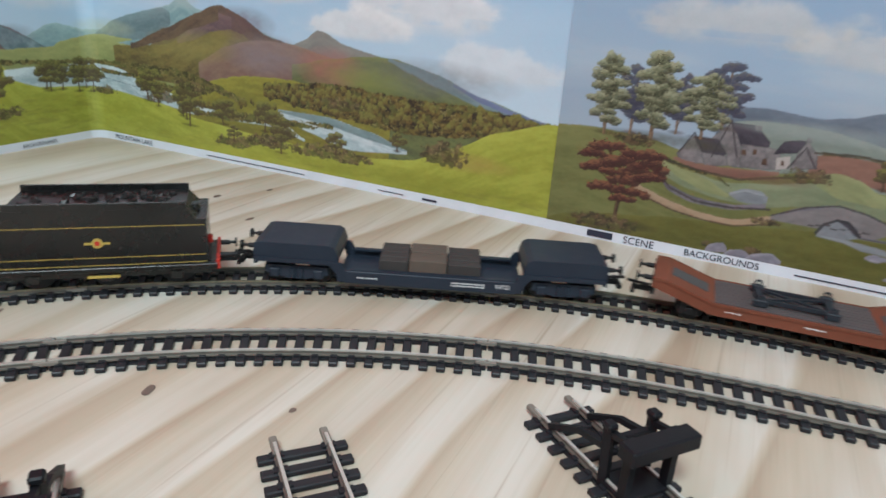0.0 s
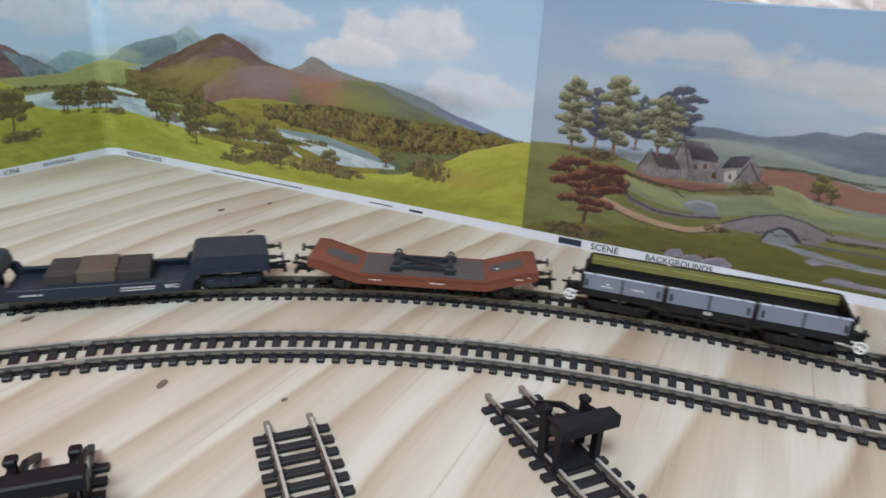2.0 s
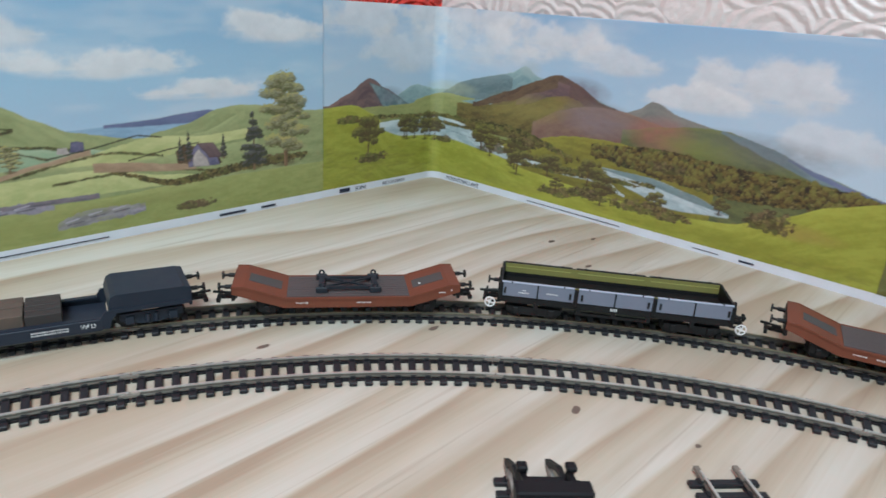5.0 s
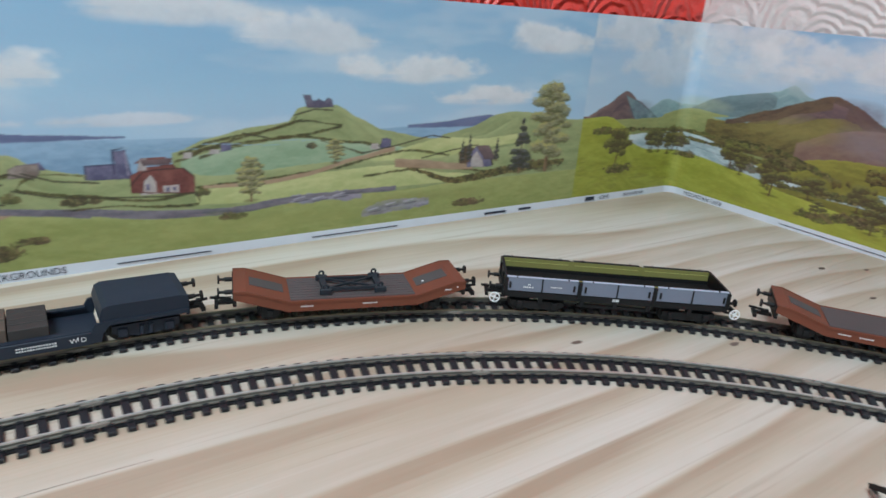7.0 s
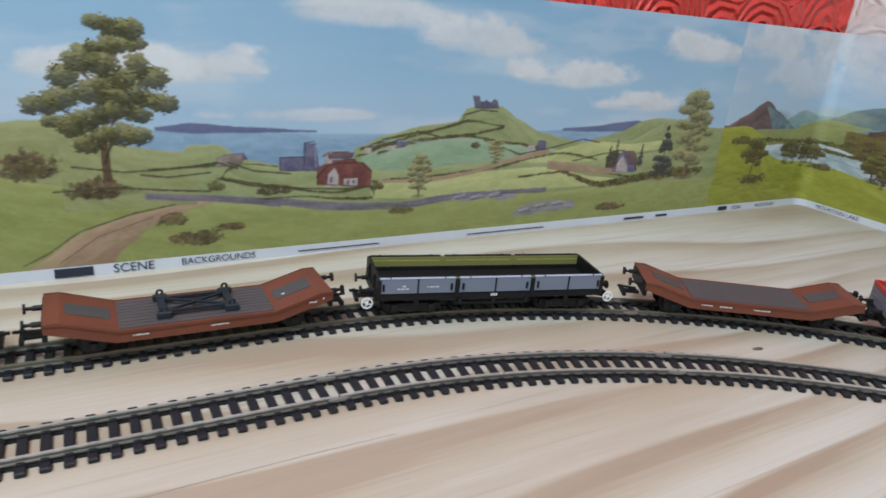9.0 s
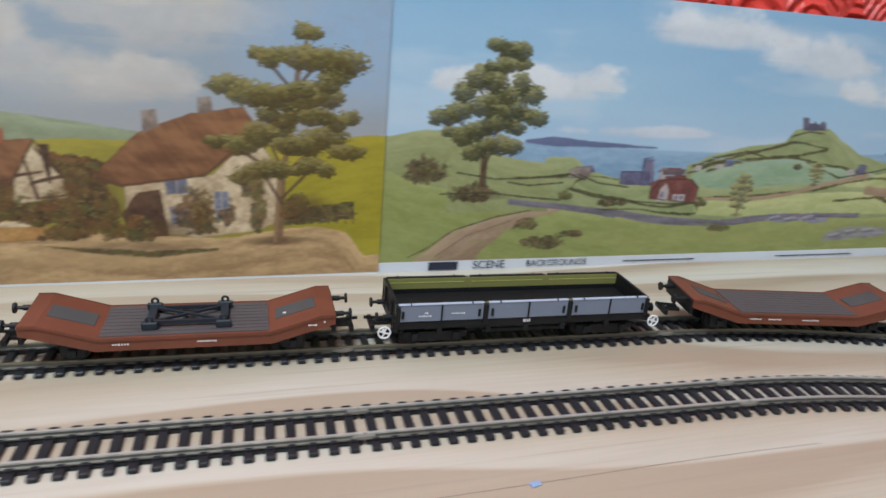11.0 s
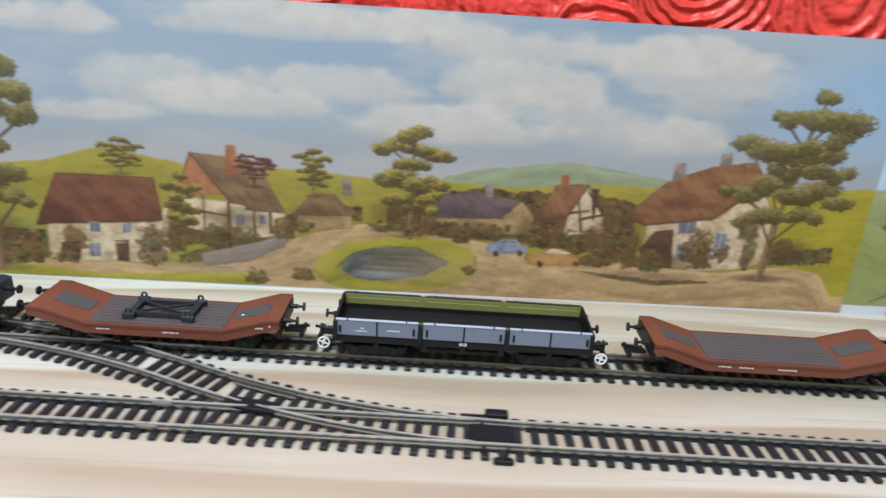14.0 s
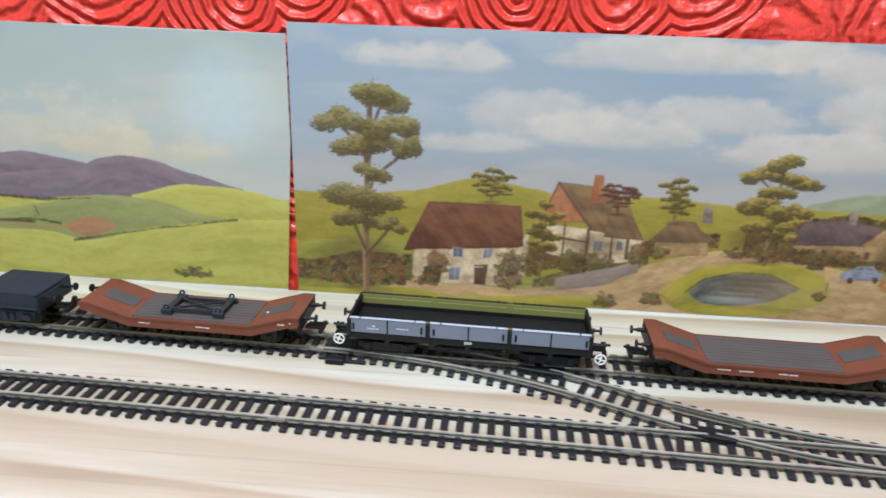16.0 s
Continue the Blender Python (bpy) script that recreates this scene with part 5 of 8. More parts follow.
    print_tree(sheet, -193, 38, 83, 54, 'soft')
    print_tree(sheet, -471, 36, 31, 23, 'soft')
    print_tree(sheet, -407, 59, 18, 16, 'soft')


def print_village(sheet):
    glaze(sheet, -757, 140, 75, 48, (0.30, 0.43, 0.60), 0.8)
    band(sheet, 'printed_hill', 'village_hill', [(-1334, 74), (-1309, 73), (-1262, 78), (-1222, 88), (-1186, 83), (-1143, 74), (-1107, 74), (-1071, 78)], 20, 0.5)
    band(sheet, 'printed_hill', 'far_teal', [(-1014, 81), (-983, 89), (-961, 90), (-937, 95), (-907, 92), (-871, 87)], 50, 0.4)
    band(sheet, 'printed_hill', 'far_teal', [(-1012, 82), (-986, 87), (-959, 92), (-933, 95), (-906, 90), (-876, 87)], 50, 0.4)
    band(sheet, 'printed_hill', 'village_hill', [(-1133, 78), (-1114, 81), (-1086, 80), (-1054, 78), (-999, 78), (-966, 77), (-940, 80), (-906, 82), (-872, 82), (-803, 83), (-768, 85), (-747, 88)], 10, 0.5)
    band(sheet, 'printed_field', 'ochre_field', [(-802, 76), (-781, 81), (-747, 87)], [(-797, 36), (-774, 25), (-733, 6)], 0.6)
    band(sheet, 'printed_hill', 'village_green', [(-1341, 37), (-1320, 41), (-1272, 43), (-1243, 36), (-1188, 24), (-1135, 17)], 2, 0.5)
    band(sheet, 'printed_lane', 'earth', [(-1279, 13), (-1245, 17), (-1211, 13), (-1173, 13), (-1128, 28), (-1084, 42), (-1058, 48), (-1025, 47), (-990, 40), (-956, 34), (-918, 32), (-872, 28), (-802, 25), (-777, 27)], 2, 0.4)
    band(sheet, 'printed_lane', 'earth', [(-974, 26), (-904, 24), (-832, 26), (-782, 32), (-759, 28), (-747, 13)], 2, 0.6)
    band(sheet, 'printed_wall', 'hedge', [(-1181, 20), (-1154, 30), (-1128, 38), (-1106, 43)], [(-1181, 14), (-1154, 16), (-1128, 23), (-1106, 35)], 0.8)
    band(sheet, 'printed_hill', 'fg_grass', [(-1346, 5), (-1314, 5), (-1272, 9), (-1234, 5), (-1189, 7), (-1135, 11), (-1128, 8)], 2, 0.4)
    band(sheet, 'printed_green', 'fg_grass', [(-1096, 14), (-1083, 28), (-1068, 35), (-1043, 40), (-1013, 40), (-993, 34), (-986, 22)], [(-1096, 12), (-1082, 4), (-1066, 1), (-1039, 2), (-1009, 6), (-991, 13), (-986, 20)], 0.6)
    band(sheet, 'printed_pond', 'pond', [(-1077, 17), (-1068, 27), (-1050, 32), (-1027, 32), (-1007, 24)], [(-1077, 16), (-1067, 10), (-1048, 9), (-1025, 13), (-1007, 22)], 0.4)
    band(sheet, 'printed_hedge', 'hedge', [(-1318, 28), (-1292, 32), (-1262, 33)], [(-1320, 15), (-1294, 13), (-1264, 13)], 1.2)
    band(sheet, 'printed_hedge', 'garden', [(-1188, 40), (-1158, 45), (-1128, 44), (-1106, 53), (-1085, 61), (-1063, 59)], [(-1188, 25), (-1158, 30), (-1128, 34), (-1106, 42), (-1084, 50), (-1062, 49)], 2.0)
    band(sheet, 'printed_hedge', 'garden', [(-1048, 60), (-1020, 69), (-995, 75), (-962, 75), (-933, 75), (-904, 74), (-888, 70)], [(-1047, 44), (-1017, 42), (-990, 40), (-957, 39), (-926, 36), (-896, 34), (-880, 32)], 2.2)
    band(sheet, 'printed_hedge', 'garden', [(-1330, 26), (-1299, 33), (-1266, 33)], [(-1332, 11), (-1302, 8), (-1268, 10)], 1.6)
    for k in range(9):
        stroke(sheet, (0.20, 0.24, 0.25) if k % 2 else (0.06, 0.06, 0.045), 0.8, [(-1066 + 3 * k, 12.5 + 2 * k), (-1046 + 4 * k, 12.0 + 2 * k)])
    glaze(sheet, -1038, 25, 26, 8, (0.07, 0.06, 0.035), 0.75)
    glaze(sheet, -1046, 13, 26, 4, (0.30, 0.36, 0.40), 0.6)
    stroke(sheet, (0.10, 0.075, 0.03), 1.1, [(-1079, 17), (-1069, 27), (-1050, 33), (-1027, 33), (-1006, 24)])
    stroke(sheet, (0.33, 0.12, 0.07), 1.6, [(-1094, 14), (-1088, 10)])
    stroke(sheet, (0.40, 0.20, 0.12), 1.8, [(-1037, 8.5), (-1032, 9)])
    stroke(sheet, (0.12, 0.09, 0.08), 1.2, [(-989, 22), (-989, 29)])
    glaze(sheet, -890, 14, 70, 6, (0.46, 0.34, 0.17), 0.5)
    glaze(sheet, -1010, 20, 60, 16, (0.42, 0.31, 0.18), 0.3)
    glaze(sheet, -1150, 12, 60, 5, (0.44, 0.33, 0.2), 0.5)
    band(sheet, 'printed_wall', 'stone_grey', [(-1166, 22), (-1140, 29), (-1112, 37)], [(-1166, 13), (-1140, 17), (-1112, 29)], 0.5)
    flat(sheet, 'printed_house', 'roof_red', [(-1268, 36), (-1252, 71), (-1192, 71), (-1188, 44), (-1191, 41)])
    flat(sheet, 'printed_cottage', 'cream', [(-1261, 37), (-1191, 42), (-1185, 59), (-1185, 24), (-1192, 14), (-1256, 13), (-1262, 19)])
    flat(sheet, 'printed_roof', 'roof_red', [(-1268, 37), (-1252, 70), (-1193, 71), (-1188, 43)])
    flat(sheet, 'printed_window', 'pane_blue', [(-1235, 33), (-1235, 40), (-1228, 40), (-1228, 33)])
    flat(sheet, 'printed_window', 'pane_blue', [(-1215, 33), (-1214, 40), (-1208, 41), (-1209, 34)])
    flat(sheet, 'printed_window', 'pane_blue', [(-1237, 16), (-1237, 25), (-1229, 26), (-1230, 16)])
    flat(sheet, 'printed_door', 'door_brown', [(-1220, 14), (-1220, 28), (-1211, 29), (-1212, 14)])
    flat(sheet, 'printed_door', 'door_brown', [(-1255, 13), (-1254, 25), (-1242, 26), (-1243, 14)])
    flat(sheet, 'printed_cottage', 'cream', [(-1176, 60), (-1147, 58), (-1112, 53), (-1112, 37), (-1143, 33), (-1176, 40)])
    flat(sheet, 'printed_house', 'brick_orange', [(-1179, 61), (-1169, 88), (-1150, 62)])
    flat(sheet, 'printed_roof', 'roof_brown', [(-1169, 88), (-1133, 86), (-1111, 52), (-1146, 57)])
    flat(sheet, 'printed_chimney', 'brick_orange', [(-1148, 76), (-1147, 94), (-1141, 94), (-1140, 76)])
    flat(sheet, 'printed_beam', 'door_brown', [(-1177, 51), (-1177, 53), (-1147, 49), (-1147, 48)])
    flat(sheet, 'printed_beam', 'door_brown', [(-1163, 61), (-1162, 61), (-1162, 38), (-1163, 38)])
    flat(sheet, 'printed_beam', 'door_brown', [(-1148, 58), (-1146, 58), (-1146, 33), (-1148, 33)])
    flat(sheet, 'printed_beam', 'door_brown', [(-1132, 54), (-1131, 54), (-1130, 36), (-1132, 36)])
    flat(sheet, 'printed_beam', 'door_brown', [(-1122, 53), (-1120, 54), (-1120, 38), (-1122, 38)])
    flat(sheet, 'printed_window', 'pane_blue', [(-1143, 43), (-1143, 50), (-1137, 50), (-1137, 43)])
    flat(sheet, 'printed_window', 'pane_blue', [(-1128, 44), (-1128, 51), (-1124, 50), (-1124, 44)])
    flat(sheet, 'printed_house', 'tan_wall', [(-1104, 52), (-1070, 54), (-1069, 44), (-1103, 41)])
    flat(sheet, 'printed_roof', 'roof_brown', [(-1108, 51), (-1094, 67), (-1080, 66), (-1068, 53)])
    flat(sheet, 'printed_chimney', 'stone_grey', [(-1076, 66), (-1076, 78), (-1071, 77), (-1069, 66)])
    flat(sheet, 'printed_house', 'roof_purple', [(-1020, 54), (-1013, 70), (-991, 73), (-965, 69), (-967, 55)])
    flat(sheet, 'printed_house', 'tan_wall', [(-1016, 54), (-969, 56), (-956, 55), (-955, 46), (-1013, 44)])
    flat(sheet, 'printed_house', 'tan_wall', [(-974, 57), (-962, 68), (-954, 59), (-953, 46), (-970, 46)])
    flat(sheet, 'printed_cottage', 'cream', [(-933, 47), (-932, 66), (-921, 79), (-909, 61), (-907, 50)])
    flat(sheet, 'printed_roof', 'roof_orange', [(-953, 56), (-942, 80), (-921, 82), (-931, 63), (-934, 56)])
    flat(sheet, 'printed_beam', 'door_brown', [(-932, 63), (-918, 65), (-918, 64), (-932, 61)])
    flat(sheet, 'printed_beam', 'door_brown', [(-927, 72), (-926, 72), (-921, 50), (-923, 50)])
    flat(sheet, 'printed_beam', 'door_brown', [(-921, 78), (-908, 61), (-909, 60), (-921, 76)])
    flat(sheet, 'printed_car', 'car_blue', [(-983, 34), (-981, 38), (-976, 40), (-973, 42), (-963, 43), (-960, 39), (-956, 38), (-956, 33), (-980, 32)])
    flat(sheet, 'printed_car', 'car_yellow', [(-957, 29), (-956, 33), (-945, 34), (-941, 38), (-928, 38), (-925, 35), (-917, 34), (-916, 27), (-952, 25)])
    flat(sheet, 'printed_window', 'pane_blue', [(-975, 39), (-972, 42), (-964, 42), (-961, 39)])
    flat(sheet, 'printed_window', 'cream', [(-944, 34), (-940, 37), (-929, 37), (-927, 34)])
    flat(sheet, 'printed_wheel', 'door_brown', [(-978, 32), (-977, 34), (-975, 34), (-974, 32), (-974, 30), (-977, 30)])
    flat(sheet, 'printed_wheel', 'door_brown', [(-962, 33), (-962, 35), (-959, 35), (-958, 33), (-959, 31), (-961, 31)])
    flat(sheet, 'printed_wheel', 'door_brown', [(-948, 26), (-948, 28), (-946, 28), (-944, 26), (-945, 24), (-947, 24)])
    flat(sheet, 'printed_wheel', 'door_brown', [(-925, 27), (-924, 29), (-922, 29), (-920, 28), (-921, 26), (-923, 26)])
    flat(sheet, 'printed_cottage', 'cream', [(-880, 59), (-834, 64), (-812, 87), (-801, 71), (-796, 36), (-811, 30), (-843, 26), (-880, 33)])
    flat(sheet, 'printed_roof', 'roof_orange', [(-894, 60), (-890, 68), (-872, 86), (-846, 97), (-817, 102), (-808, 87), (-834, 66), (-839, 63), (-881, 56)])
    flat(sheet, 'printed_chimney', 'stone_grey', [(-869, 86), (-869, 98), (-862, 99), (-861, 90)])
    flat(sheet, 'printed_chimney', 'stone_grey', [(-841, 97), (-841, 106), (-834, 107), (-833, 99)])
    flat(sheet, 'printed_porch', 'door_brown', [(-882, 41), (-874, 53), (-862, 55), (-859, 28), (-880, 26)])
    flat(sheet, 'printed_window', 'pane_blue', [(-859, 52), (-860, 60), (-848, 61), (-847, 53)])
    flat(sheet, 'printed_window', 'pane_blue', [(-857, 34), (-858, 45), (-846, 45), (-846, 35)])
    flat(sheet, 'printed_window', 'pane_blue', [(-833, 37), (-834, 46), (-824, 46), (-824, 38)])
    band(sheet, 'printed_hedge', 'hedge', [(-926, 23), (-890, 21), (-868, 19), (-832, 20)], [(-926, 23), (-890, 17), (-868, 15), (-832, 18)], 0.8)
    band(sheet, 'printed_hedge', 'hedge', [(-796, 42), (-776, 45), (-754, 48)], [(-794, 32), (-775, 34), (-752, 37)], 1.2)
    flat(sheet, 'printed_roof', 'roof_brown', [(-1134, 74), (-1124, 77), (-1113, 55), (-1115, 52), (-1137, 53)])
    for x in range(-1016, -962, 9):
        flat(sheet, 'printed_window', 'door_brown', [(x, 47), (x, 52), (x + 3, 52), (x + 3, 47)])
    flat(sheet, 'printed_gable', 'roof_purple', [(-1004, 58), (-998, 68), (-990, 58)])
    flat(sheet, 'printed_chimney', 'stone_grey', [(-986, 70), (-986, 78), (-981, 78), (-981, 70)])
    flat(sheet, 'printed_chimney', 'brick_orange', [(-939, 79), (-939, 87), (-934, 87), (-934, 79)])
    stroke(sheet, (0.10, 0.055, 0.03), 1.2, [(-892, 61), (-881, 57), (-838, 63), (-812, 88)])
    stroke(sheet, (0.08, 0.045, 0.025), 1.0, [(-953, 57), (-933, 58), (-921, 81), (-908, 60)])
    stroke(sheet, (0.09, 0.05, 0.03), 1.0, [(-1179, 61), (-1169, 88), (-1146, 58)])
    for k in range(9):
        stroke(sheet, (0.10, 0.06, 0.035), 0.8, [(-794 + 5 * k, 34), (-794 + 5 * k, 41)])
    stroke(sheet, (0.12, 0.075, 0.04), 0.8, [(-796, 39), (-752, 40)])
    glaze(sheet, -870, 22, 40, 4, (0.14, 0.09, 0.05), 0.6)
    glaze(sheet, -800, 24, 20, 3, (0.16, 0.11, 0.05), 0.6)
    for x in (-1246, -1222):
        stroke(sheet, (0.55, 0.50, 0.42), 0.8, [(x - 8, 26), (x + 8, 27)])
    print_tree(sheet, -799, 23, 123, 79, 'lean')
    bush(sheet, 'printed_bush', 'garden', -856, -834, 30, 57)
    bush(sheet, 'printed_bush', 'garden', -946, -926, 39, 55)
    bush(sheet, 'printed_bush', 'garden', -821, -805, 50, 65)
    bush(sheet, 'printed_bush', 'garden', -795, -780, 40, 53)
    bush(sheet, 'printed_bush', 'garden', -922, -898, 26, 36)
    bush(sheet, 'printed_bush', 'garden', -908, -891, 36, 55)
    bush(sheet, 'printed_bush', 'garden', -896, -881, 27, 54)
    bush(sheet, 'printed_bush', 'garden', -846, -832, 28, 53)
    bush(sheet, 'printed_bush', 'garden', -832, -822, 33, 51)
    bush(sheet, 'printed_bush', 'garden', -815, -805, 30, 62)
    bush(sheet, 'printed_bush', 'garden', -916, -900, 27, 41)
    bush(sheet, 'printed_bush', 'garden', -933, -916, 35, 49)
    bush(sheet, 'printed_bush', 'garden', -910, -899, 48, 75)
    bush(sheet, 'printed_bush', 'garden', -798, -784, 35, 46)
    bush(sheet, 'printed_bush', 'garden', -1005, -993, 38, 45)
    flat(sheet, 'printed_beam', 'door_brown', [(-948, 57), (-932, 61), (-932, 60), (-948, 56)])
    flat(sheet, 'printed_beam', 'door_brown', [(-925, 59), (-909, 63), (-909, 61), (-925, 57)])
    flat(sheet, 'printed_beam', 'door_brown', [(-919, 79), (-914, 79), (-915, 58), (-916, 58)])
    flat(sheet, 'printed_beam', 'door_brown', [(-923, 50), (-909, 52), (-909, 51), (-923, 49)])
    flat(sheet, 'printed_window', 'pane_blue', [(-834, 43), (-834, 54), (-826, 54), (-826, 44)])
    tufts(sheet, -1338, -1143, 12, 22, 'mid_olive', 60)
    tufts(sheet, -1181, -775, 10, 16, 'track_brown', 110)
    for u, z, ru, rz in ((-1300, 34, 30, 12), (-1180, 40, 12, 14), (-1140, 47, 26, 9), (-1092, 54, 20, 7), (-1046, 56, 14, 10), (-1000, 47, 30, 8), (-950, 50, 18, 14), (-896, 48, 20, 18), (-860, 32, 28, 7), (-782, 44, 18, 10)):
        glaze(sheet, u, z, ru, rz, (0.085, 0.055, 0.025), 0.62)
    for u, z, ru, rz in ((-1086, 20, 9, 12), (-1060, 35, 22, 4), (-1000, 30, 13, 8), (-1040, 5, 34, 3)):
        glaze(sheet, u, z, ru, rz, (0.42, 0.36, 0.06), 0.6)
    tufts(sheet, -1088, -1000, 8, 13, 'hedge', 40)
    tufts(sheet, -1076, -1010, 29, 34, 'mid_olive', 40)
    print_tree(sheet, -1293, 6, 144, 68, 'village')
    print_tree(sheet, -1032, 40, 72, 48, 'yellow')
    print_tree(sheet, -1094, 64, 31, 26, 'yellow')
    print_tree(sheet, -1211, 72, 23, 31, 'yellow')
    print_tree(sheet, -1176, 28, 48, 22, 'yellow')
    print_tree(sheet, -1130, 68, 21, 25, 'red')
    bush(sheet, 'printed_bush', 'garden', -1017, -995, 42, 53)
    bush(sheet, 'printed_bush', 'garden', -995, -969, 42, 52)
    bush(sheet, 'printed_bush', 'garden', -958, -932, 38, 54)
    bush(sheet, 'printed_bush', 'garden', -924, -899, 40, 55)
    bush(sheet, 'printed_bush', 'garden', -1165, -1143, 26, 40)
    bush(sheet, 'printed_bush', 'garden', -1121, -1106, 35, 51)
    bush(sheet, 'printed_bush', 'garden', -1188, -1173, 22, 42)
    bush(sheet, 'printed_bush', 'garden', -1261, -1241, 11, 21)
    bush(sheet, 'printed_bush', 'garden', -1207, -1187, 13, 27)
    bush(sheet, 'printed_bush', 'garden', -1106, -1091, 40, 49)
    bush(sheet, 'printed_bush', 'garden', -1039, -1021, 41, 48)
    bush(sheet, 'printed_bush', 'garden', -1316, -1297, 12, 28)
    bush(sheet, 'printed_bush', 'garden', -884, -865, 25, 40)
    bush(sheet, 'printed_bush', 'garden', -1139, -1122, 1, 14)
    bush(sheet, 'printed_bush', 'garden', -1109, -1092, 6, 16)
    bush(sheet, 'printed_bush', 'garden', -997, -988, 16, 25)
    bush(sheet, 'printed_bush', 'garden', -1164, -1128, 31, 44)
    bush(sheet, 'printed_bush', 'garden', -1206, -1184, 23, 41)
    bush(sheet, 'printed_bush', 'garden', -1060, -1043, 43, 51)
    bush(sheet, 'printed_bush', 'garden', -1255, -1236, 20, 36)
    bush(sheet, 'printed_bush', 'garden', -905, -887, 31, 59)


def print_hills(sheet):
    glaze(sheet, -1385, 128, 40, 40, (0.48, 0.58, 0.62), 0.6)
    band(sheet, 'printed_hill', 'purple_hill', [(-1541, 89), (-1525, 91), (-1502, 88), (-1483, 85)], 40, 0.4)
    band(sheet, 'printed_hill', 'purple_hill', [(-1544, 75), (-1491, 81), (-1470, 89), (-1456, 91), (-1436, 89), (-1410, 81), (-1380, 73), (-1376, 72)], 40, 0.4)
    band(sheet, 'printed_hill', 'hill_yellow', [(-1454, 64), (-1418, 73), (-1395, 73), (-1372, 71), (-1349, 66), (-1345, 66)], 20, 0.4)
    band(sheet, 'printed_hill', 'hill_yellow', [(-1547, 59), (-1523, 58), (-1491, 61), (-1455, 62)], 20, 0.4)
    band(sheet, 'printed_hill', 'hill_green', [(-1549, 49), (-1524, 54), (-1474, 63), (-1435, 61), (-1405, 53), (-1380, 50)], 20, 0.4)
    band(sheet, 'printed_field', 'brown_field', [(-1503, 39), (-1500, 43), (-1485, 47), (-1469, 44), (-1467, 41)], [(-1503, 38), (-1501, 35), (-1487, 33), (-1470, 38), (-1467, 40)], 0.4)
    band(sheet, 'printed_hill', 'hill_yellow', [(-1552, 35), (-1519, 35), (-1488, 30), (-1438, 42), (-1382, 50), (-1346, 52)], 2, 0.3)
    band(sheet, 'printed_hedge', 'hedge', [(-1547, 60), (-1515, 59), (-1482, 61)], [(-1547, 58), (-1515, 57), (-1483, 60)], 0.8)
    band(sheet, 'printed_hedge', 'hedge', [(-1500, 30), (-1462, 37), (-1429, 43), (-1381, 51)], [(-1500, 28), (-1462, 36), (-1430, 42), (-1382, 49)], 0.8)
    band(sheet, 'printed_hedge', 'hedge', [(-1551, 42), (-1526, 44), (-1506, 42)], [(-1551, 40), (-1526, 42), (-1506, 40)], 0.8)
    band(sheet, 'printed_hedge', 'hedge', [(-1525, 42), (-1524, 53), (-1521, 47)], [(-1525, 40), (-1524, 51), (-1522, 46)], 0.8)
    bush(sheet, 'printed_bush', 'bush', -1430, -1401, 6, 14)


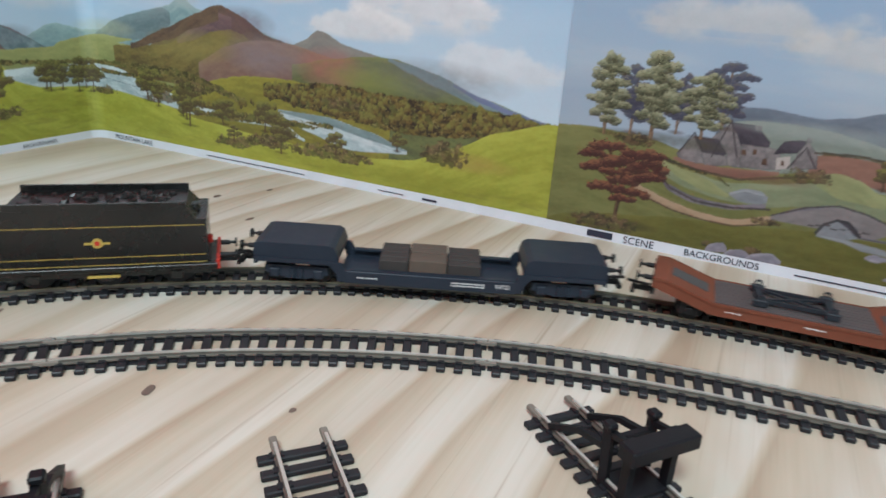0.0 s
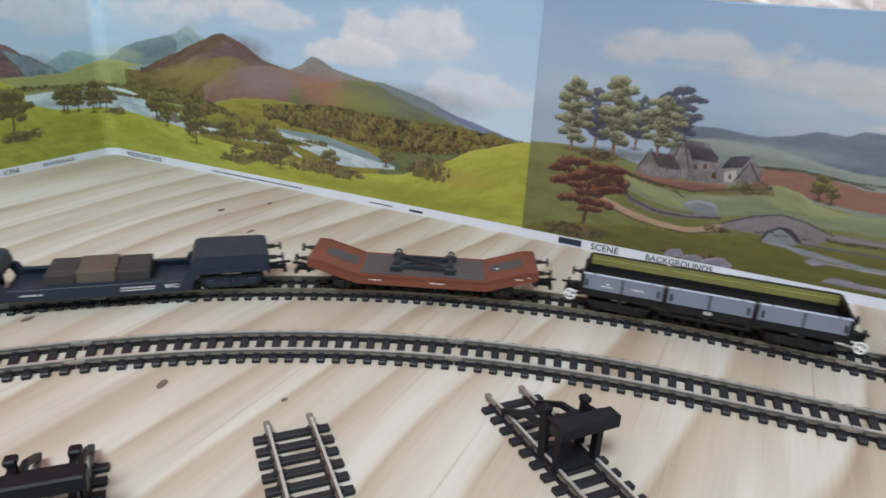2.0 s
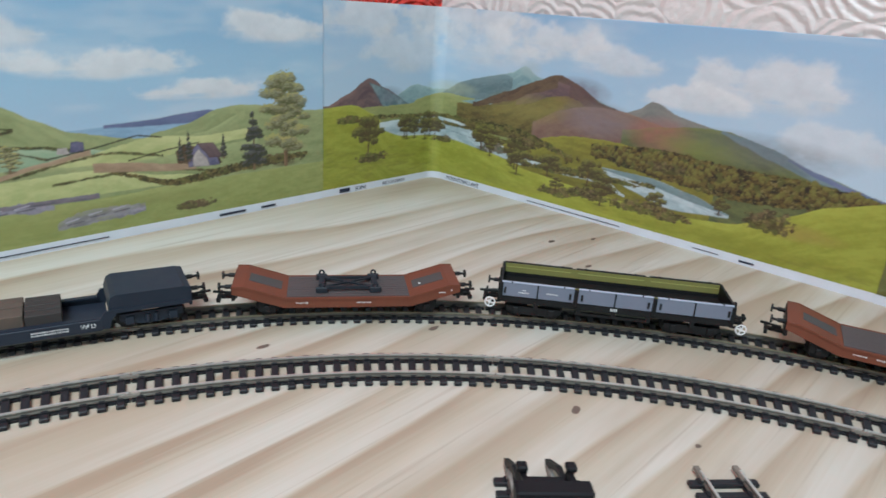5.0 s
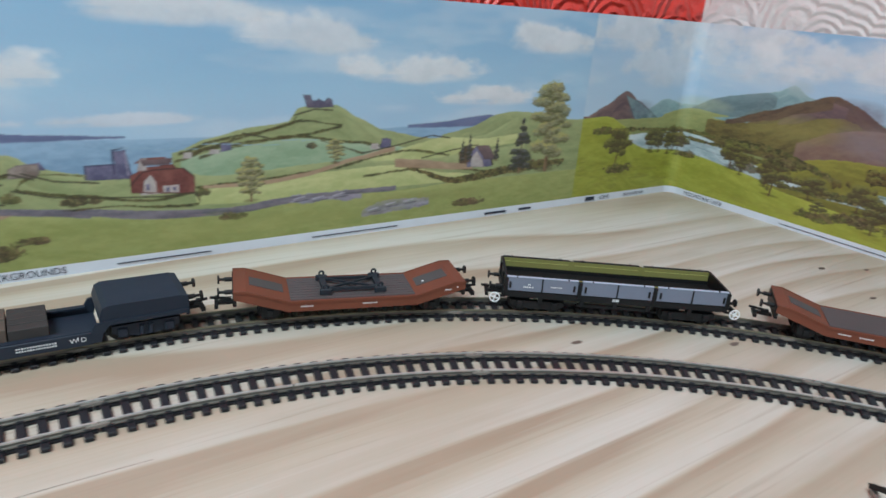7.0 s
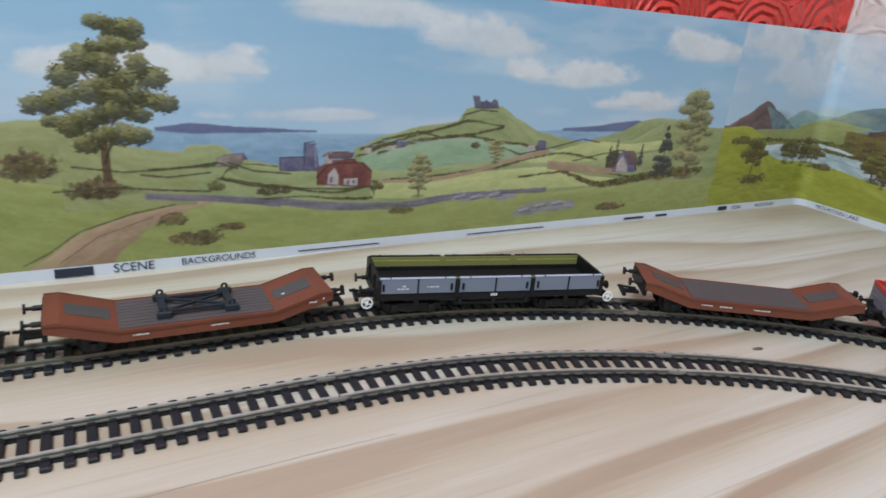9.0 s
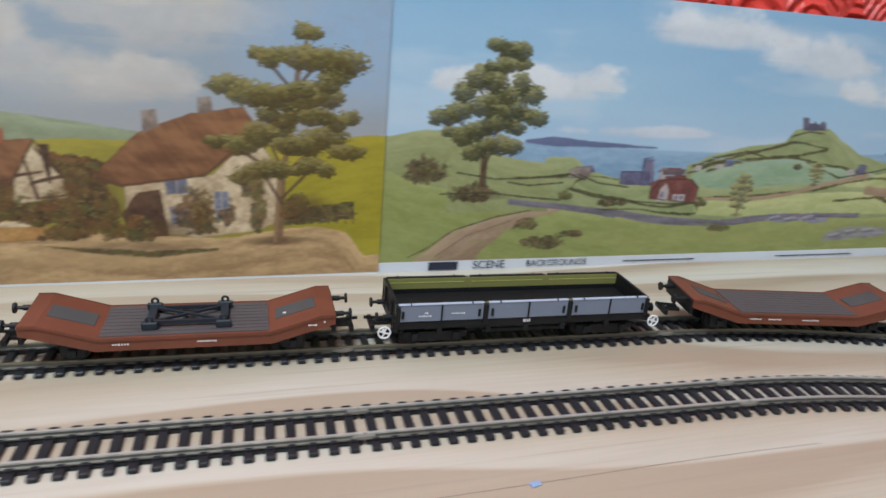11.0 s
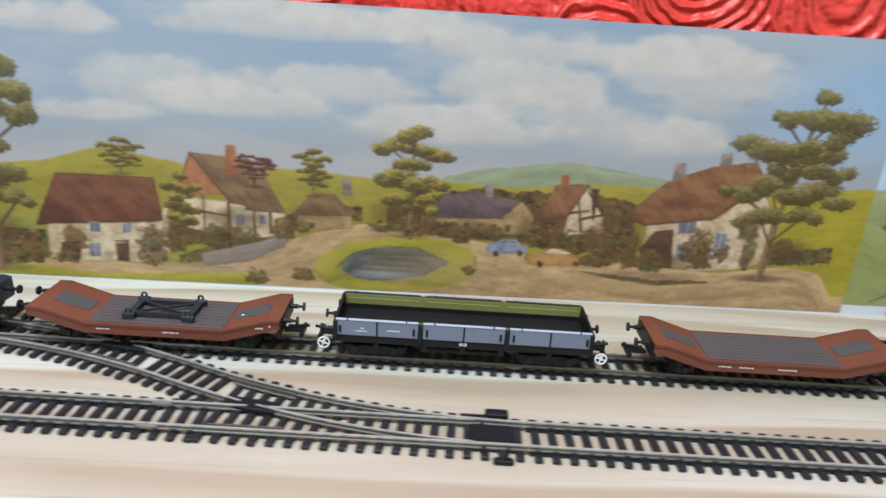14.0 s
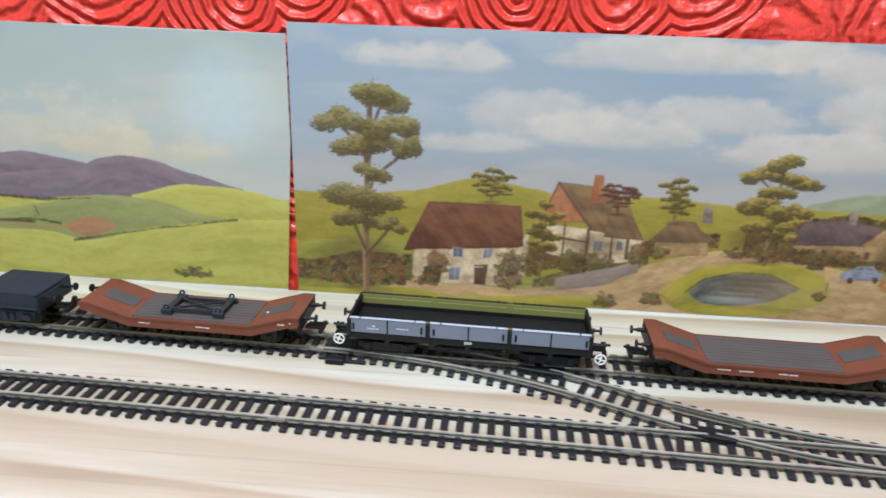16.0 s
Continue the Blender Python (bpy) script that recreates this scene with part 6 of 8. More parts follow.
def print_farm(sheet):
    band(sheet, 'printed_hill', 'farm_hill_blue', [(529, 89), (542, 97), (555, 98), (581, 96), (597, 98), (613, 103), (627, 102), (636, 106)], 40, 0.4)
    band(sheet, 'printed_hill', 'farm_hill_blue', [(585, 94), (605, 97), (617, 95), (638, 95)], 40, 0.4)
    band(sheet, 'printed_hill', 'farm_hill_pale', [(534, 87), (547, 90), (565, 91), (586, 90), (605, 87), (624, 83), (641, 81)], 30, 0.4)
    band(sheet, 'printed_hill', 'farm_green', [(416, 69), (435, 73), (459, 74), (478, 73), (496, 71), (514, 67), (538, 63), (566, 62), (591, 66), (617, 60), (647, 56)], 2, 0.4)
    band(sheet, 'printed_field', 'farm_teal', [(501, 54), (521, 55), (540, 52), (563, 55), (584, 59), (605, 60), (634, 56), (647, 57)], [(501, 51), (522, 44), (542, 41), (565, 41), (587, 45), (608, 44), (637, 45), (650, 45)], 0.5)
    band(sheet, 'printed_field', 'farm_brown', [(582, 75), (593, 77), (606, 77), (625, 75), (644, 72)], [(584, 65), (595, 65), (609, 63), (628, 60), (647, 59)], 0.4)
    band(sheet, 'printed_field', 'farm_field', [(588, 65), (599, 67), (609, 65), (621, 59), (638, 55)], [(589, 58), (602, 53), (612, 52), (623, 51), (639, 54)], 0.4)
    band(sheet, 'printed_field', 'farm_field', [(502, 60), (516, 56), (530, 52), (544, 45)], [(502, 57), (517, 49), (532, 44), (545, 43)], 0.4)
    band(sheet, 'printed_stream', 'stream_grey', [(544, 46), (552, 50), (561, 50), (566, 47)], [(544, 45), (551, 42), (562, 42), (567, 44)], 0.2)
    band(sheet, 'printed_wall', 'stone_wall', [(499, 54), (509, 45), (526, 40), (546, 39), (566, 43)], [(500, 51), (510, 41), (526, 36), (546, 36), (566, 40)], 0.4)
    band(sheet, 'printed_path', 'track_brown', [(486, 44), (496, 40), (511, 35), (529, 31), (547, 30), (573, 37)], [(486, 40), (496, 35), (511, 30), (530, 27), (548, 26), (574, 33)], 0.5)
    band(sheet, 'printed_hill', 'farm_lawn', [(422, 3), (447, 14), (482, 20), (521, 25), (554, 27), (590, 31), (622, 32), (653, 34)], 2, 0.4)
    band(sheet, 'printed_bridge', 'farm_stone', [(569, 36), (586, 44), (603, 48), (617, 46), (633, 41)], [(570, 34), (588, 34), (596, 34), (605, 39), (620, 32), (634, 38)], 0.3)
    band(sheet, 'printed_parapet', 'stone_wall', [(569, 37), (586, 45), (603, 49), (616, 47), (632, 42)], [(569, 36), (586, 43), (603, 48), (617, 46), (633, 41)], 0.2)
    band(sheet, 'printed_arch', 'stream_grey', [(595, 32), (598, 37), (604, 40), (609, 40), (617, 33)], [(595, 29), (600, 29), (606, 29), (611, 30), (617, 32)], 0.1)
    band(sheet, 'printed_arch', 'farm_roof', [(603, 41), (609, 41), (614, 38), (618, 33)], [(604, 40), (610, 37), (615, 33), (619, 32)], 0.1)
    band(sheet, 'printed_stream', 'stream_grey', [(597, 30), (607, 30), (622, 29), (638, 27), (655, 25)], [(597, 29), (609, 28), (621, 25), (637, 24), (656, 22)], 0.3)
    band(sheet, 'printed_hedge', 'hedge', [(630, 39), (642, 38), (652, 39)], [(631, 37), (643, 36), (652, 37)], 0.9)
    band(sheet, 'printed_hedge', 'hedge', [(587, 78), (607, 78), (622, 77), (637, 76)], [(587, 76), (608, 77), (622, 75), (638, 75)], 0.9)
    band(sheet, 'printed_hedge', 'hedge', [(500, 63), (515, 60), (532, 58), (545, 50)], [(500, 60), (516, 56), (533, 54), (546, 48)], 0.7)
    band(sheet, 'printed_shade', 'hedge', [(450, 15), (470, 14), (494, 17)], [(450, 12), (470, 9), (495, 10)], 0.9)
    flat(sheet, 'printed_barn', 'farm_stone', [(510, 65), (514, 72), (518, 77), (522, 74), (527, 61), (513, 60)])
    flat(sheet, 'printed_roof', 'farm_roof', [(518, 77), (532, 77), (538, 69), (537, 67), (524, 68)])
    flat(sheet, 'printed_barn', 'farm_stone', [(524, 68), (538, 68), (540, 62), (527, 60)])
    flat(sheet, 'printed_farmhouse', 'farm_stone', [(528, 77), (537, 88), (542, 82), (545, 75), (547, 62), (540, 62), (538, 69), (532, 77)])
    flat(sheet, 'printed_roof', 'farm_roof', [(537, 88), (552, 88), (560, 79), (560, 76), (545, 75), (541, 82)])
    flat(sheet, 'printed_farmhouse', 'farm_stone', [(545, 76), (560, 76), (566, 76), (569, 64), (547, 62)])
    flat(sheet, 'printed_front', 'pale_wall', [(565, 71), (572, 73), (573, 66), (566, 64)])
    flat(sheet, 'printed_roof', 'farm_roof', [(563, 73), (567, 81), (579, 83), (575, 75)])
    flat(sheet, 'printed_gable', 'farm_stone', [(573, 65), (575, 75), (579, 83), (585, 76), (587, 68)])
    flat(sheet, 'printed_chimney', 'farm_stone', [(551, 85), (550, 88), (554, 88), (554, 85)])
    flat(sheet, 'printed_chimney', 'farm_stone', [(578, 82), (578, 85), (580, 85), (581, 82)])
    band(sheet, 'printed_wall', 'farm_brown', [(508, 63), (522, 61), (542, 61), (568, 63)], [(509, 61), (523, 57), (543, 55), (569, 61)], 0.5)
    flat(sheet, 'printed_window', 'door_brown', [(546, 70), (546, 73), (548, 73), (549, 70)])
    flat(sheet, 'printed_window', 'door_brown', [(552, 71), (552, 74), (554, 74), (554, 71)])
    flat(sheet, 'printed_window', 'door_brown', [(558, 66), (558, 69), (560, 70), (561, 66)])
    flat(sheet, 'printed_window', 'door_brown', [(568, 67), (568, 70), (569, 70), (570, 67)])
    stroke(sheet, (0.06, 0.05, 0.05), 1.3, [(500, 53), (510, 43), (526, 37.5), (546, 37), (568, 40)])
    stroke(sheet, (0.09, 0.055, 0.04), 1.0, [(486, 39), (498, 34), (514, 29), (532, 26.5), (550, 26), (574, 32)])
    stroke(sheet, (0.05, 0.045, 0.03), 1.4, [(500, 61), (516, 58), (533, 56), (548, 55), (570, 60), (590, 63)])
    stroke(sheet, (0.06, 0.05, 0.035), 1.2, [(584, 77), (606, 78.5), (626, 76.5), (648, 73)])
    stroke(sheet, (0.06, 0.055, 0.055), 1.0, [(570, 37), (587, 45), (603, 49), (618, 46.5), (634, 41)])
    stroke(sheet, (0.04, 0.04, 0.045), 1.6, [(595, 31), (598, 37), (604, 40.5), (610, 40), (617, 33)])
    stroke(sheet, (0.34, 0.37, 0.39), 1.2, [(545, 46), (553, 49), (563, 48)])
    for k in range(8):
        stroke(sheet, (0.05, 0.045, 0.05), 0.8, [(590 + 4 * k, 35 + 0.8 * (k % 3)), (593 + 4 * k, 35 + 0.8 * (k % 3))])
    glaze(sheet, 478, 14, 34, 4, (0.06, 0.055, 0.02), 0.8)
    glaze(sheet, 500, 72, 46, 5, (0.07, 0.07, 0.03), 0.7)
    glaze(sheet, 556, 58, 34, 4, (0.16, 0.08, 0.06), 0.6)
    glaze(sheet, 590, 88, 60, 6, (0.34, 0.40, 0.38), 0.5)
    for x in (518, 537, 579):
        stroke(sheet, (0.05, 0.045, 0.05), 0.9, [(x - 7, 66), (x, 79 if x != 537 else 89), (x + 7, 68)])
    print_tree(sheet, 480, 73, 40, 21, 'blue')
    print_tree(sheet, 507, 77, 34, 21, 'blue')
    print_tree(sheet, 532, 83, 39, 29, 'blue')
    print_tree(sheet, 464, 71, 48, 28, 'grey')
    print_tree(sheet, 493, 71, 53, 30, 'grey')
    print_tree(sheet, 522, 76, 38, 33, 'grey')
    print_tree(sheet, 479, 13, 56, 56, 'red')
    bush(sheet, 'printed_bush', 'bush', 449, 494, 7, 20)
    band(sheet, 'printed_shade', 'hedge', [(465, 73), (482, 71), (496, 70)], [(465, 70), (482, 67), (496, 68)], 0.6)
    print_tree(sheet, 621, 61, 16, 12, 'brown')
    print_tree(sheet, 628, 60, 11, 8, 'brown')
    bush(sheet, 'printed_bush', 'bush', 473, 496, 66, 74)
    bush(sheet, 'printed_bush', 'bush', 535, 542, 10, 15)
    bush(sheet, 'printed_bush', 'bush', 557, 571, 10, 15)
    bush(sheet, 'printed_bush', 'bush', 570, 596, 59, 68)
    bush(sheet, 'printed_bush', 'bush', 558, 576, 30, 35)
    band(sheet, 'printed_rocks', 'rocks', [(537, 8), (540, 12), (547, 14), (550, 11)], [(537, 6), (541, 7), (548, 8), (551, 9)], 0.5)
    band(sheet, 'printed_rocks', 'rocks', [(548, 7), (552, 11), (559, 12), (563, 10)], [(548, 6), (553, 5), (560, 6), (564, 8)], 0.5)
    band(sheet, 'printed_rocks', 'rocks', [(560, 6), (565, 11), (575, 13), (581, 10)], [(561, 4), (567, 4), (577, 5), (581, 8)], 0.5)
    band(sheet, 'printed_rocks', 'rocks', [(634, 11), (640, 14), (648, 14), (657, 13)], [(635, 10), (641, 10), (649, 10), (658, 10)], 0.5)
    band(sheet, 'printed_rocks', 'rocks', [(622, 22), (627, 24), (635, 23)], [(622, 21), (628, 20), (635, 22)], 0.5)
    tufts(sheet, 432, 655, 8, -1, 'mid_olive', 120)


# the clouds nearest the corner also paint in the satin paper's sheen
SKY_MOUNTAIN = ((0.31, 0.47, 0.65), (0.52, 0.62, 0.71), [(20, 165, 80, 30), (130, 150, 60, 20), (200, 140, 50, 14), (330, 132, 60, 22), (280, 118, 50, 12), (385, 100, 40, 16), (-40, 128, 60, 24), (60, 138, 70, 20), (-110, 158, 60, 20)], (0.71, 0.71, 0.72))
# raised blues and the right-hand cloud take in glare on the card
SKY_COAST = ((0.27, 0.455, 0.645), (0.45, 0.62, 0.74), [(-640, 120, 70, 12), (-420, 146, 52, 14), (-340, 124, 58, 12), (-260, 104, 55, 9), (-520, 160, 60, 14), (-560, 94, 50, 5), (-200, 150, 50, 14)], (0.78, 0.78, 0.77))
SKY_VILLAGE = ((0.25, 0.335, 0.44), (0.39, 0.42, 0.44), [(-1190, 125, 50, 14), (-1040, 168, 60, 9), (-1140, 118, 50, 12), (-1110, 165, 80, 12), (-970, 160, 70, 12), (-930, 120, 60, 16), (-870, 110, 45, 14), (-880, 158, 60, 12), (-1010, 110, 60, 14), (-1230, 110, 40, 8), (-860, 140, 60, 22), (-1250, 160, 50, 10), (-1080, 130, 60, 12), (-960, 135, 60, 14)], (0.57, 0.54, 0.50))
SKY_HILLS = ((0.34, 0.39, 0.39), (0.46, 0.50, 0.48), [(-1530, 104, 90, 22), (-1440, 94, 60, 12)], (0.60, 0.55, 0.42))
# blues lifted partly for the glare at this sheet's left end
SKY_FARM = ((0.27, 0.39, 0.55), (0.40, 0.49, 0.57), [(600, 130, 60, 12), (540, 138, 60, 14), (660, 122, 50, 12), (700, 100, 80, 10)], (0.58, 0.59, 0.57))
mountain = paper("backdrop_mountain", -156, 436, SKY_MOUNTAIN, "satin paper backdrop printed with a mountain lake, bent round the corner", TOP, 176, 0.0)
coast = paper("backdrop_coast", -739, -152, SKY_COAST, "satin paper backdrop printed with a coast and castle hill", 178, TOP, 0.0008, BORDER, (0.96, 0.92, 0.95))
village = paper("backdrop_village", -1341, -737, SKY_VILLAGE, "satin paper backdrop printed with a thatched village and pond", 179, 179, 0.0018, 1.2, (0.95, 0.87, 0.83))
hills = paper("backdrop_hills", -1960, -1342.5, SKY_HILLS, "satin paper backdrop printed with purple hills and fields", 176, 172, 0.0, 1.2, (0.95, 0.92, 0.90))
# the tint darkens the farm inks to stand in for dimmer light here
farm = paper("backdrop_farm", 434, 1046, SKY_FARM, "satin paper backdrop printed with a stone farm and bridge", 174, 168, 0.0008, BORDER, (0.82, 0.80, 0.82))
farm["open"], hills["shut"] = 610, -1500
print_mountain(mountain)
print_coast(coast)
print_village(village)
print_hills(hills)
print_farm(farm)
for sheet, words in ((mountain, "painted mountains, lake and bright lawn under cloud"), (coast, "painted coast with castle hill, fields and sea"), (village, "painted thatched village, pond and cloudy sky"),
                     (hills, "painted purple hills and yellow fields"), (farm, "painted stone farm, bridge and red tree")):
    sheet_words[sheet.name] = words
    print_picture(sheet)
# the free edge of the hills sheet leans away at its foot and leaves a thin wedge of wall
for ob in hills.children:
    for v in ob.data.vertices:
        if v.co.x > -1.357:
            v.co.x -= 0.0065 * max(0.0, (0.105 - v.co.z) / 0.105) * (v.co.x + 1.357) / 0.0145
margin_text(mountain, "MOUNTAIN LAKE", 44, 3.4, 0.0058)
margin_text(coast, "SCENE", -662, 3.4, 0.0078, 0.0017)
margin_text(coast, "BACKGROUNDS", -612, 3.4, 0.0062, 0.0017)
margin_text(mountain, "SCENE", -105, 3.2, 0.0050)
margin_text(mountain, "BACKGROUNDS", -60, 3.2, 0.0042)
margin_text(farm, "SCENE", 497, 3.4, 0.0068, 0.0017)
margin_text(farm, "BACKGROUNDS", 548, 3.4, 0.0060, 0.0017)
for sheet, u0, u1, z0, z1 in ((mountain, -132, -119, 1.5, 5.5), (coast, -704, -684, 0.8, 6.4), (farm, 463, 480, 1.5, 6), (coast, -560, -500, 2.6, 3.4), (coast, -425, -350, 2.6, 3.4), (coast, -260, -235, 2, 4),
                              (coast, -220, -205, 2, 4), (mountain, 130, 232, 2.8, 3.4), (mountain, 300, 322, 2.8, 3.4), (mountain, 338, 350, 2.2, 3.8), (farm, 590, 640, 2.6, 3.4)):
    uv_mesh("margin_print", [([(u0 / 1000, z0 / 1000), (u1 / 1000, z0 / 1000), (u1 / 1000, z1 / 1000), (u0 / 1000, z1 / 1000)], 0)], 0.0009 if sheet is mountain else 0.0017, ["letter_ink"], sheet)


scrap = part("paper_scrap", boxed(-0.0022, 0.0022, -0.0013, 0.0013, 0.0, 0.0009, 0.0003), "scrap_blue")
scrap.matrix_basis = pose(-0.720, -0.208, 0.0001, 0, 0, 12)
tagged(scrap, "tiny pale blue scrap lying on the bare board", "scrap")


# ---- track ----
LAST = {R_OUT: radians(88), R_IN: radians(83)}   # where each curve runs out into a straight


def line_place(radius, s):
    """A place and heading on a track: s metres from where the curve meets the straight, forwards along the back wall."""
    start = HUB + radius * OUTWARD
    if s >= 0:
        return start + ALONG * s, ALONG.copy()
    a = BEND - s / radius
    last = LAST[radius]
    if a <= last:
        return HUB + radius * Vector((math.sin(a), math.cos(a), 0)), Vector((-math.cos(a), math.sin(a), 0))
    way = Vector((-math.cos(last), math.sin(last), 0))
    return HUB + radius * Vector((math.sin(last), math.cos(last), 0)) - way * (a - last) * radius, way


def heading(d):
    return math.degrees(math.atan2(d.y, d.x))


SLEEPER = bpy.data.meshes.new("sleeper")
bm_ = boxed(-0.0019, 0.0019, -0.0151, 0.0151, 0.0, 0.0022, 0.0004)
for side in (-1, 1):
    box(bm_, -0.0013, 0.0013, side * 0.0087 - 0.0024, side * 0.0087 + 0.0024, 0.0021, 0.0029)
bm_.to_mesh(SLEEPER)
bm_.free()
SLEEPER.materials.append(MATS["sleeper_black"])
LONG_SLEEPERS = {}


def rail_mesh(bm, places, offset, z0=0.0022):
    """A bullhead rail swept along places (point, heading): foot, web and bright head."""
    shape = ((-0.0011, 0, 0), (-0.0011, 0.0005, 0), (-0.0004, 0.0008, 0), (-0.0004, 0.0018, 0), (-0.00055, 0.0020, 1), (-0.00055, 0.0027, 1), (0.00055, 0.0027, 1), (0.00055, 0.0020, 0), (0.0004, 0.0018, 0), (0.0004, 0.0008, 0), (0.0011, 0.0005, 0), (0.0011, 0, 0))
    rows = []
    for p, d in places:
        side = Vector((-d.y, d.x, 0))
        rows.append([bm.verts.new(p + side * (offset + y) + Vector((0, 0, z0 + z))) for y, z, _ in shape])
    n = len(shape)
    for a, b in zip(rows, rows[1:]):
        for i in range(n):
            fc = bm.faces.new((a[i], a[(i + 1) % n], b[(i + 1) % n], b[i]))
            fc.material_index = shape[i][2]
    bm.faces.new(rows[0])
    bm.faces.new(rows[-1][::-1])
    bmesh.ops.recalc_face_normals(bm, faces=bm.faces)
    return bm


GAUGE = 0.0087


def sleeper_at(parent, p, d, length=None):
    me = SLEEPER
    if length:
        key = round(length * 1000)
        if key not in LONG_SLEEPERS:
            m = bpy.data.meshes.new("sleeper")
            b = boxed(-0.0019, 0.0019, -key / 2000, key / 2000, 0.0, 0.0022, 0.0004)
            b.to_mesh(m)
            b.free()
            m.materials.append(MATS["sleeper_black"])
            LONG_SLEEPERS[key] = m
        me = LONG_SLEEPERS[key]
    ob = new("sleeper", me)
    ob.parent = parent
    ob.matrix_basis = pose(p.x, p.y, 0, 0, 0, heading(d))


def track_piece(places, label, webs=True, head="nickel_rail"):
    """One length of track: two rails with bright heads, and its sleepers. places run from end to end."""
    tr = thing("track_section", label, "model track", "track sections")
    for side in (-1, 1):
        part("rail", rail_mesh(bmesh.new(), places, side * GAUGE), ("rail_side", head), tr, "nickel rail with a bright head")
        b = bmesh.new()
        half = 0.0014
        rows = []
        for p, d in places:
            n = Vector((-d.y, d.x, 0))
            rows.append([b.verts.new(p + n * (side * GAUGE + y) + Vector((0, 0, z))) for y, z in ((-half, 0.0), (-half, 0.0012), (half, 0.0012), (half, 0.0))])
        for a, c in zip(rows, rows[1:]):
            for i in range(3):
                b.faces.new((a[i], a[i + 1], c[i + 1], c[i]))
        if webs:
            part("web_strip", b, "sleeper_black", tr)
        else:
            b.free()
    for p, d in (places[0], places[-1]):
        for side in (-1, 1):
            b = boxed(-0.0045, 0.0045, -0.0013, 0.0013, 0.0022, 0.0041, 0.0003)
            q = p + Vector((-d.y, d.x, 0)) * side * GAUGE
            b.transform(pose(q.x, q.y, 0, 0, 0, heading(d)))
            if p is places[0][0]:
                part("rail_joiner", b, "joiner_steel", tr, "dull metal rail joiner")
            else:
                b.free()
    total = sum((b[0] - a[0]).length for a, b in zip(places, places[1:]))
    count = round(total / 0.0077)
    for i in range(count):
        s = (i + 0.5) / count * (len(places) - 1)
        k = min(int(s), len(places) - 2)
        p = places[k][0].lerp(places[k + 1][0], s - k)
        sleeper_at(tr, p, (places[k][1] + places[k + 1][1]).normalized())
    return tr


def run(radius, s0, s1):
    n = 2 if s0 >= 0 else 14
    return [line_place(radius, s0 + (s1 - s0) * i / n) for i in range(n + 1)]


GAP = 0.0004
POINT_A = 0.375          # along the inner track, toe of its turnout
POINT_B = POINT_A + 2 * PIECE
for radius, what in ((R_OUT, "outer"), (R_IN, "inner")):
    for k in range(-4, 0):
        track_piece(run(radius, k * TURN * radius + GAP, (k + 1) * TURN * radius - GAP), "curved black-sleepered model track with nickel rails", head="old_rail" if radius == R_OUT else "nickel_rail")
    end = -4 * TURN * radius
    track_piece([line_place(radius, end - PIECE * i / 4) for i in range(5)][::-1], "straight black-sleepered model track with nickel rails")
    track_piece([line_place(radius, end - PIECE - PIECE * i / 4) for i in range(5)][::-1], "straight black-sleepered model track with nickel rails")
START = {R_IN: [(0, 0.178), (0.178, POINT_A), (POINT_A + PIECE, POINT_A + 2 * PIECE), (POINT_A + 2 * PIECE, POINT_A + 3 * PIECE), (POINT_A + 3 * PIECE, POINT_A + 4 * PIECE), (POINT_A + 4 * PIECE, POINT_A + 5 * PIECE)],
         R_OUT: [(0, 0.178), (0.178, POINT_A), (POINT_A, POINT_A + PIECE), (POINT_B, POINT_B + PIECE), (POINT_B + PIECE, POINT_B + 2 * PIECE), (POINT_B + 2 * PIECE, POINT_B + 3 * PIECE)]}
for radius, spans in START.items():
    for a, b in spans:
        track_piece(run(radius, a + GAP, b - GAP), "straight black-sleepered model track with nickel rails", head="old_rail" if radius == R_OUT else "nickel_rail")


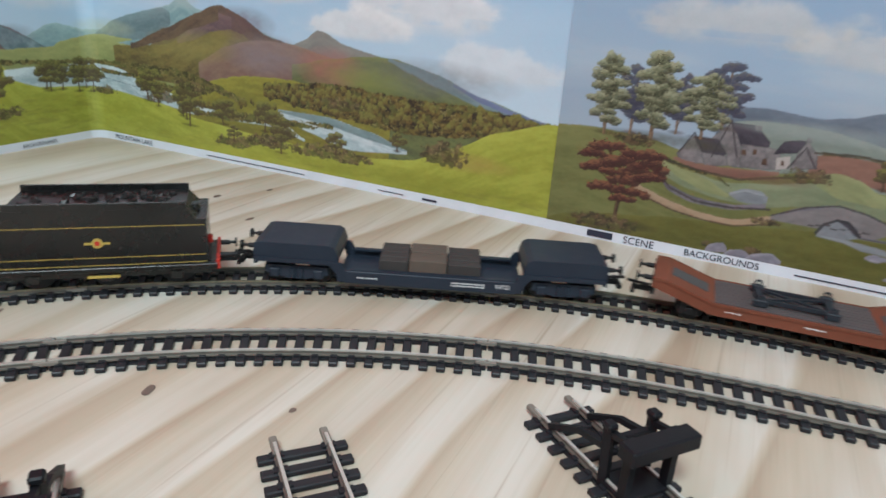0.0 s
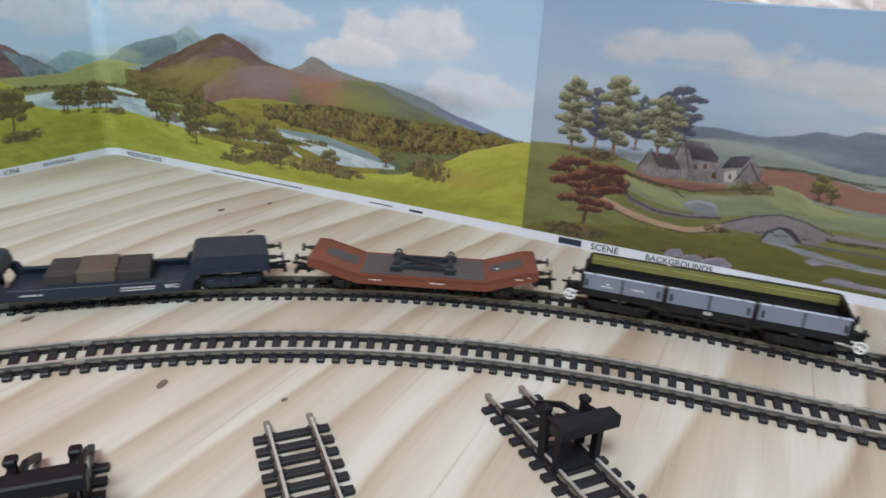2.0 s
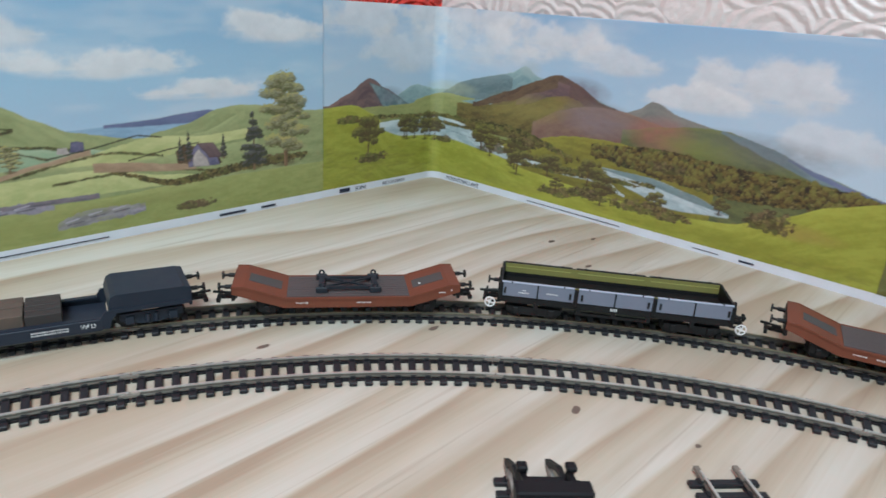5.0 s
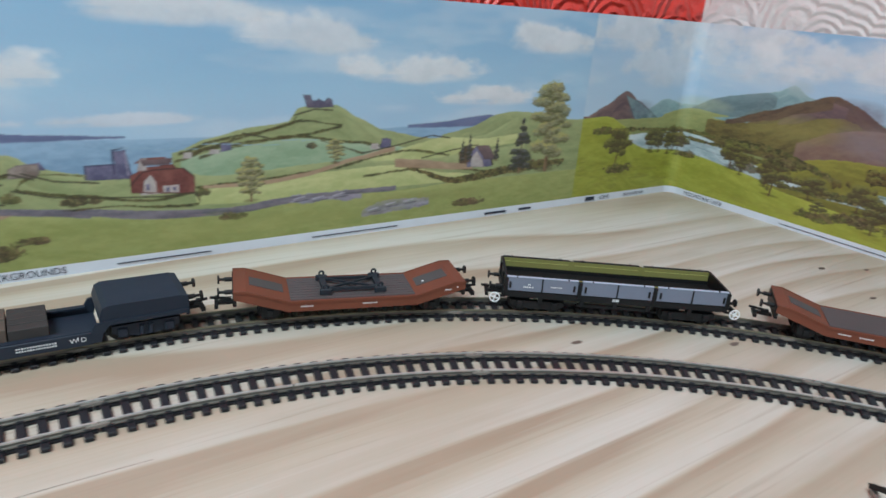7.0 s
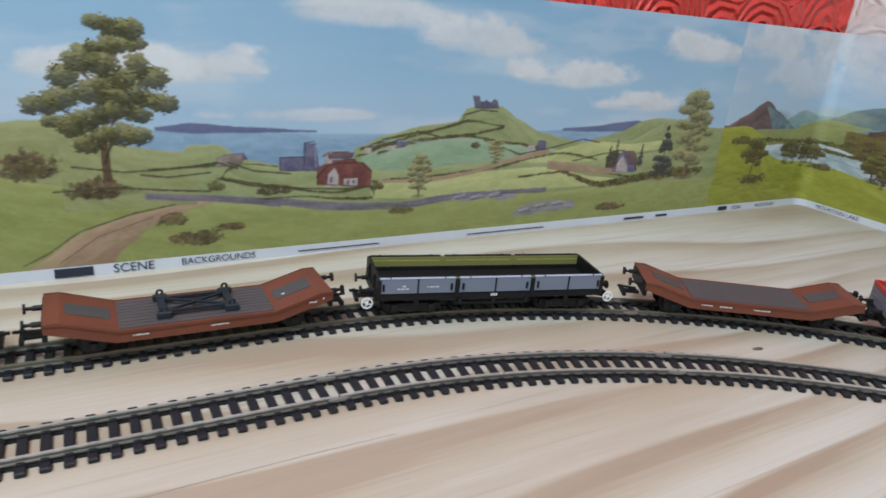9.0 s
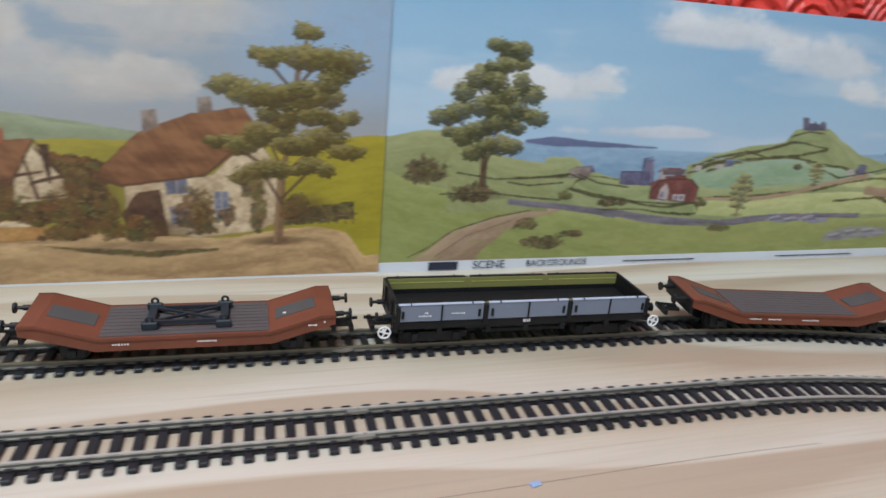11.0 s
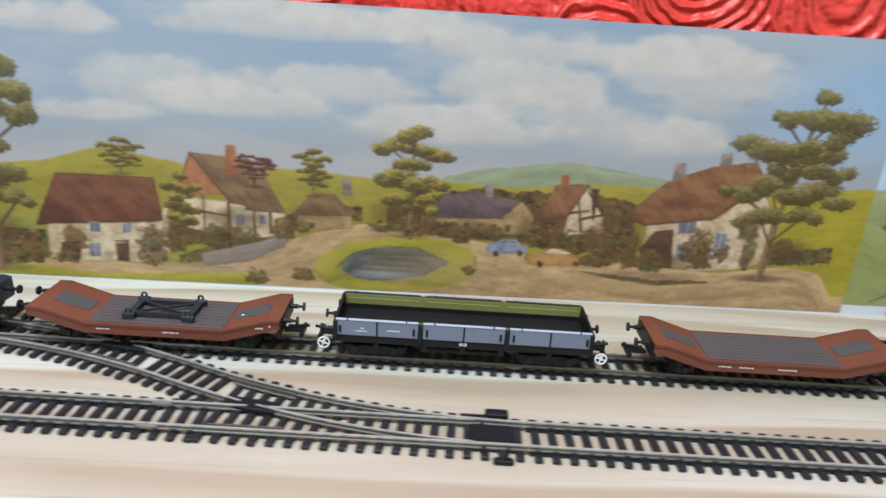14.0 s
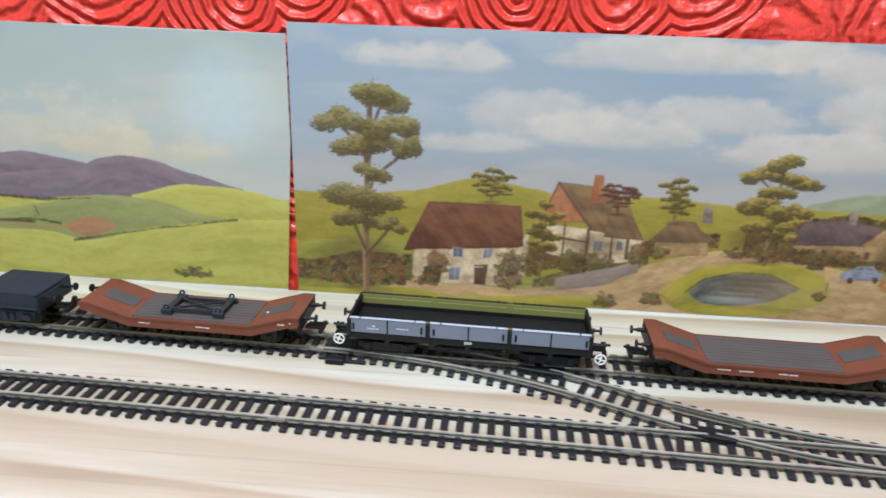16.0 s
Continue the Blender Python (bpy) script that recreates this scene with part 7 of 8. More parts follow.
def turnout(origin, d, hand):
    """A left or right turnout with its toe at origin, running along d; hand: the side to which it branches."""
    tr = thing("turnout", "black-based model turnout with blades, frog and switch box", "model turnout", "turnouts")
    n = Vector((-d.y, d.x, 0)) * hand
    rad, bend = PIECE / math.sin(TURN), TURN
    lateral = (R_OUT - R_IN) / 2
    squeeze = lateral / (rad * (1 - math.cos(bend)))

    def branch(a):
        p = origin + d * rad * math.sin(a) + n * rad * (1 - math.cos(a)) * squeeze
        return p, (d * math.cos(a) + n * math.sin(a) * squeeze).normalized()

    straight = [(origin + d * PIECE * i / 8, d) for i in range(9)]
    curve = [branch(bend * i / 16) for i in range(17)]
    part("stock_rail", rail_mesh(bmesh.new(), straight, -hand * GAUGE), ("rail_side", "nickel_rail"), tr, "nickel rail with a bright head")
    part("stock_rail", rail_mesh(bmesh.new(), curve, hand * GAUGE), ("rail_side", "nickel_rail"), tr, "nickel rail with a bright head")
    # inner rails, with a gap at the frog
    frog = next(i for i in range(17) if (curve[i][0] - origin).dot(n) > 2 * GAUGE) / 16
    for a, b in ((0.14, frog - 0.03), (frog + 0.02, 1.0)):
        k = [(origin + d * PIECE * (a + (b - a) * i / 6), d) for i in range(7)]
        part("inner_rail", rail_mesh(bmesh.new(), k, hand * GAUGE), ("rail_side", "nickel_rail"), tr)
        k = [branch(bend * (a + (b - a) * i / 10)) for i in range(11)]
        part("inner_rail", rail_mesh(bmesh.new(), k, -hand * GAUGE), ("rail_side", "nickel_rail"), tr)
    fp, fd = branch(bend * frog)
    mid = fp - n * GAUGE
    part("frog", boxed(-0.012, 0.014, -0.004, 0.004, 0.002, 0.0046, 0.0005, pose(mid.x, mid.y, 0, 0, 0, heading((d + fd).normalized()))), "moulded_black", tr)
    for side, path in ((-1, [(origin + d * PIECE * (frog - 0.1 + 0.2 * i / 4), d) for i in range(5)]), (1, [branch(bend * (frog - 0.1 + 0.2 * i / 4)) for i in range(5)])):
        part("check_rail", rail_mesh(bmesh.new(), path, side * hand * (GAUGE - 0.0024), 0.0018), ("rail_side", "rail_side"), tr)
    for i in range(22):
        s = (i + 0.5) / 22
        p, dd = branch(bend * s)
        wide = (p - origin).dot(n)
        if wide < 0.026:
            c = origin + d * PIECE * s + n * wide / 2
            sleeper_at(tr, c, (d + dd).normalized(), 0.0302 + wide)
        else:
            sleeper_at(tr, origin + d * PIECE * s, d)
            sleeper_at(tr, p, dd)
    b = boxed(-0.0005, 0.020, -0.0075, 0.0075, 0.0005, 0.0032, 0.0005)
    box(b, 0.001, 0.012, -0.0198, -0.0146, 0, 0.0038, 0.0006)
    box(b, 0.010, 0.024, -0.0172, -0.0150, 0, 0.0020, 0.0004)
    box(b, 0.001, 0.010, 0.0146, 0.0178, 0, 0.0026, 0.0006)
    rod(b, (0.004, 0.0162, 0.002), (0.004, 0.0162, 0.0078), 0.0009)
    o = origin + d * 0.006
    b.transform(pose(o.x, o.y, 0, 0, 0, heading(d)))
    part("switch_box", b, "moulded_black", tr, "black moulded switch box with a short lever")
    b = boxed(-0.001, 0.001, -0.013, 0.013, 0.0022, 0.0034)
    b.transform(pose(o.x + d.x * 0.014, o.y + d.y * 0.014, 0, 0, 0, heading(d)))
    part("tie_bar", b, "moulded_black", tr)
    return tr


p_, d_ = line_place(R_IN, POINT_A)
turnout(p_, d_, -1)
p_, d_ = line_place(R_OUT, POINT_B)
turnout(p_, -d_, -1)


def siding(x, y, angle, length, label):
    """A dead-end length of track from its end at (x, y)."""
    d = Vector((math.cos(radians(angle)), math.sin(radians(angle)), 0))
    o = Vector((x, y, 0))
    return track_piece([(o + d * length * i / 4, d) for i in range(5)], label, webs=True)


siding(-0.2785, -0.4328, 228, 0.17, "short dead-end siding of black-sleepered track")
siding(-0.2137, -0.5030, 231, 0.17, "dead-end siding of black-sleepered track under a buffer stop")
siding(-0.3372, -0.3770, 226, 0.17, "dead-end siding of black-sleepered track under a buffer stop")


def buffer_stop(x, y, angle, back):
    """A moulded black buffer stop clipped on the rails: bent posts, beam and raking struts."""
    st = thing("buffer_stop", "black moulded plastic buffer stop on a siding end", "buffer stop", "buffer stops")
    base = pose(x, y, RAIL_TOP - 0.001, 0, 0, angle) @ pose(back, 0, 0)
    for side in (-1, 1):
        y0 = side * GAUGE
        b = bmesh.new()
        bar(b, (0.0, y0, -0.002), (0.0, y0, 0.0215), 0.0026, 0.0034)
        box(b, -0.002, 0.002, y0 - 0.0022, y0 + 0.0022, -0.0035, -0.001, 0.0004)
        part("post", b, "moulded_black", st).matrix_basis = base
        b = bmesh.new()
        bar(b, (-0.0400, y0, 0.0000), (-0.0240, y0, 0.0090), 0.0022)
        bar(b, (-0.0240, y0, 0.0090), (-0.0095, y0, 0.0120), 0.0022)
        part("strut", b, "moulded_black", st).matrix_basis = base
        b = bmesh.new()
        bar(b, (-0.0095, y0, -0.002), (-0.0105, y0 * 1.05, 0.0195), 0.0030, 0.0030)
        box(b, -0.0126, -0.0082, y0 * 1.05 - 0.0020, y0 * 1.05 + 0.0020, 0.0190, 0.0215, 0.0006)
        bar(b, (-0.0100, y0, 0.0175), (0.0, y0, 0.0195), 0.0020)
        part("rear_post", b, "moulded_black", st).matrix_basis = base
    part("buffer_beam", boxed(-0.0012, 0.0062, -0.0138, 0.0138, 0.0165, 0.0222, 0.0007), "moulded_black", st).matrix_basis = base
    part("rear_beam", boxed(-0.0120, -0.0092, -0.0105, 0.0105, 0.0125, 0.0150, 0.0004), "moulded_black", st).matrix_basis = base
    part("foot_tie", boxed(-0.011, 0.002, -0.0100, 0.0100, -0.0012, 0.0004, 0.0003), "moulded_black", st).matrix_basis = base
    part("hook", ring(bmesh.new(), (-0.004, 0.002, 0.0125), (0, 1, 0), 0.0024, 0.0007, 14, 6), "moulded_black", st).matrix_basis = base


buffer_stop(-0.2137, -0.5030, 231, 0.0500)
buffer_stop(-0.3372, -0.3770, 226, 0.034)


# ---- the train: x forwards, y to the viewer's side on the back straight, z from the rail ----
def wheelset(parent, x, r=0.0062):
    b = bmesh.new()
    for side in (-1, 1):
        rod(b, (x, side * 0.0072, r), (x, side * 0.0092, r), r, r, 20)
        rod(b, (x, side * 0.0066, r), (x, side * 0.0073, r), r + 0.0007, r + 0.0007, 20)
    rod(b, (x, -0.011, r), (x, 0.011, r), 0.0009)
    part("wheelset", b, "wagon_black", parent)


def buffers(parent, x, z, face, material="wagon_black", heads="steel"):
    for side in (-1, 1):
        b = rod(bmesh.new(), (x, side * 0.0087, z), (x + face * 0.0045, side * 0.0087, z), 0.0013)
        rod(b, (x + face * 0.0045, side * 0.0087, z), (x + face * 0.0075, side * 0.0087, z), 0.0008)
        rod(b, (x + face * 0.0072, side * 0.0087, z), (x + face * 0.0082, side * 0.0087, z), 0.0024, 0.0024, 16)
        part("buffer", b, material, parent)


def coupling(parent, x, z, face):
    b = boxed(min(0, face * 0.011), max(0, face * 0.011), -0.0018, 0.0018, -0.0012, 0.0004)
    box(b, min(face * 0.009, face * 0.011), max(face * 0.009, face * 0.011), -0.0065, 0.0065, -0.0016, 0.0008)
    box(b, min(face * 0.002, face * 0.0065), max(face * 0.002, face * 0.0065), -0.0009, 0.0009, 0.0004, 0.0024)
    bar(b, (face * 0.003, 0, 0.0018), (face * 0.0135, 0, 0.0026), 0.0012)
    b.transform(pose(x, 0, z))
    part("coupling", b, "wagon_black", parent)


def white_bars(parent, y, spots, material="white_paint"):
    """Small unreadable lettering on the viewer's side: a row of tiny bars for each word."""
    for x, z, w, h in spots:
        b, count = bmesh.new(), max(1, round(w / 0.0011))
        for dz in (0,) if h < 0.0012 else (-h * 0.3, h * 0.3):
            for k in range(count):
                xx, tall = x - w / 2 + (k + 0.5) * w / count, 0.00030 if k % 3 else 0.00042
                box(b, xx - 0.00034, xx + 0.00034, y, y + 0.00012, z + dz - tall, z + dz + tall)
        part("side_lettering", b, material, parent)


def low_wagon(framed):
    """A bauxite well wagon with ramped ends and a grey timber floor."""
    label = "bauxite brown low machine wagon carrying a slate bogie frame" if framed else "empty bauxite brown low machine wagon with grey floor"
    w = thing("low_wagon", label, "model wagon", "wagons of the train")
    hw = 0.0165
    prof = [(-0.065, 0.0208), (-0.0585, 0.0208), (-0.0355, 0.0136), (0.0355, 0.0136), (0.0585, 0.0208), (0.065, 0.0208), (0.065, 0.0162), (0.0365, 0.0076), (-0.0365, 0.0076), (-0.065, 0.0162)]
    b = extrude_profile(bmesh.new(), prof, -hw, hw)
    part("body", b, "bauxite", w)
    for side in (-1, 1):
        lip = [(x, z + 0.0003) for x, z in prof[:6]] + [(x, z - 0.0011) for x, z in prof[:6][::-1]]
        y = side * hw
        part("side_lip", extrude_profile(bmesh.new(), lip, min(y, y + side * 0.0005), max(y, y + side * 0.0005)), "bauxite", w)
    planks = 9
    for i in range(planks):
        y0 = -0.0150 + 0.030 * i / planks
        seam = 0.0003 if framed and i % 2 else 0.0001
        part("deck_plank", boxed(-0.0352, 0.0352, y0 + seam, y0 + 0.030 / planks - seam, 0.0134, 0.01395), "deck_grey", w)
    for face in (-1, 1):
        slope = math.degrees(math.atan2(0.0072, 0.023))
        b = boxed(-0.0095, 0.0095, -0.0055, 0.0055, -0.0003, 0.0003)
        b.transform(pose(face * 0.0475, 0, 0.01735, 0, -slope * face, 0))
        part("ramp_patch", b, "patch_grey", w, "worn grey patch on the ramp")
        buffers(w, face * 0.065, 0.0178, face)
        part("headstock", boxed(face * 0.0645 - 0.001, face * 0.0645 + 0.001, -0.0155, 0.0155, 0.0118, 0.0200, 0.0003), "wagon_black" if framed else "wagon_black", w)
        coupling(w, face * 0.064, 0.0085, face)
        wheelset(w, face * 0.046)
        for side in (-1, 1):
            b = boxed(face * 0.046 - 0.005, face * 0.046 + 0.005, side * 0.0125 - 0.0012, side * 0.0125 + 0.0012, 0.0040, 0.0125, 0.0004)
            box(b, face * 0.046 - 0.0016, face * 0.046 + 0.0016, side * 0.0140 - 0.001, side * 0.0140 + 0.001, 0.0045, 0.0080, 0.0003)
            part("axle_guard", b, "wagon_black", w)
    white_bars(w, hw + 0.0001, [(0.0265, 0.0106, 0.007, 0.0006), (-0.0085, 0.0106, 0.0085, 0.0006), (-0.0545, 0.0162, 0.004, 0.0006), (-0.0600, 0.0176, 0.0012, 0.0008)] if framed else
               [(0.0270, 0.0106, 0.007, 0.0006), (0.0155, 0.0106, 0.0075, 0.0006), (-0.006, 0.0106, 0.010, 0.0006)])
    if framed:
        part("paint_chip", boxed(-0.0432, -0.0418, 0.0028, 0.0036, 0.0164, 0.0168), "white_paint", w)
    return w


def bogie_frame():
    """The slate-coloured trestle load: end beams with eyes, long bars and a cross brace."""
    ld = thing("bogie_frame_load", "slate grey cross-braced frame with lifting eyes lying on a wagon", "wagon load")
    for face in (-1, 1):
        x = face * 0.0155
        b = bmesh.new()
        bar(b, (x, -0.0100, 0.0018), (x, 0.0100, 0.0018), 0.0034, 0.0024)
        for side in (-1, 1):
            box(b, x - 0.0034, x + 0.0034, side * 0.0100 - 0.0011, side * 0.0100 + 0.0011, 0.0, 0.0036, 0.0005)
        part("end_beam", b, "frame_slate", ld)
        for side in (-1, 1):
            part("lifting_eye", ring(bmesh.new(), (x, side * 0.0100, 0.0046), (0, 1, 0), 0.0013, 0.0006, 14, 6), "frame_slate", ld)
    for side in (-1, 1):
        part("long_bar", bar(bmesh.new(), (-0.0155, side * 0.0075, 0.0022), (0.0155, side * 0.0075, 0.0022), 0.0013, 0.0018), "frame_slate", ld)
        part("cross_brace", bar(bmesh.new(), (-0.0145, -side * 0.0070, 0.0024), (0.0145, side * 0.0070, 0.0024), 0.0012), "frame_slate", ld)
    return ld


def hand_wheel(parent, x, y, z):
    b = ring(bmesh.new(), (x, y, z), (0, 1, 0), 0.0029, 0.00045, 24, 6)
    for k in range(4):
        a = radians(45 * k * 2 + 20)
        bar(b, (x, y, z), (x + math.cos(a) * 0.0029, y, z + math.sin(a) * 0.0029), 0.0007, 0.0006)
    rod(b, (x, y - 0.0025, z), (x, y + 0.0006, z), 0.0008)
    part("hand_wheel", b, "white_paint", parent, "white spoked brake hand wheel")


def open_wagon():
    """A bogie ballast wagon: three grey drop doors a side, olive inside, black ends and floor."""
    w = thing("open_wagon", "grey drop-sided open bogie wagon with olive inner planks", "model wagon", "wagons of the train")
    hl, hw, z0, z1 = 0.067, 0.0165, 0.0160, 0.0246
    part("floor", boxed(-hl, hl, -hw + 0.0012, hw - 0.0012, 0.0140, 0.0162), "wagon_black", w, "black wagon floor")
    for side in (-1, 1):
        part("solebar", boxed(-hl, hl, side * 0.0152 - 0.0012, side * 0.0152 + 0.0012, 0.0116, 0.0158, 0.0003), "wagon_black", w)
    for side in (-1, 1):
        for k in (-1, 0, 1):
            x0, x1 = k * 0.0448 - 0.0212, k * 0.0448 + 0.0212
            y = side * hw
            d = part("drop_door", boxed(x0, x1, y - 0.0006, y + 0.0006, z0, z1, 0.0002), "wagon_grey", w, "grey plank drop door")
            part("inner_planks", boxed(x0 - 0.00118, x1 + 0.00118, y - side * 0.0011 - 0.0004, y - side * 0.0011 + 0.0004, 0.0188, z1 - 0.0002), "olive_inside", d, "olive inner planking")
            part("inner_foot", boxed(x0 - 0.0008, x1 + 0.0008, y - side * 0.0011 - 0.0004, y - side * 0.0011 + 0.0004, z0 + 0.0002, 0.0188), "wagon_black", d)
            part("inner_line", boxed(x0 + 0.001, x1 - 0.001, y - side * 0.0016 - 0.0001, y - side * 0.0016 + 0.0001, 0.0222, 0.0225), "olive_line", d)
            # near-side top edges get the paler grey as a painted highlight
            part("top_edge", boxed(x0, x1, y - 0.0009, y + 0.0009, z1 - 0.0001, z1 + 0.0005, 0.0002), "door_edge" if side > 0 else "wagon_black", d)
            for xx, ww in ((k * 0.0448, 0.0007), (x0 + 0.0022, 0.0012), (x1 - 0.0022, 0.0012)):
                lo, hi = (z0, z1) if ww < 0.001 else (z0 + 0.0018, z1 - 0.003)
                part("door_strap", boxed(xx - ww / 2, xx + ww / 2, y + side * 0.0008 - 0.0004, y + side * 0.0008 + 0.0004, lo, hi, 0.0001), "wagon_black", d)
            for xx in (x0 + 0.006, x1 - 0.006):
                part("door_catch", boxed(xx - 0.0003, xx + 0.0003, y - 0.001, y + 0.001, z1, z1 + 0.0009), "wagon_black", d)
        for xx in (-0.0224, 0.0224, -0.0662, 0.0662):
            part("side_post", boxed(xx - 0.0011, xx + 0.0011, side * (hw + 0.0004) - 0.0010, side * (hw + 0.0004) + 0.0010, 0.0140, z1 - 0.0004, 0.0002), "wagon_black", w)
        for xx in (-0.045, -0.02, 0.0, 0.02, 0.045):
            part("underframe_bracket", boxed(xx - 0.0012, xx + 0.0012, side * 0.0162 - 0.0006, side * 0.0162 + 0.0006, 0.0085, 0.0122), "wagon_black", w)
        part("truss_bar", boxed(-0.022, 0.022, side * 0.0135 - 0.0006, side * 0.0135 + 0.0006, 0.0072, 0.0090), "wagon_black", w)
    for face in (-1, 1):
        b = extrude_profile(bmesh.new(), [(face * hl - face * 0.0014, 0.0146), (face * hl, 0.0146), (face * hl, z1 + 0.0002), (face * hl - face * 0.0014, z1 + 0.0002)], -hw, hw)
        for yy in (-0.008, 0.008):
            box(b, face * hl - 0.0012, face * hl + 0.0012, yy - 0.001, yy + 0.001, 0.012, z1 - 0.001)
        part("end_panel", b, "wagon_black", w)
        part("headstock", boxed(face * hl - 0.001, face * hl + 0.001, -0.0155, 0.0155, 0.0110, 0.0160, 0.0003), "wagon_black", w)
        buffers(w, face * hl, 0.0150, face)
        coupling(w, face * (hl - 0.001), 0.0085, face)
        hand_wheel(w, face * 0.0722, 0.0168, 0.0108)
        part("wheel_bracket", bar(bmesh.new(), (face * 0.066, 0.0150, 0.0115), (face * 0.0722, 0.0150, 0.0108), 0.0012), "wagon_black", w)
        for a in (-0.0105, 0.0105):
            wheelset(w, face * 0.046 + a)
        for side in (-1, 1):
            bg = extrude_profile(bmesh.new(), [(face * 0.046 - 0.016, 0.0085), (face * 0.046 - 0.016, 0.0055), (face * 0.046 - 0.005, 0.0034), (face * 0.046 + 0.005, 0.0034), (face * 0.046 + 0.016, 0.0055), (face * 0.046 + 0.016, 0.0085)], side * 0.0125 - 0.0010, side * 0.0125 + 0.0010)
            for a in (-0.0105, 0.0105):
                box(bg, face * 0.046 + a - 0.0018, face * 0.046 + a + 0.0018, side * 0.0138 - 0.001, side * 0.0138 + 0.001, 0.0042, 0.0082, 0.0003)
            part("bogie_side", bg, "wagon_black", w)
    white_bars(w, hw + 0.0007, [(0.0530, 0.0188, 0.0065, 0.0006), (0.0525, 0.0204, 0.002, 0.0006), (0.0365, 0.0198, 0.0070, 0.0006)])
    white_bars(w, 0.01645, [(0.0, 0.0140, 0.004, 0.0014)])
    return w


def well_wagon():
    """A slate warwell: raised ends over bogies, dropped middle with a load of timber baulks."""
    w = thing("well_wagon", "slate blue bogie well wagon with raised ends", "model wagon", "wagons of the train")
    hw = 0.0160
    for face in (-1, 1):
        b = extrude_profile(bmesh.new(), [(face * 0.0835, 0.0145), (face * 0.0835, 0.0220), (face * 0.0800, 0.0228), (face * 0.0480, 0.0228), (face * 0.0455, 0.0215), (face * 0.0440, 0.0170), (face * 0.0440, 0.0145)], -hw, hw)
        part("end_platform", b, "slate_blue", w)
        for side in (-1, 1):
            b = extrude_profile(bmesh.new(), [(face * 0.0835, 0.0128), (face * 0.0835, 0.0150), (face * 0.0470, 0.0150), (face * 0.0420, 0.0142), (face * 0.0400, 0.0105), (face * 0.0400, 0.0046), (face * 0.0440, 0.0046), (face * 0.0450, 0.0090), (face * 0.0480, 0.0128)], side * hw - 0.0008, side * hw + 0.0008)
            part("side_frame", b, "slate_blue", w)
            b = extrude_profile(bmesh.new(), [(face * 0.064 - 0.0150, 0.0100), (face * 0.064 - 0.0150, 0.0060), (face * 0.064 - 0.004, 0.0032), (face * 0.064 + 0.004, 0.0032), (face * 0.064 + 0.0150, 0.0060), (face * 0.064 + 0.0150, 0.0100)], side * 0.0125 - 0.001, side * 0.0125 + 0.001)
            for a in (-0.0105, 0.0105):
                box(b, face * 0.064 + a - 0.0022, face * 0.064 + a + 0.0022, side * 0.0138 - 0.001, side * 0.0138 + 0.001, 0.0040, 0.0085, 0.0004)
            for a in (-0.002, 0.002):
                rod(b, (face * 0.064 + a, side * 0.0138, 0.004), (face * 0.064 + a, side * 0.0138, 0.009), 0.0012)
            part("bogie_side", b, "slate_blue", w)
        for a in (-0.0105, 0.0105):
            wheelset(w, face * 0.064 + a, 0.0058)
        part("headstock", boxed(face * 0.0832 - 0.0008, face * 0.0832 + 0.0008, -0.0158, 0.0158, 0.0110, 0.0200, 0.0003), "slate_blue", w)
        buffers(w, face * 0.0835, 0.0178, face)
        coupling(w, face * 0.0825, 0.0085, face)
    b = boxed(-0.0440, 0.0440, -hw + 0.001, hw - 0.001, 0.0046, 0.0066)
    part("well_floor", b, "slate_blue", w)
    for side in (-1, 1):
        part("well_side", boxed(-0.0405, 0.0405, side * hw - 0.0009, side * hw + 0.0009, 0.0040, 0.0106, 0.0003), "slate_blue", w)
        part("side_ledge", boxed(-0.0405, 0.0405, side * 0.0145 - 0.0016, side * 0.0145 + 0.0016, 0.0100, 0.0110), "slate_blue", w)
    lettering("side_lettering", "W D", 0.0034, pose(-0.0345, hw + 0.0011, 0.0076, 90, 0, 180), "white_paint", w, "white military letters")
    part("side_arrow", boxed(-0.0347, -0.0343, hw + 0.0009, hw + 0.0011, 0.0074, 0.0092), "white_paint", w)
    white_bars(w, hw + 0.0009, [(-0.0180, 0.0082, 0.016, 0.0006), (-0.0180, 0.0068, 0.016, 0.0006), (0.030, 0.0075, 0.010, 0.0006)])
    return w


def baulk(x0, x1, z1, material, label):
    b = bmesh.new()
    n = 4
    for i in range(n):
        y0 = -0.0125 + 0.025 * i / n
        box(b, x0, x1, y0 + 0.0001, y0 + 0.025 / n - 0.0001, 0.0, z1 - random.uniform(0, 0.0005), 0.0003)
    return tagged(part("timber_load", b, material), label, "wagon load", "loads of the well wagon")


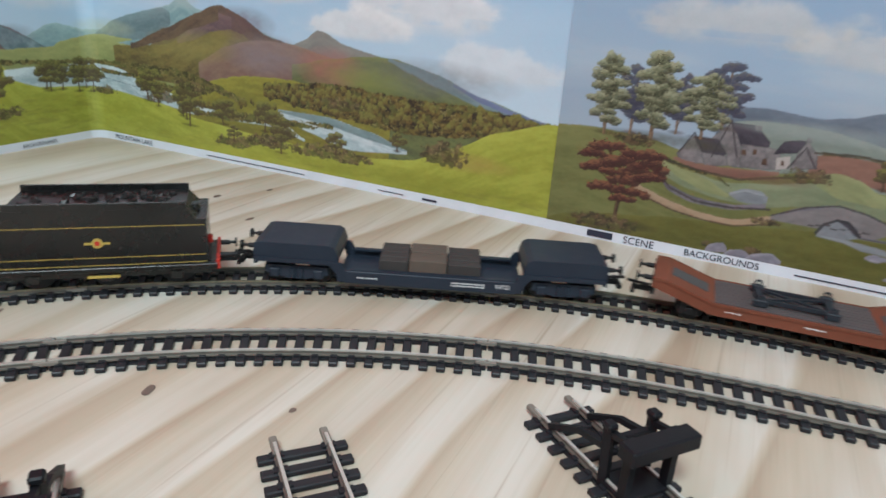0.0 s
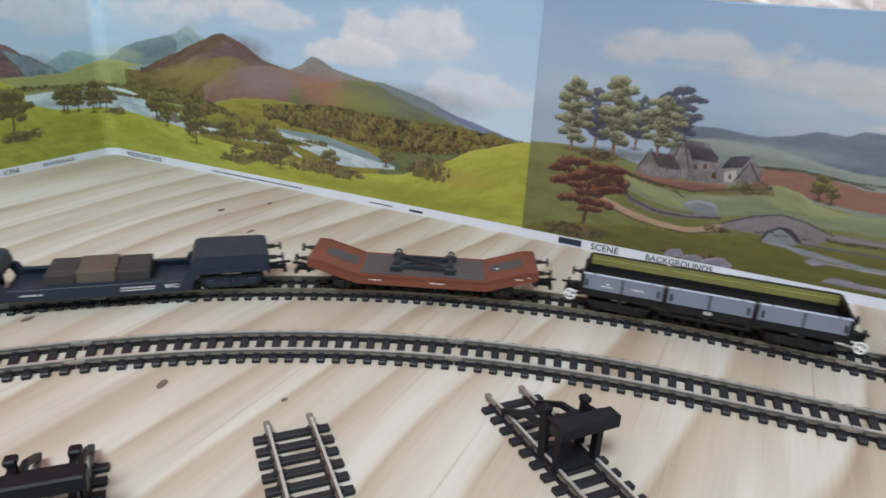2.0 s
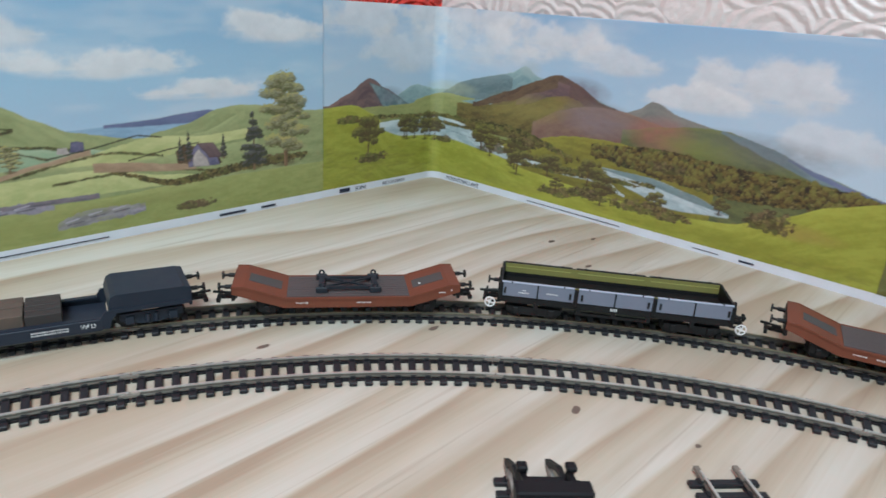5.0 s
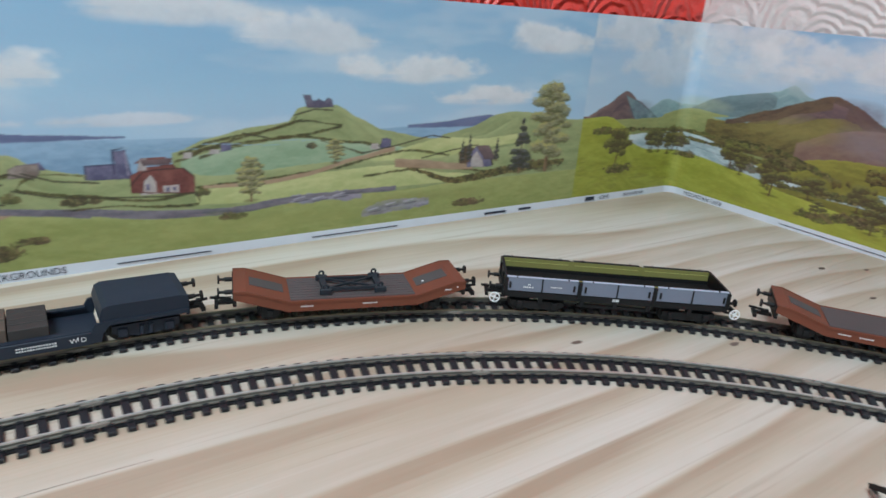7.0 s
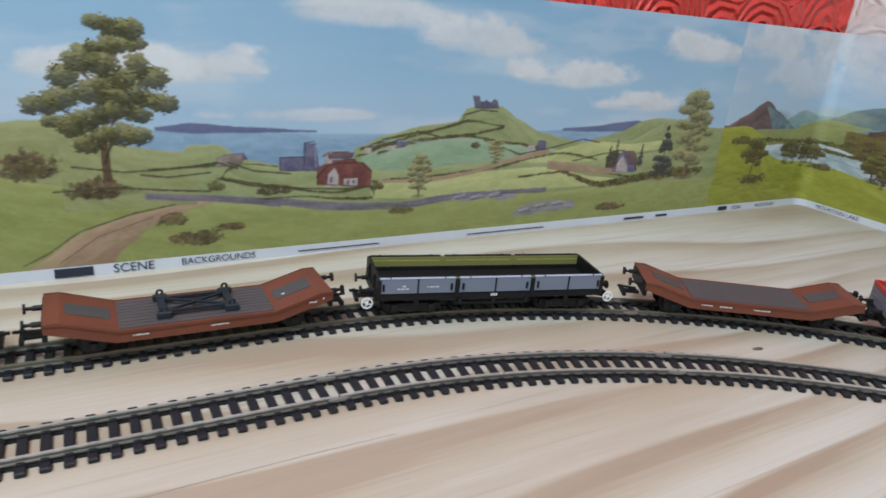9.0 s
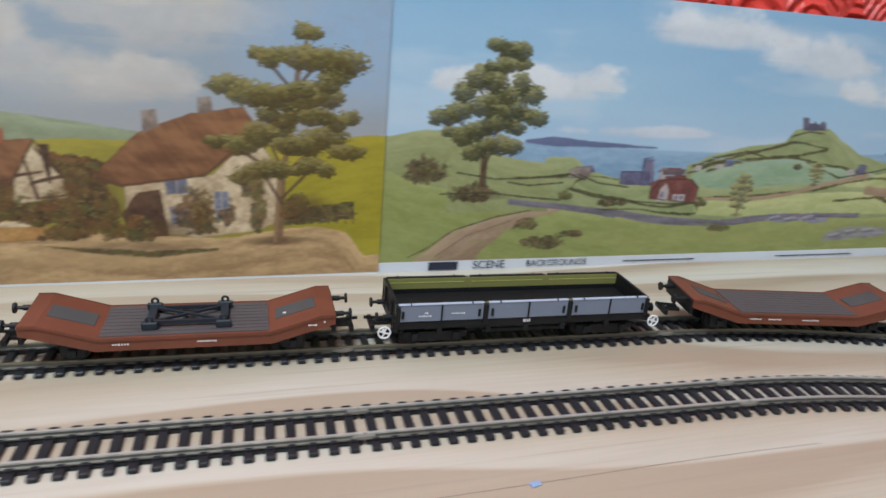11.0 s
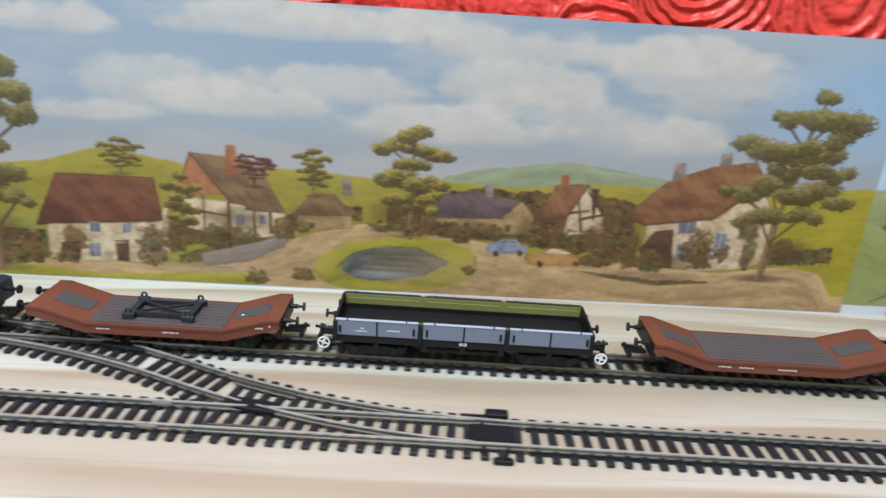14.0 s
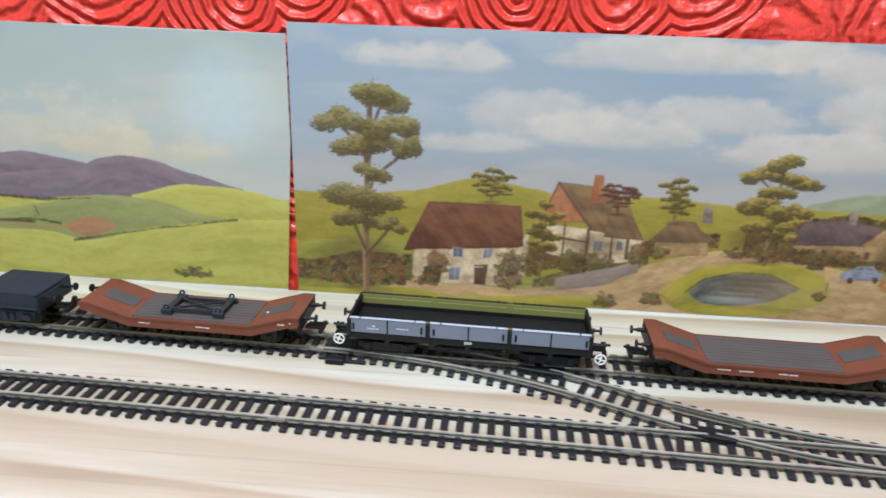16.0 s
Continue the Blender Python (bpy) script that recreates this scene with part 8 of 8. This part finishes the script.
def tender():
    """A lined black tender: straight sides, coped coal space, gold lining and a small crest."""
    w = thing("tender", "glossy black lined steam tender with a gold crest", "model tender")
    hw = 0.0165
    b = extrude_profile(bmesh.new(), [(-0.046, 0.0120), (-0.046, 0.0352), (-0.0415, 0.0352), (-0.0370, 0.0405), (0.0390, 0.0405), (0.0440, 0.0360), (0.0480, 0.0310), (0.0480, 0.0120)], -hw, hw)
    part("tank", b, "tender_black", w)
    b = boxed(-0.0500, 0.0500, -0.0170, 0.0170, 0.0098, 0.0122, 0.0003)
    part("footplate", b, "tender_black", w)
    for z0, z1 in ((0.0322, 0.0325), (0.0172, 0.0175), (0.0134, 0.0137)):
        part("lining", boxed(-0.0450, 0.0470, hw + 0.0001, hw + 0.0002, z0, z1), "lining_gold", w, "thin gold lining")
    b = bmesh.new()
    rod(b, (0.002, hw, 0.0246), (0.002, hw + 0.0003, 0.0246), 0.0024, 0.0024, 18)
    part("crest", b, "lining_gold", w, "small gold and red crest")
    part("crest_bar", boxed(-0.0035, 0.0075, hw + 0.0003, hw + 0.0004, 0.0240, 0.0251), "lining_gold", w)
    part("crest_spot", boxed(0.0010, 0.0030, hw + 0.0004, hw + 0.0005, 0.0236, 0.0256), "buffer_red", w)
    b = bmesh.new()
    for i in range(60):
        x, y, r = random.uniform(-0.030, 0.036), random.uniform(-0.011, 0.011), random.uniform(0.0015, 0.003)
        bmesh.ops.create_icosphere(b, subdivisions=1, radius=r, matrix=pose(x, y, 0.0402, random.uniform(0, 90), random.uniform(0, 90)))
    part("coal", b, "coal", w, "heap of shiny black coal")
    for side in (-1, 1):
        part("coal_rail", boxed(-0.0370, 0.0390, side * (hw - 0.0006) - 0.0005, side * (hw - 0.0006) + 0.0005, 0.0400, 0.0438, 0.0003), "tender_black", w)
        b = extrude_profile(bmesh.new(), [(-0.0470, 0.0100), (-0.0470, 0.0070), (0.0470, 0.0070), (0.0470, 0.0100)], side * 0.0140 - 0.0008, side * 0.0140 + 0.0008)
        for x in (-0.031, 0.0, 0.031):
            box(b, x - 0.0030, x + 0.0030, side * 0.0152 - 0.0009, side * 0.0152 + 0.0009, 0.0050, 0.0095, 0.0004)
        part("tender_frame", b, "tender_black", w)
        part("axle_plate", boxed(-0.006, 0.008, side * 0.0162 - 0.0003, side * 0.0162 + 0.0003, 0.0070, 0.0082), "lining_gold", w)
    for x in (-0.031, 0.0, 0.031):
        wheelset(w, x, 0.0080)
    part("filler_dome", rod(bmesh.new(), (-0.0395, 0, 0.0352), (-0.0395, 0, 0.0382), 0.0035, 0.0030, 16), "tender_black", w)
    part("rear_beam", boxed(-0.0512, -0.0495, -0.0160, 0.0160, 0.0090, 0.0140, 0.0002), "buffer_red", w, "red rear buffer beam")
    part("rear_lamp", boxed(-0.0482, -0.0460, 0.006, 0.009, 0.020, 0.024, 0.0004), "buffer_red", w)
    buffers(w, -0.0512, 0.0135, -1)
    coupling(w, -0.050, 0.0085, -1)
    return w


def locomotive():
    """The engine ahead of the tender: cab, boiler, running plate and driving wheels."""
    w = thing("locomotive", "glossy black lined steam engine coupled to a tender", "model locomotive")
    b = extrude_profile(bmesh.new(), [(-0.055, 0.0125), (-0.055, 0.0475), (-0.040, 0.0475), (-0.026, 0.0460), (-0.026, 0.0300), (-0.040, 0.0290), (-0.044, 0.0125)], -0.0165, -0.0155)
    extrude_profile(b, [(-0.055, 0.0125), (-0.055, 0.0475), (-0.040, 0.0475), (-0.026, 0.0460), (-0.026, 0.0300), (-0.040, 0.0290), (-0.044, 0.0125)], 0.0155, 0.0165)
    part("cab_side", b, "tender_black", w)
    part("cab_roof", boxed(-0.060, -0.024, -0.0168, 0.0168, 0.0470, 0.0486, 0.0006), "tender_black", w)
    part("firebox", boxed(-0.045, -0.010, -0.0125, 0.0125, 0.0120, 0.0430, 0.004), "tender_black", w)
    part("boiler", rod(bmesh.new(), (-0.012, 0, 0.0315), (0.085, 0, 0.0315), 0.0125, 0.0110, 28), "tender_black", w, smooth=False)
    part("smokebox", rod(bmesh.new(), (0.084, 0, 0.0315), (0.108, 0, 0.0315), 0.0118, 0.0118, 28), "moulded_black", w)
    part("chimney", rod(bmesh.new(), (0.098, 0, 0.042), (0.098, 0, 0.0505), 0.0036, 0.0042, 18), "moulded_black", w)
    part("dome", rod(bmesh.new(), (0.030, 0, 0.041), (0.030, 0, 0.0485), 0.0048, 0.0034, 18), "tender_black", w)
    part("running_plate", boxed(-0.056, 0.116, -0.0165, 0.0165, 0.0185, 0.0200, 0.0003), "tender_black", w)
    part("mainframe", boxed(-0.054, 0.112, -0.0060, 0.0060, 0.0060, 0.0190), "moulded_black", w)
    for x, r in ((-0.018, 0.0125), (0.014, 0.0125), (0.046, 0.0125), (0.082, 0.0062), (0.100, 0.0062)):
        wheelset(w, x, r)
    part("buffer_beam", boxed(0.115, 0.1165, -0.0160, 0.0160, 0.0110, 0.0165), "buffer_red", w)
    buffers(w, 0.1165, 0.0140, 1)
    return w


def plank_wagon():
    """The last wagon in view: grey ends, red upper planks and a brown load."""
    w = thing("plank_wagon", "grey and red four-wheeled open plank wagon with brown load", "model wagon", "wagons of the train")
    hl, hw = 0.036, 0.0160
    part("floor", boxed(-hl, hl, -hw, hw, 0.0125, 0.0150), "wagon_black", w)
    for side in (-1, 1):
        for k in range(4):
            part("plank", boxed(-hl, hl, side * hw - 0.0006, side * hw + 0.0006, 0.0150 + k * 0.0033, 0.0181 + k * 0.0033, 0.0002), "buffer_red" if k > 2 else "wagon_grey", w)
        part("solebar", boxed(-hl, hl, side * 0.0140 - 0.001, side * 0.0140 + 0.001, 0.0095, 0.0128), "wagon_black", w)
    for face in (-1, 1):
        for k in range(4):
            part("plank", boxed(face * hl - 0.0006, face * hl + 0.0006, -hw, hw, 0.0150 + k * 0.0033, 0.0181 + k * 0.0033, 0.0002), "buffer_red" if k > 2 else "wagon_grey", w)
        part("headstock", boxed(face * hl - 0.0012, face * hl + 0.0012, -0.0155, 0.0155, 0.0100, 0.0148), "wagon_black", w)
        buffers(w, face * hl, 0.0160, face)
        coupling(w, face * (hl - 0.001), 0.0085, face)
        wheelset(w, face * 0.020)
        for side in (-1, 1):
            part("axle_guard", boxed(face * 0.020 - 0.004, face * 0.020 + 0.004, side * 0.0120 - 0.001, side * 0.0120 + 0.001, 0.0040, 0.0110, 0.0003), "wagon_black", w)
    b = bmesh.new()
    for i in range(40):
        bmesh.ops.create_icosphere(b, subdivisions=1, radius=random.uniform(0.002, 0.0035), matrix=pose(random.uniform(-0.031, 0.031), random.uniform(-0.011, 0.011), 0.024))
    part("load", b, "brick_load", w, "heaped brown load")
    return w


# each vehicle: its place behind or ahead of the hand wheel whose run is known, and half its wheelbase
TRAIN = []
long_well = well_wagon()
for piece in long_well.children:
    piece.data.transform(Matrix.Scale(1.05, 4, (1, 0, 0)))
TRAIN.append((low_wagon(True), 0.0875, 0.046, 0))
TRAIN.append((bogie_frame(), 0.0875, 0.046, 0.01395))
TRAIN.append((open_wagon(), -0.0727, 0.046, 0))
TRAIN.append((low_wagon(False), -0.2370, 0.046, 0))
TRAIN.append((plank_wagon(), -0.3540, 0.020, 0))
TRAIN.append((long_well, 0.2665, 0.064, 0))
TRAIN.append((baulk(-0.0250, -0.0085, 0.0098, "timber_dark", "dark timber baulks loaded in a well wagon"), 0.2665, 0.064, 0.0066))
TRAIN.append((baulk(-0.0080, 0.0110, 0.0104, "timber_load", "brown timber baulks loaded in a well wagon"), 0.2665, 0.064, 0.0066))
TRAIN.append((baulk(0.0115, 0.0260, 0.0098, "timber_dark", "dark timber baulks loaded in a well wagon"), 0.2665, 0.064, 0.0066))
TRAIN.append((tender(), 0.4260, 0.031, 0))
TRAIN.append((locomotive(), 0.5430, 0.032, 0))

# seconds, and metres run by the front hand wheel of the open wagon past the end of the curve
RUN = [(0, -0.8530), (1, -0.7675), (2, -0.6815), (3, -0.5950), (4, -0.5060), (5, -0.4145), (6.3, -0.2955), (7, -0.2300), (8, -0.1370), (9, -0.0400), (10.3, 0.0895), (11, 0.1605), (12, 0.2655), (13, 0.3720), (14, 0.4770), (15, 0.5850), (16, 0.6965)]


def run_at(t):
    return along([(a, b) for a, b in RUN], t)


def motions():
    """The train rolls along the outer track: each vehicle sits on two places of the line."""
    for ob, ahead, half, lift in TRAIN:
        rows = []
        for k in range(33):
            t = k * 0.5
            s = run_at(t) + ahead
            a, b = line_place(R_OUT, s + half)[0], line_place(R_OUT, s - half)[0]
            c = (a + b) / 2
            rows.append((t, pose(c.x, c.y, RAIL_TOP + lift, 0, 0, heading((a - b).normalized()))))
        walk(ob, rows)


motions()
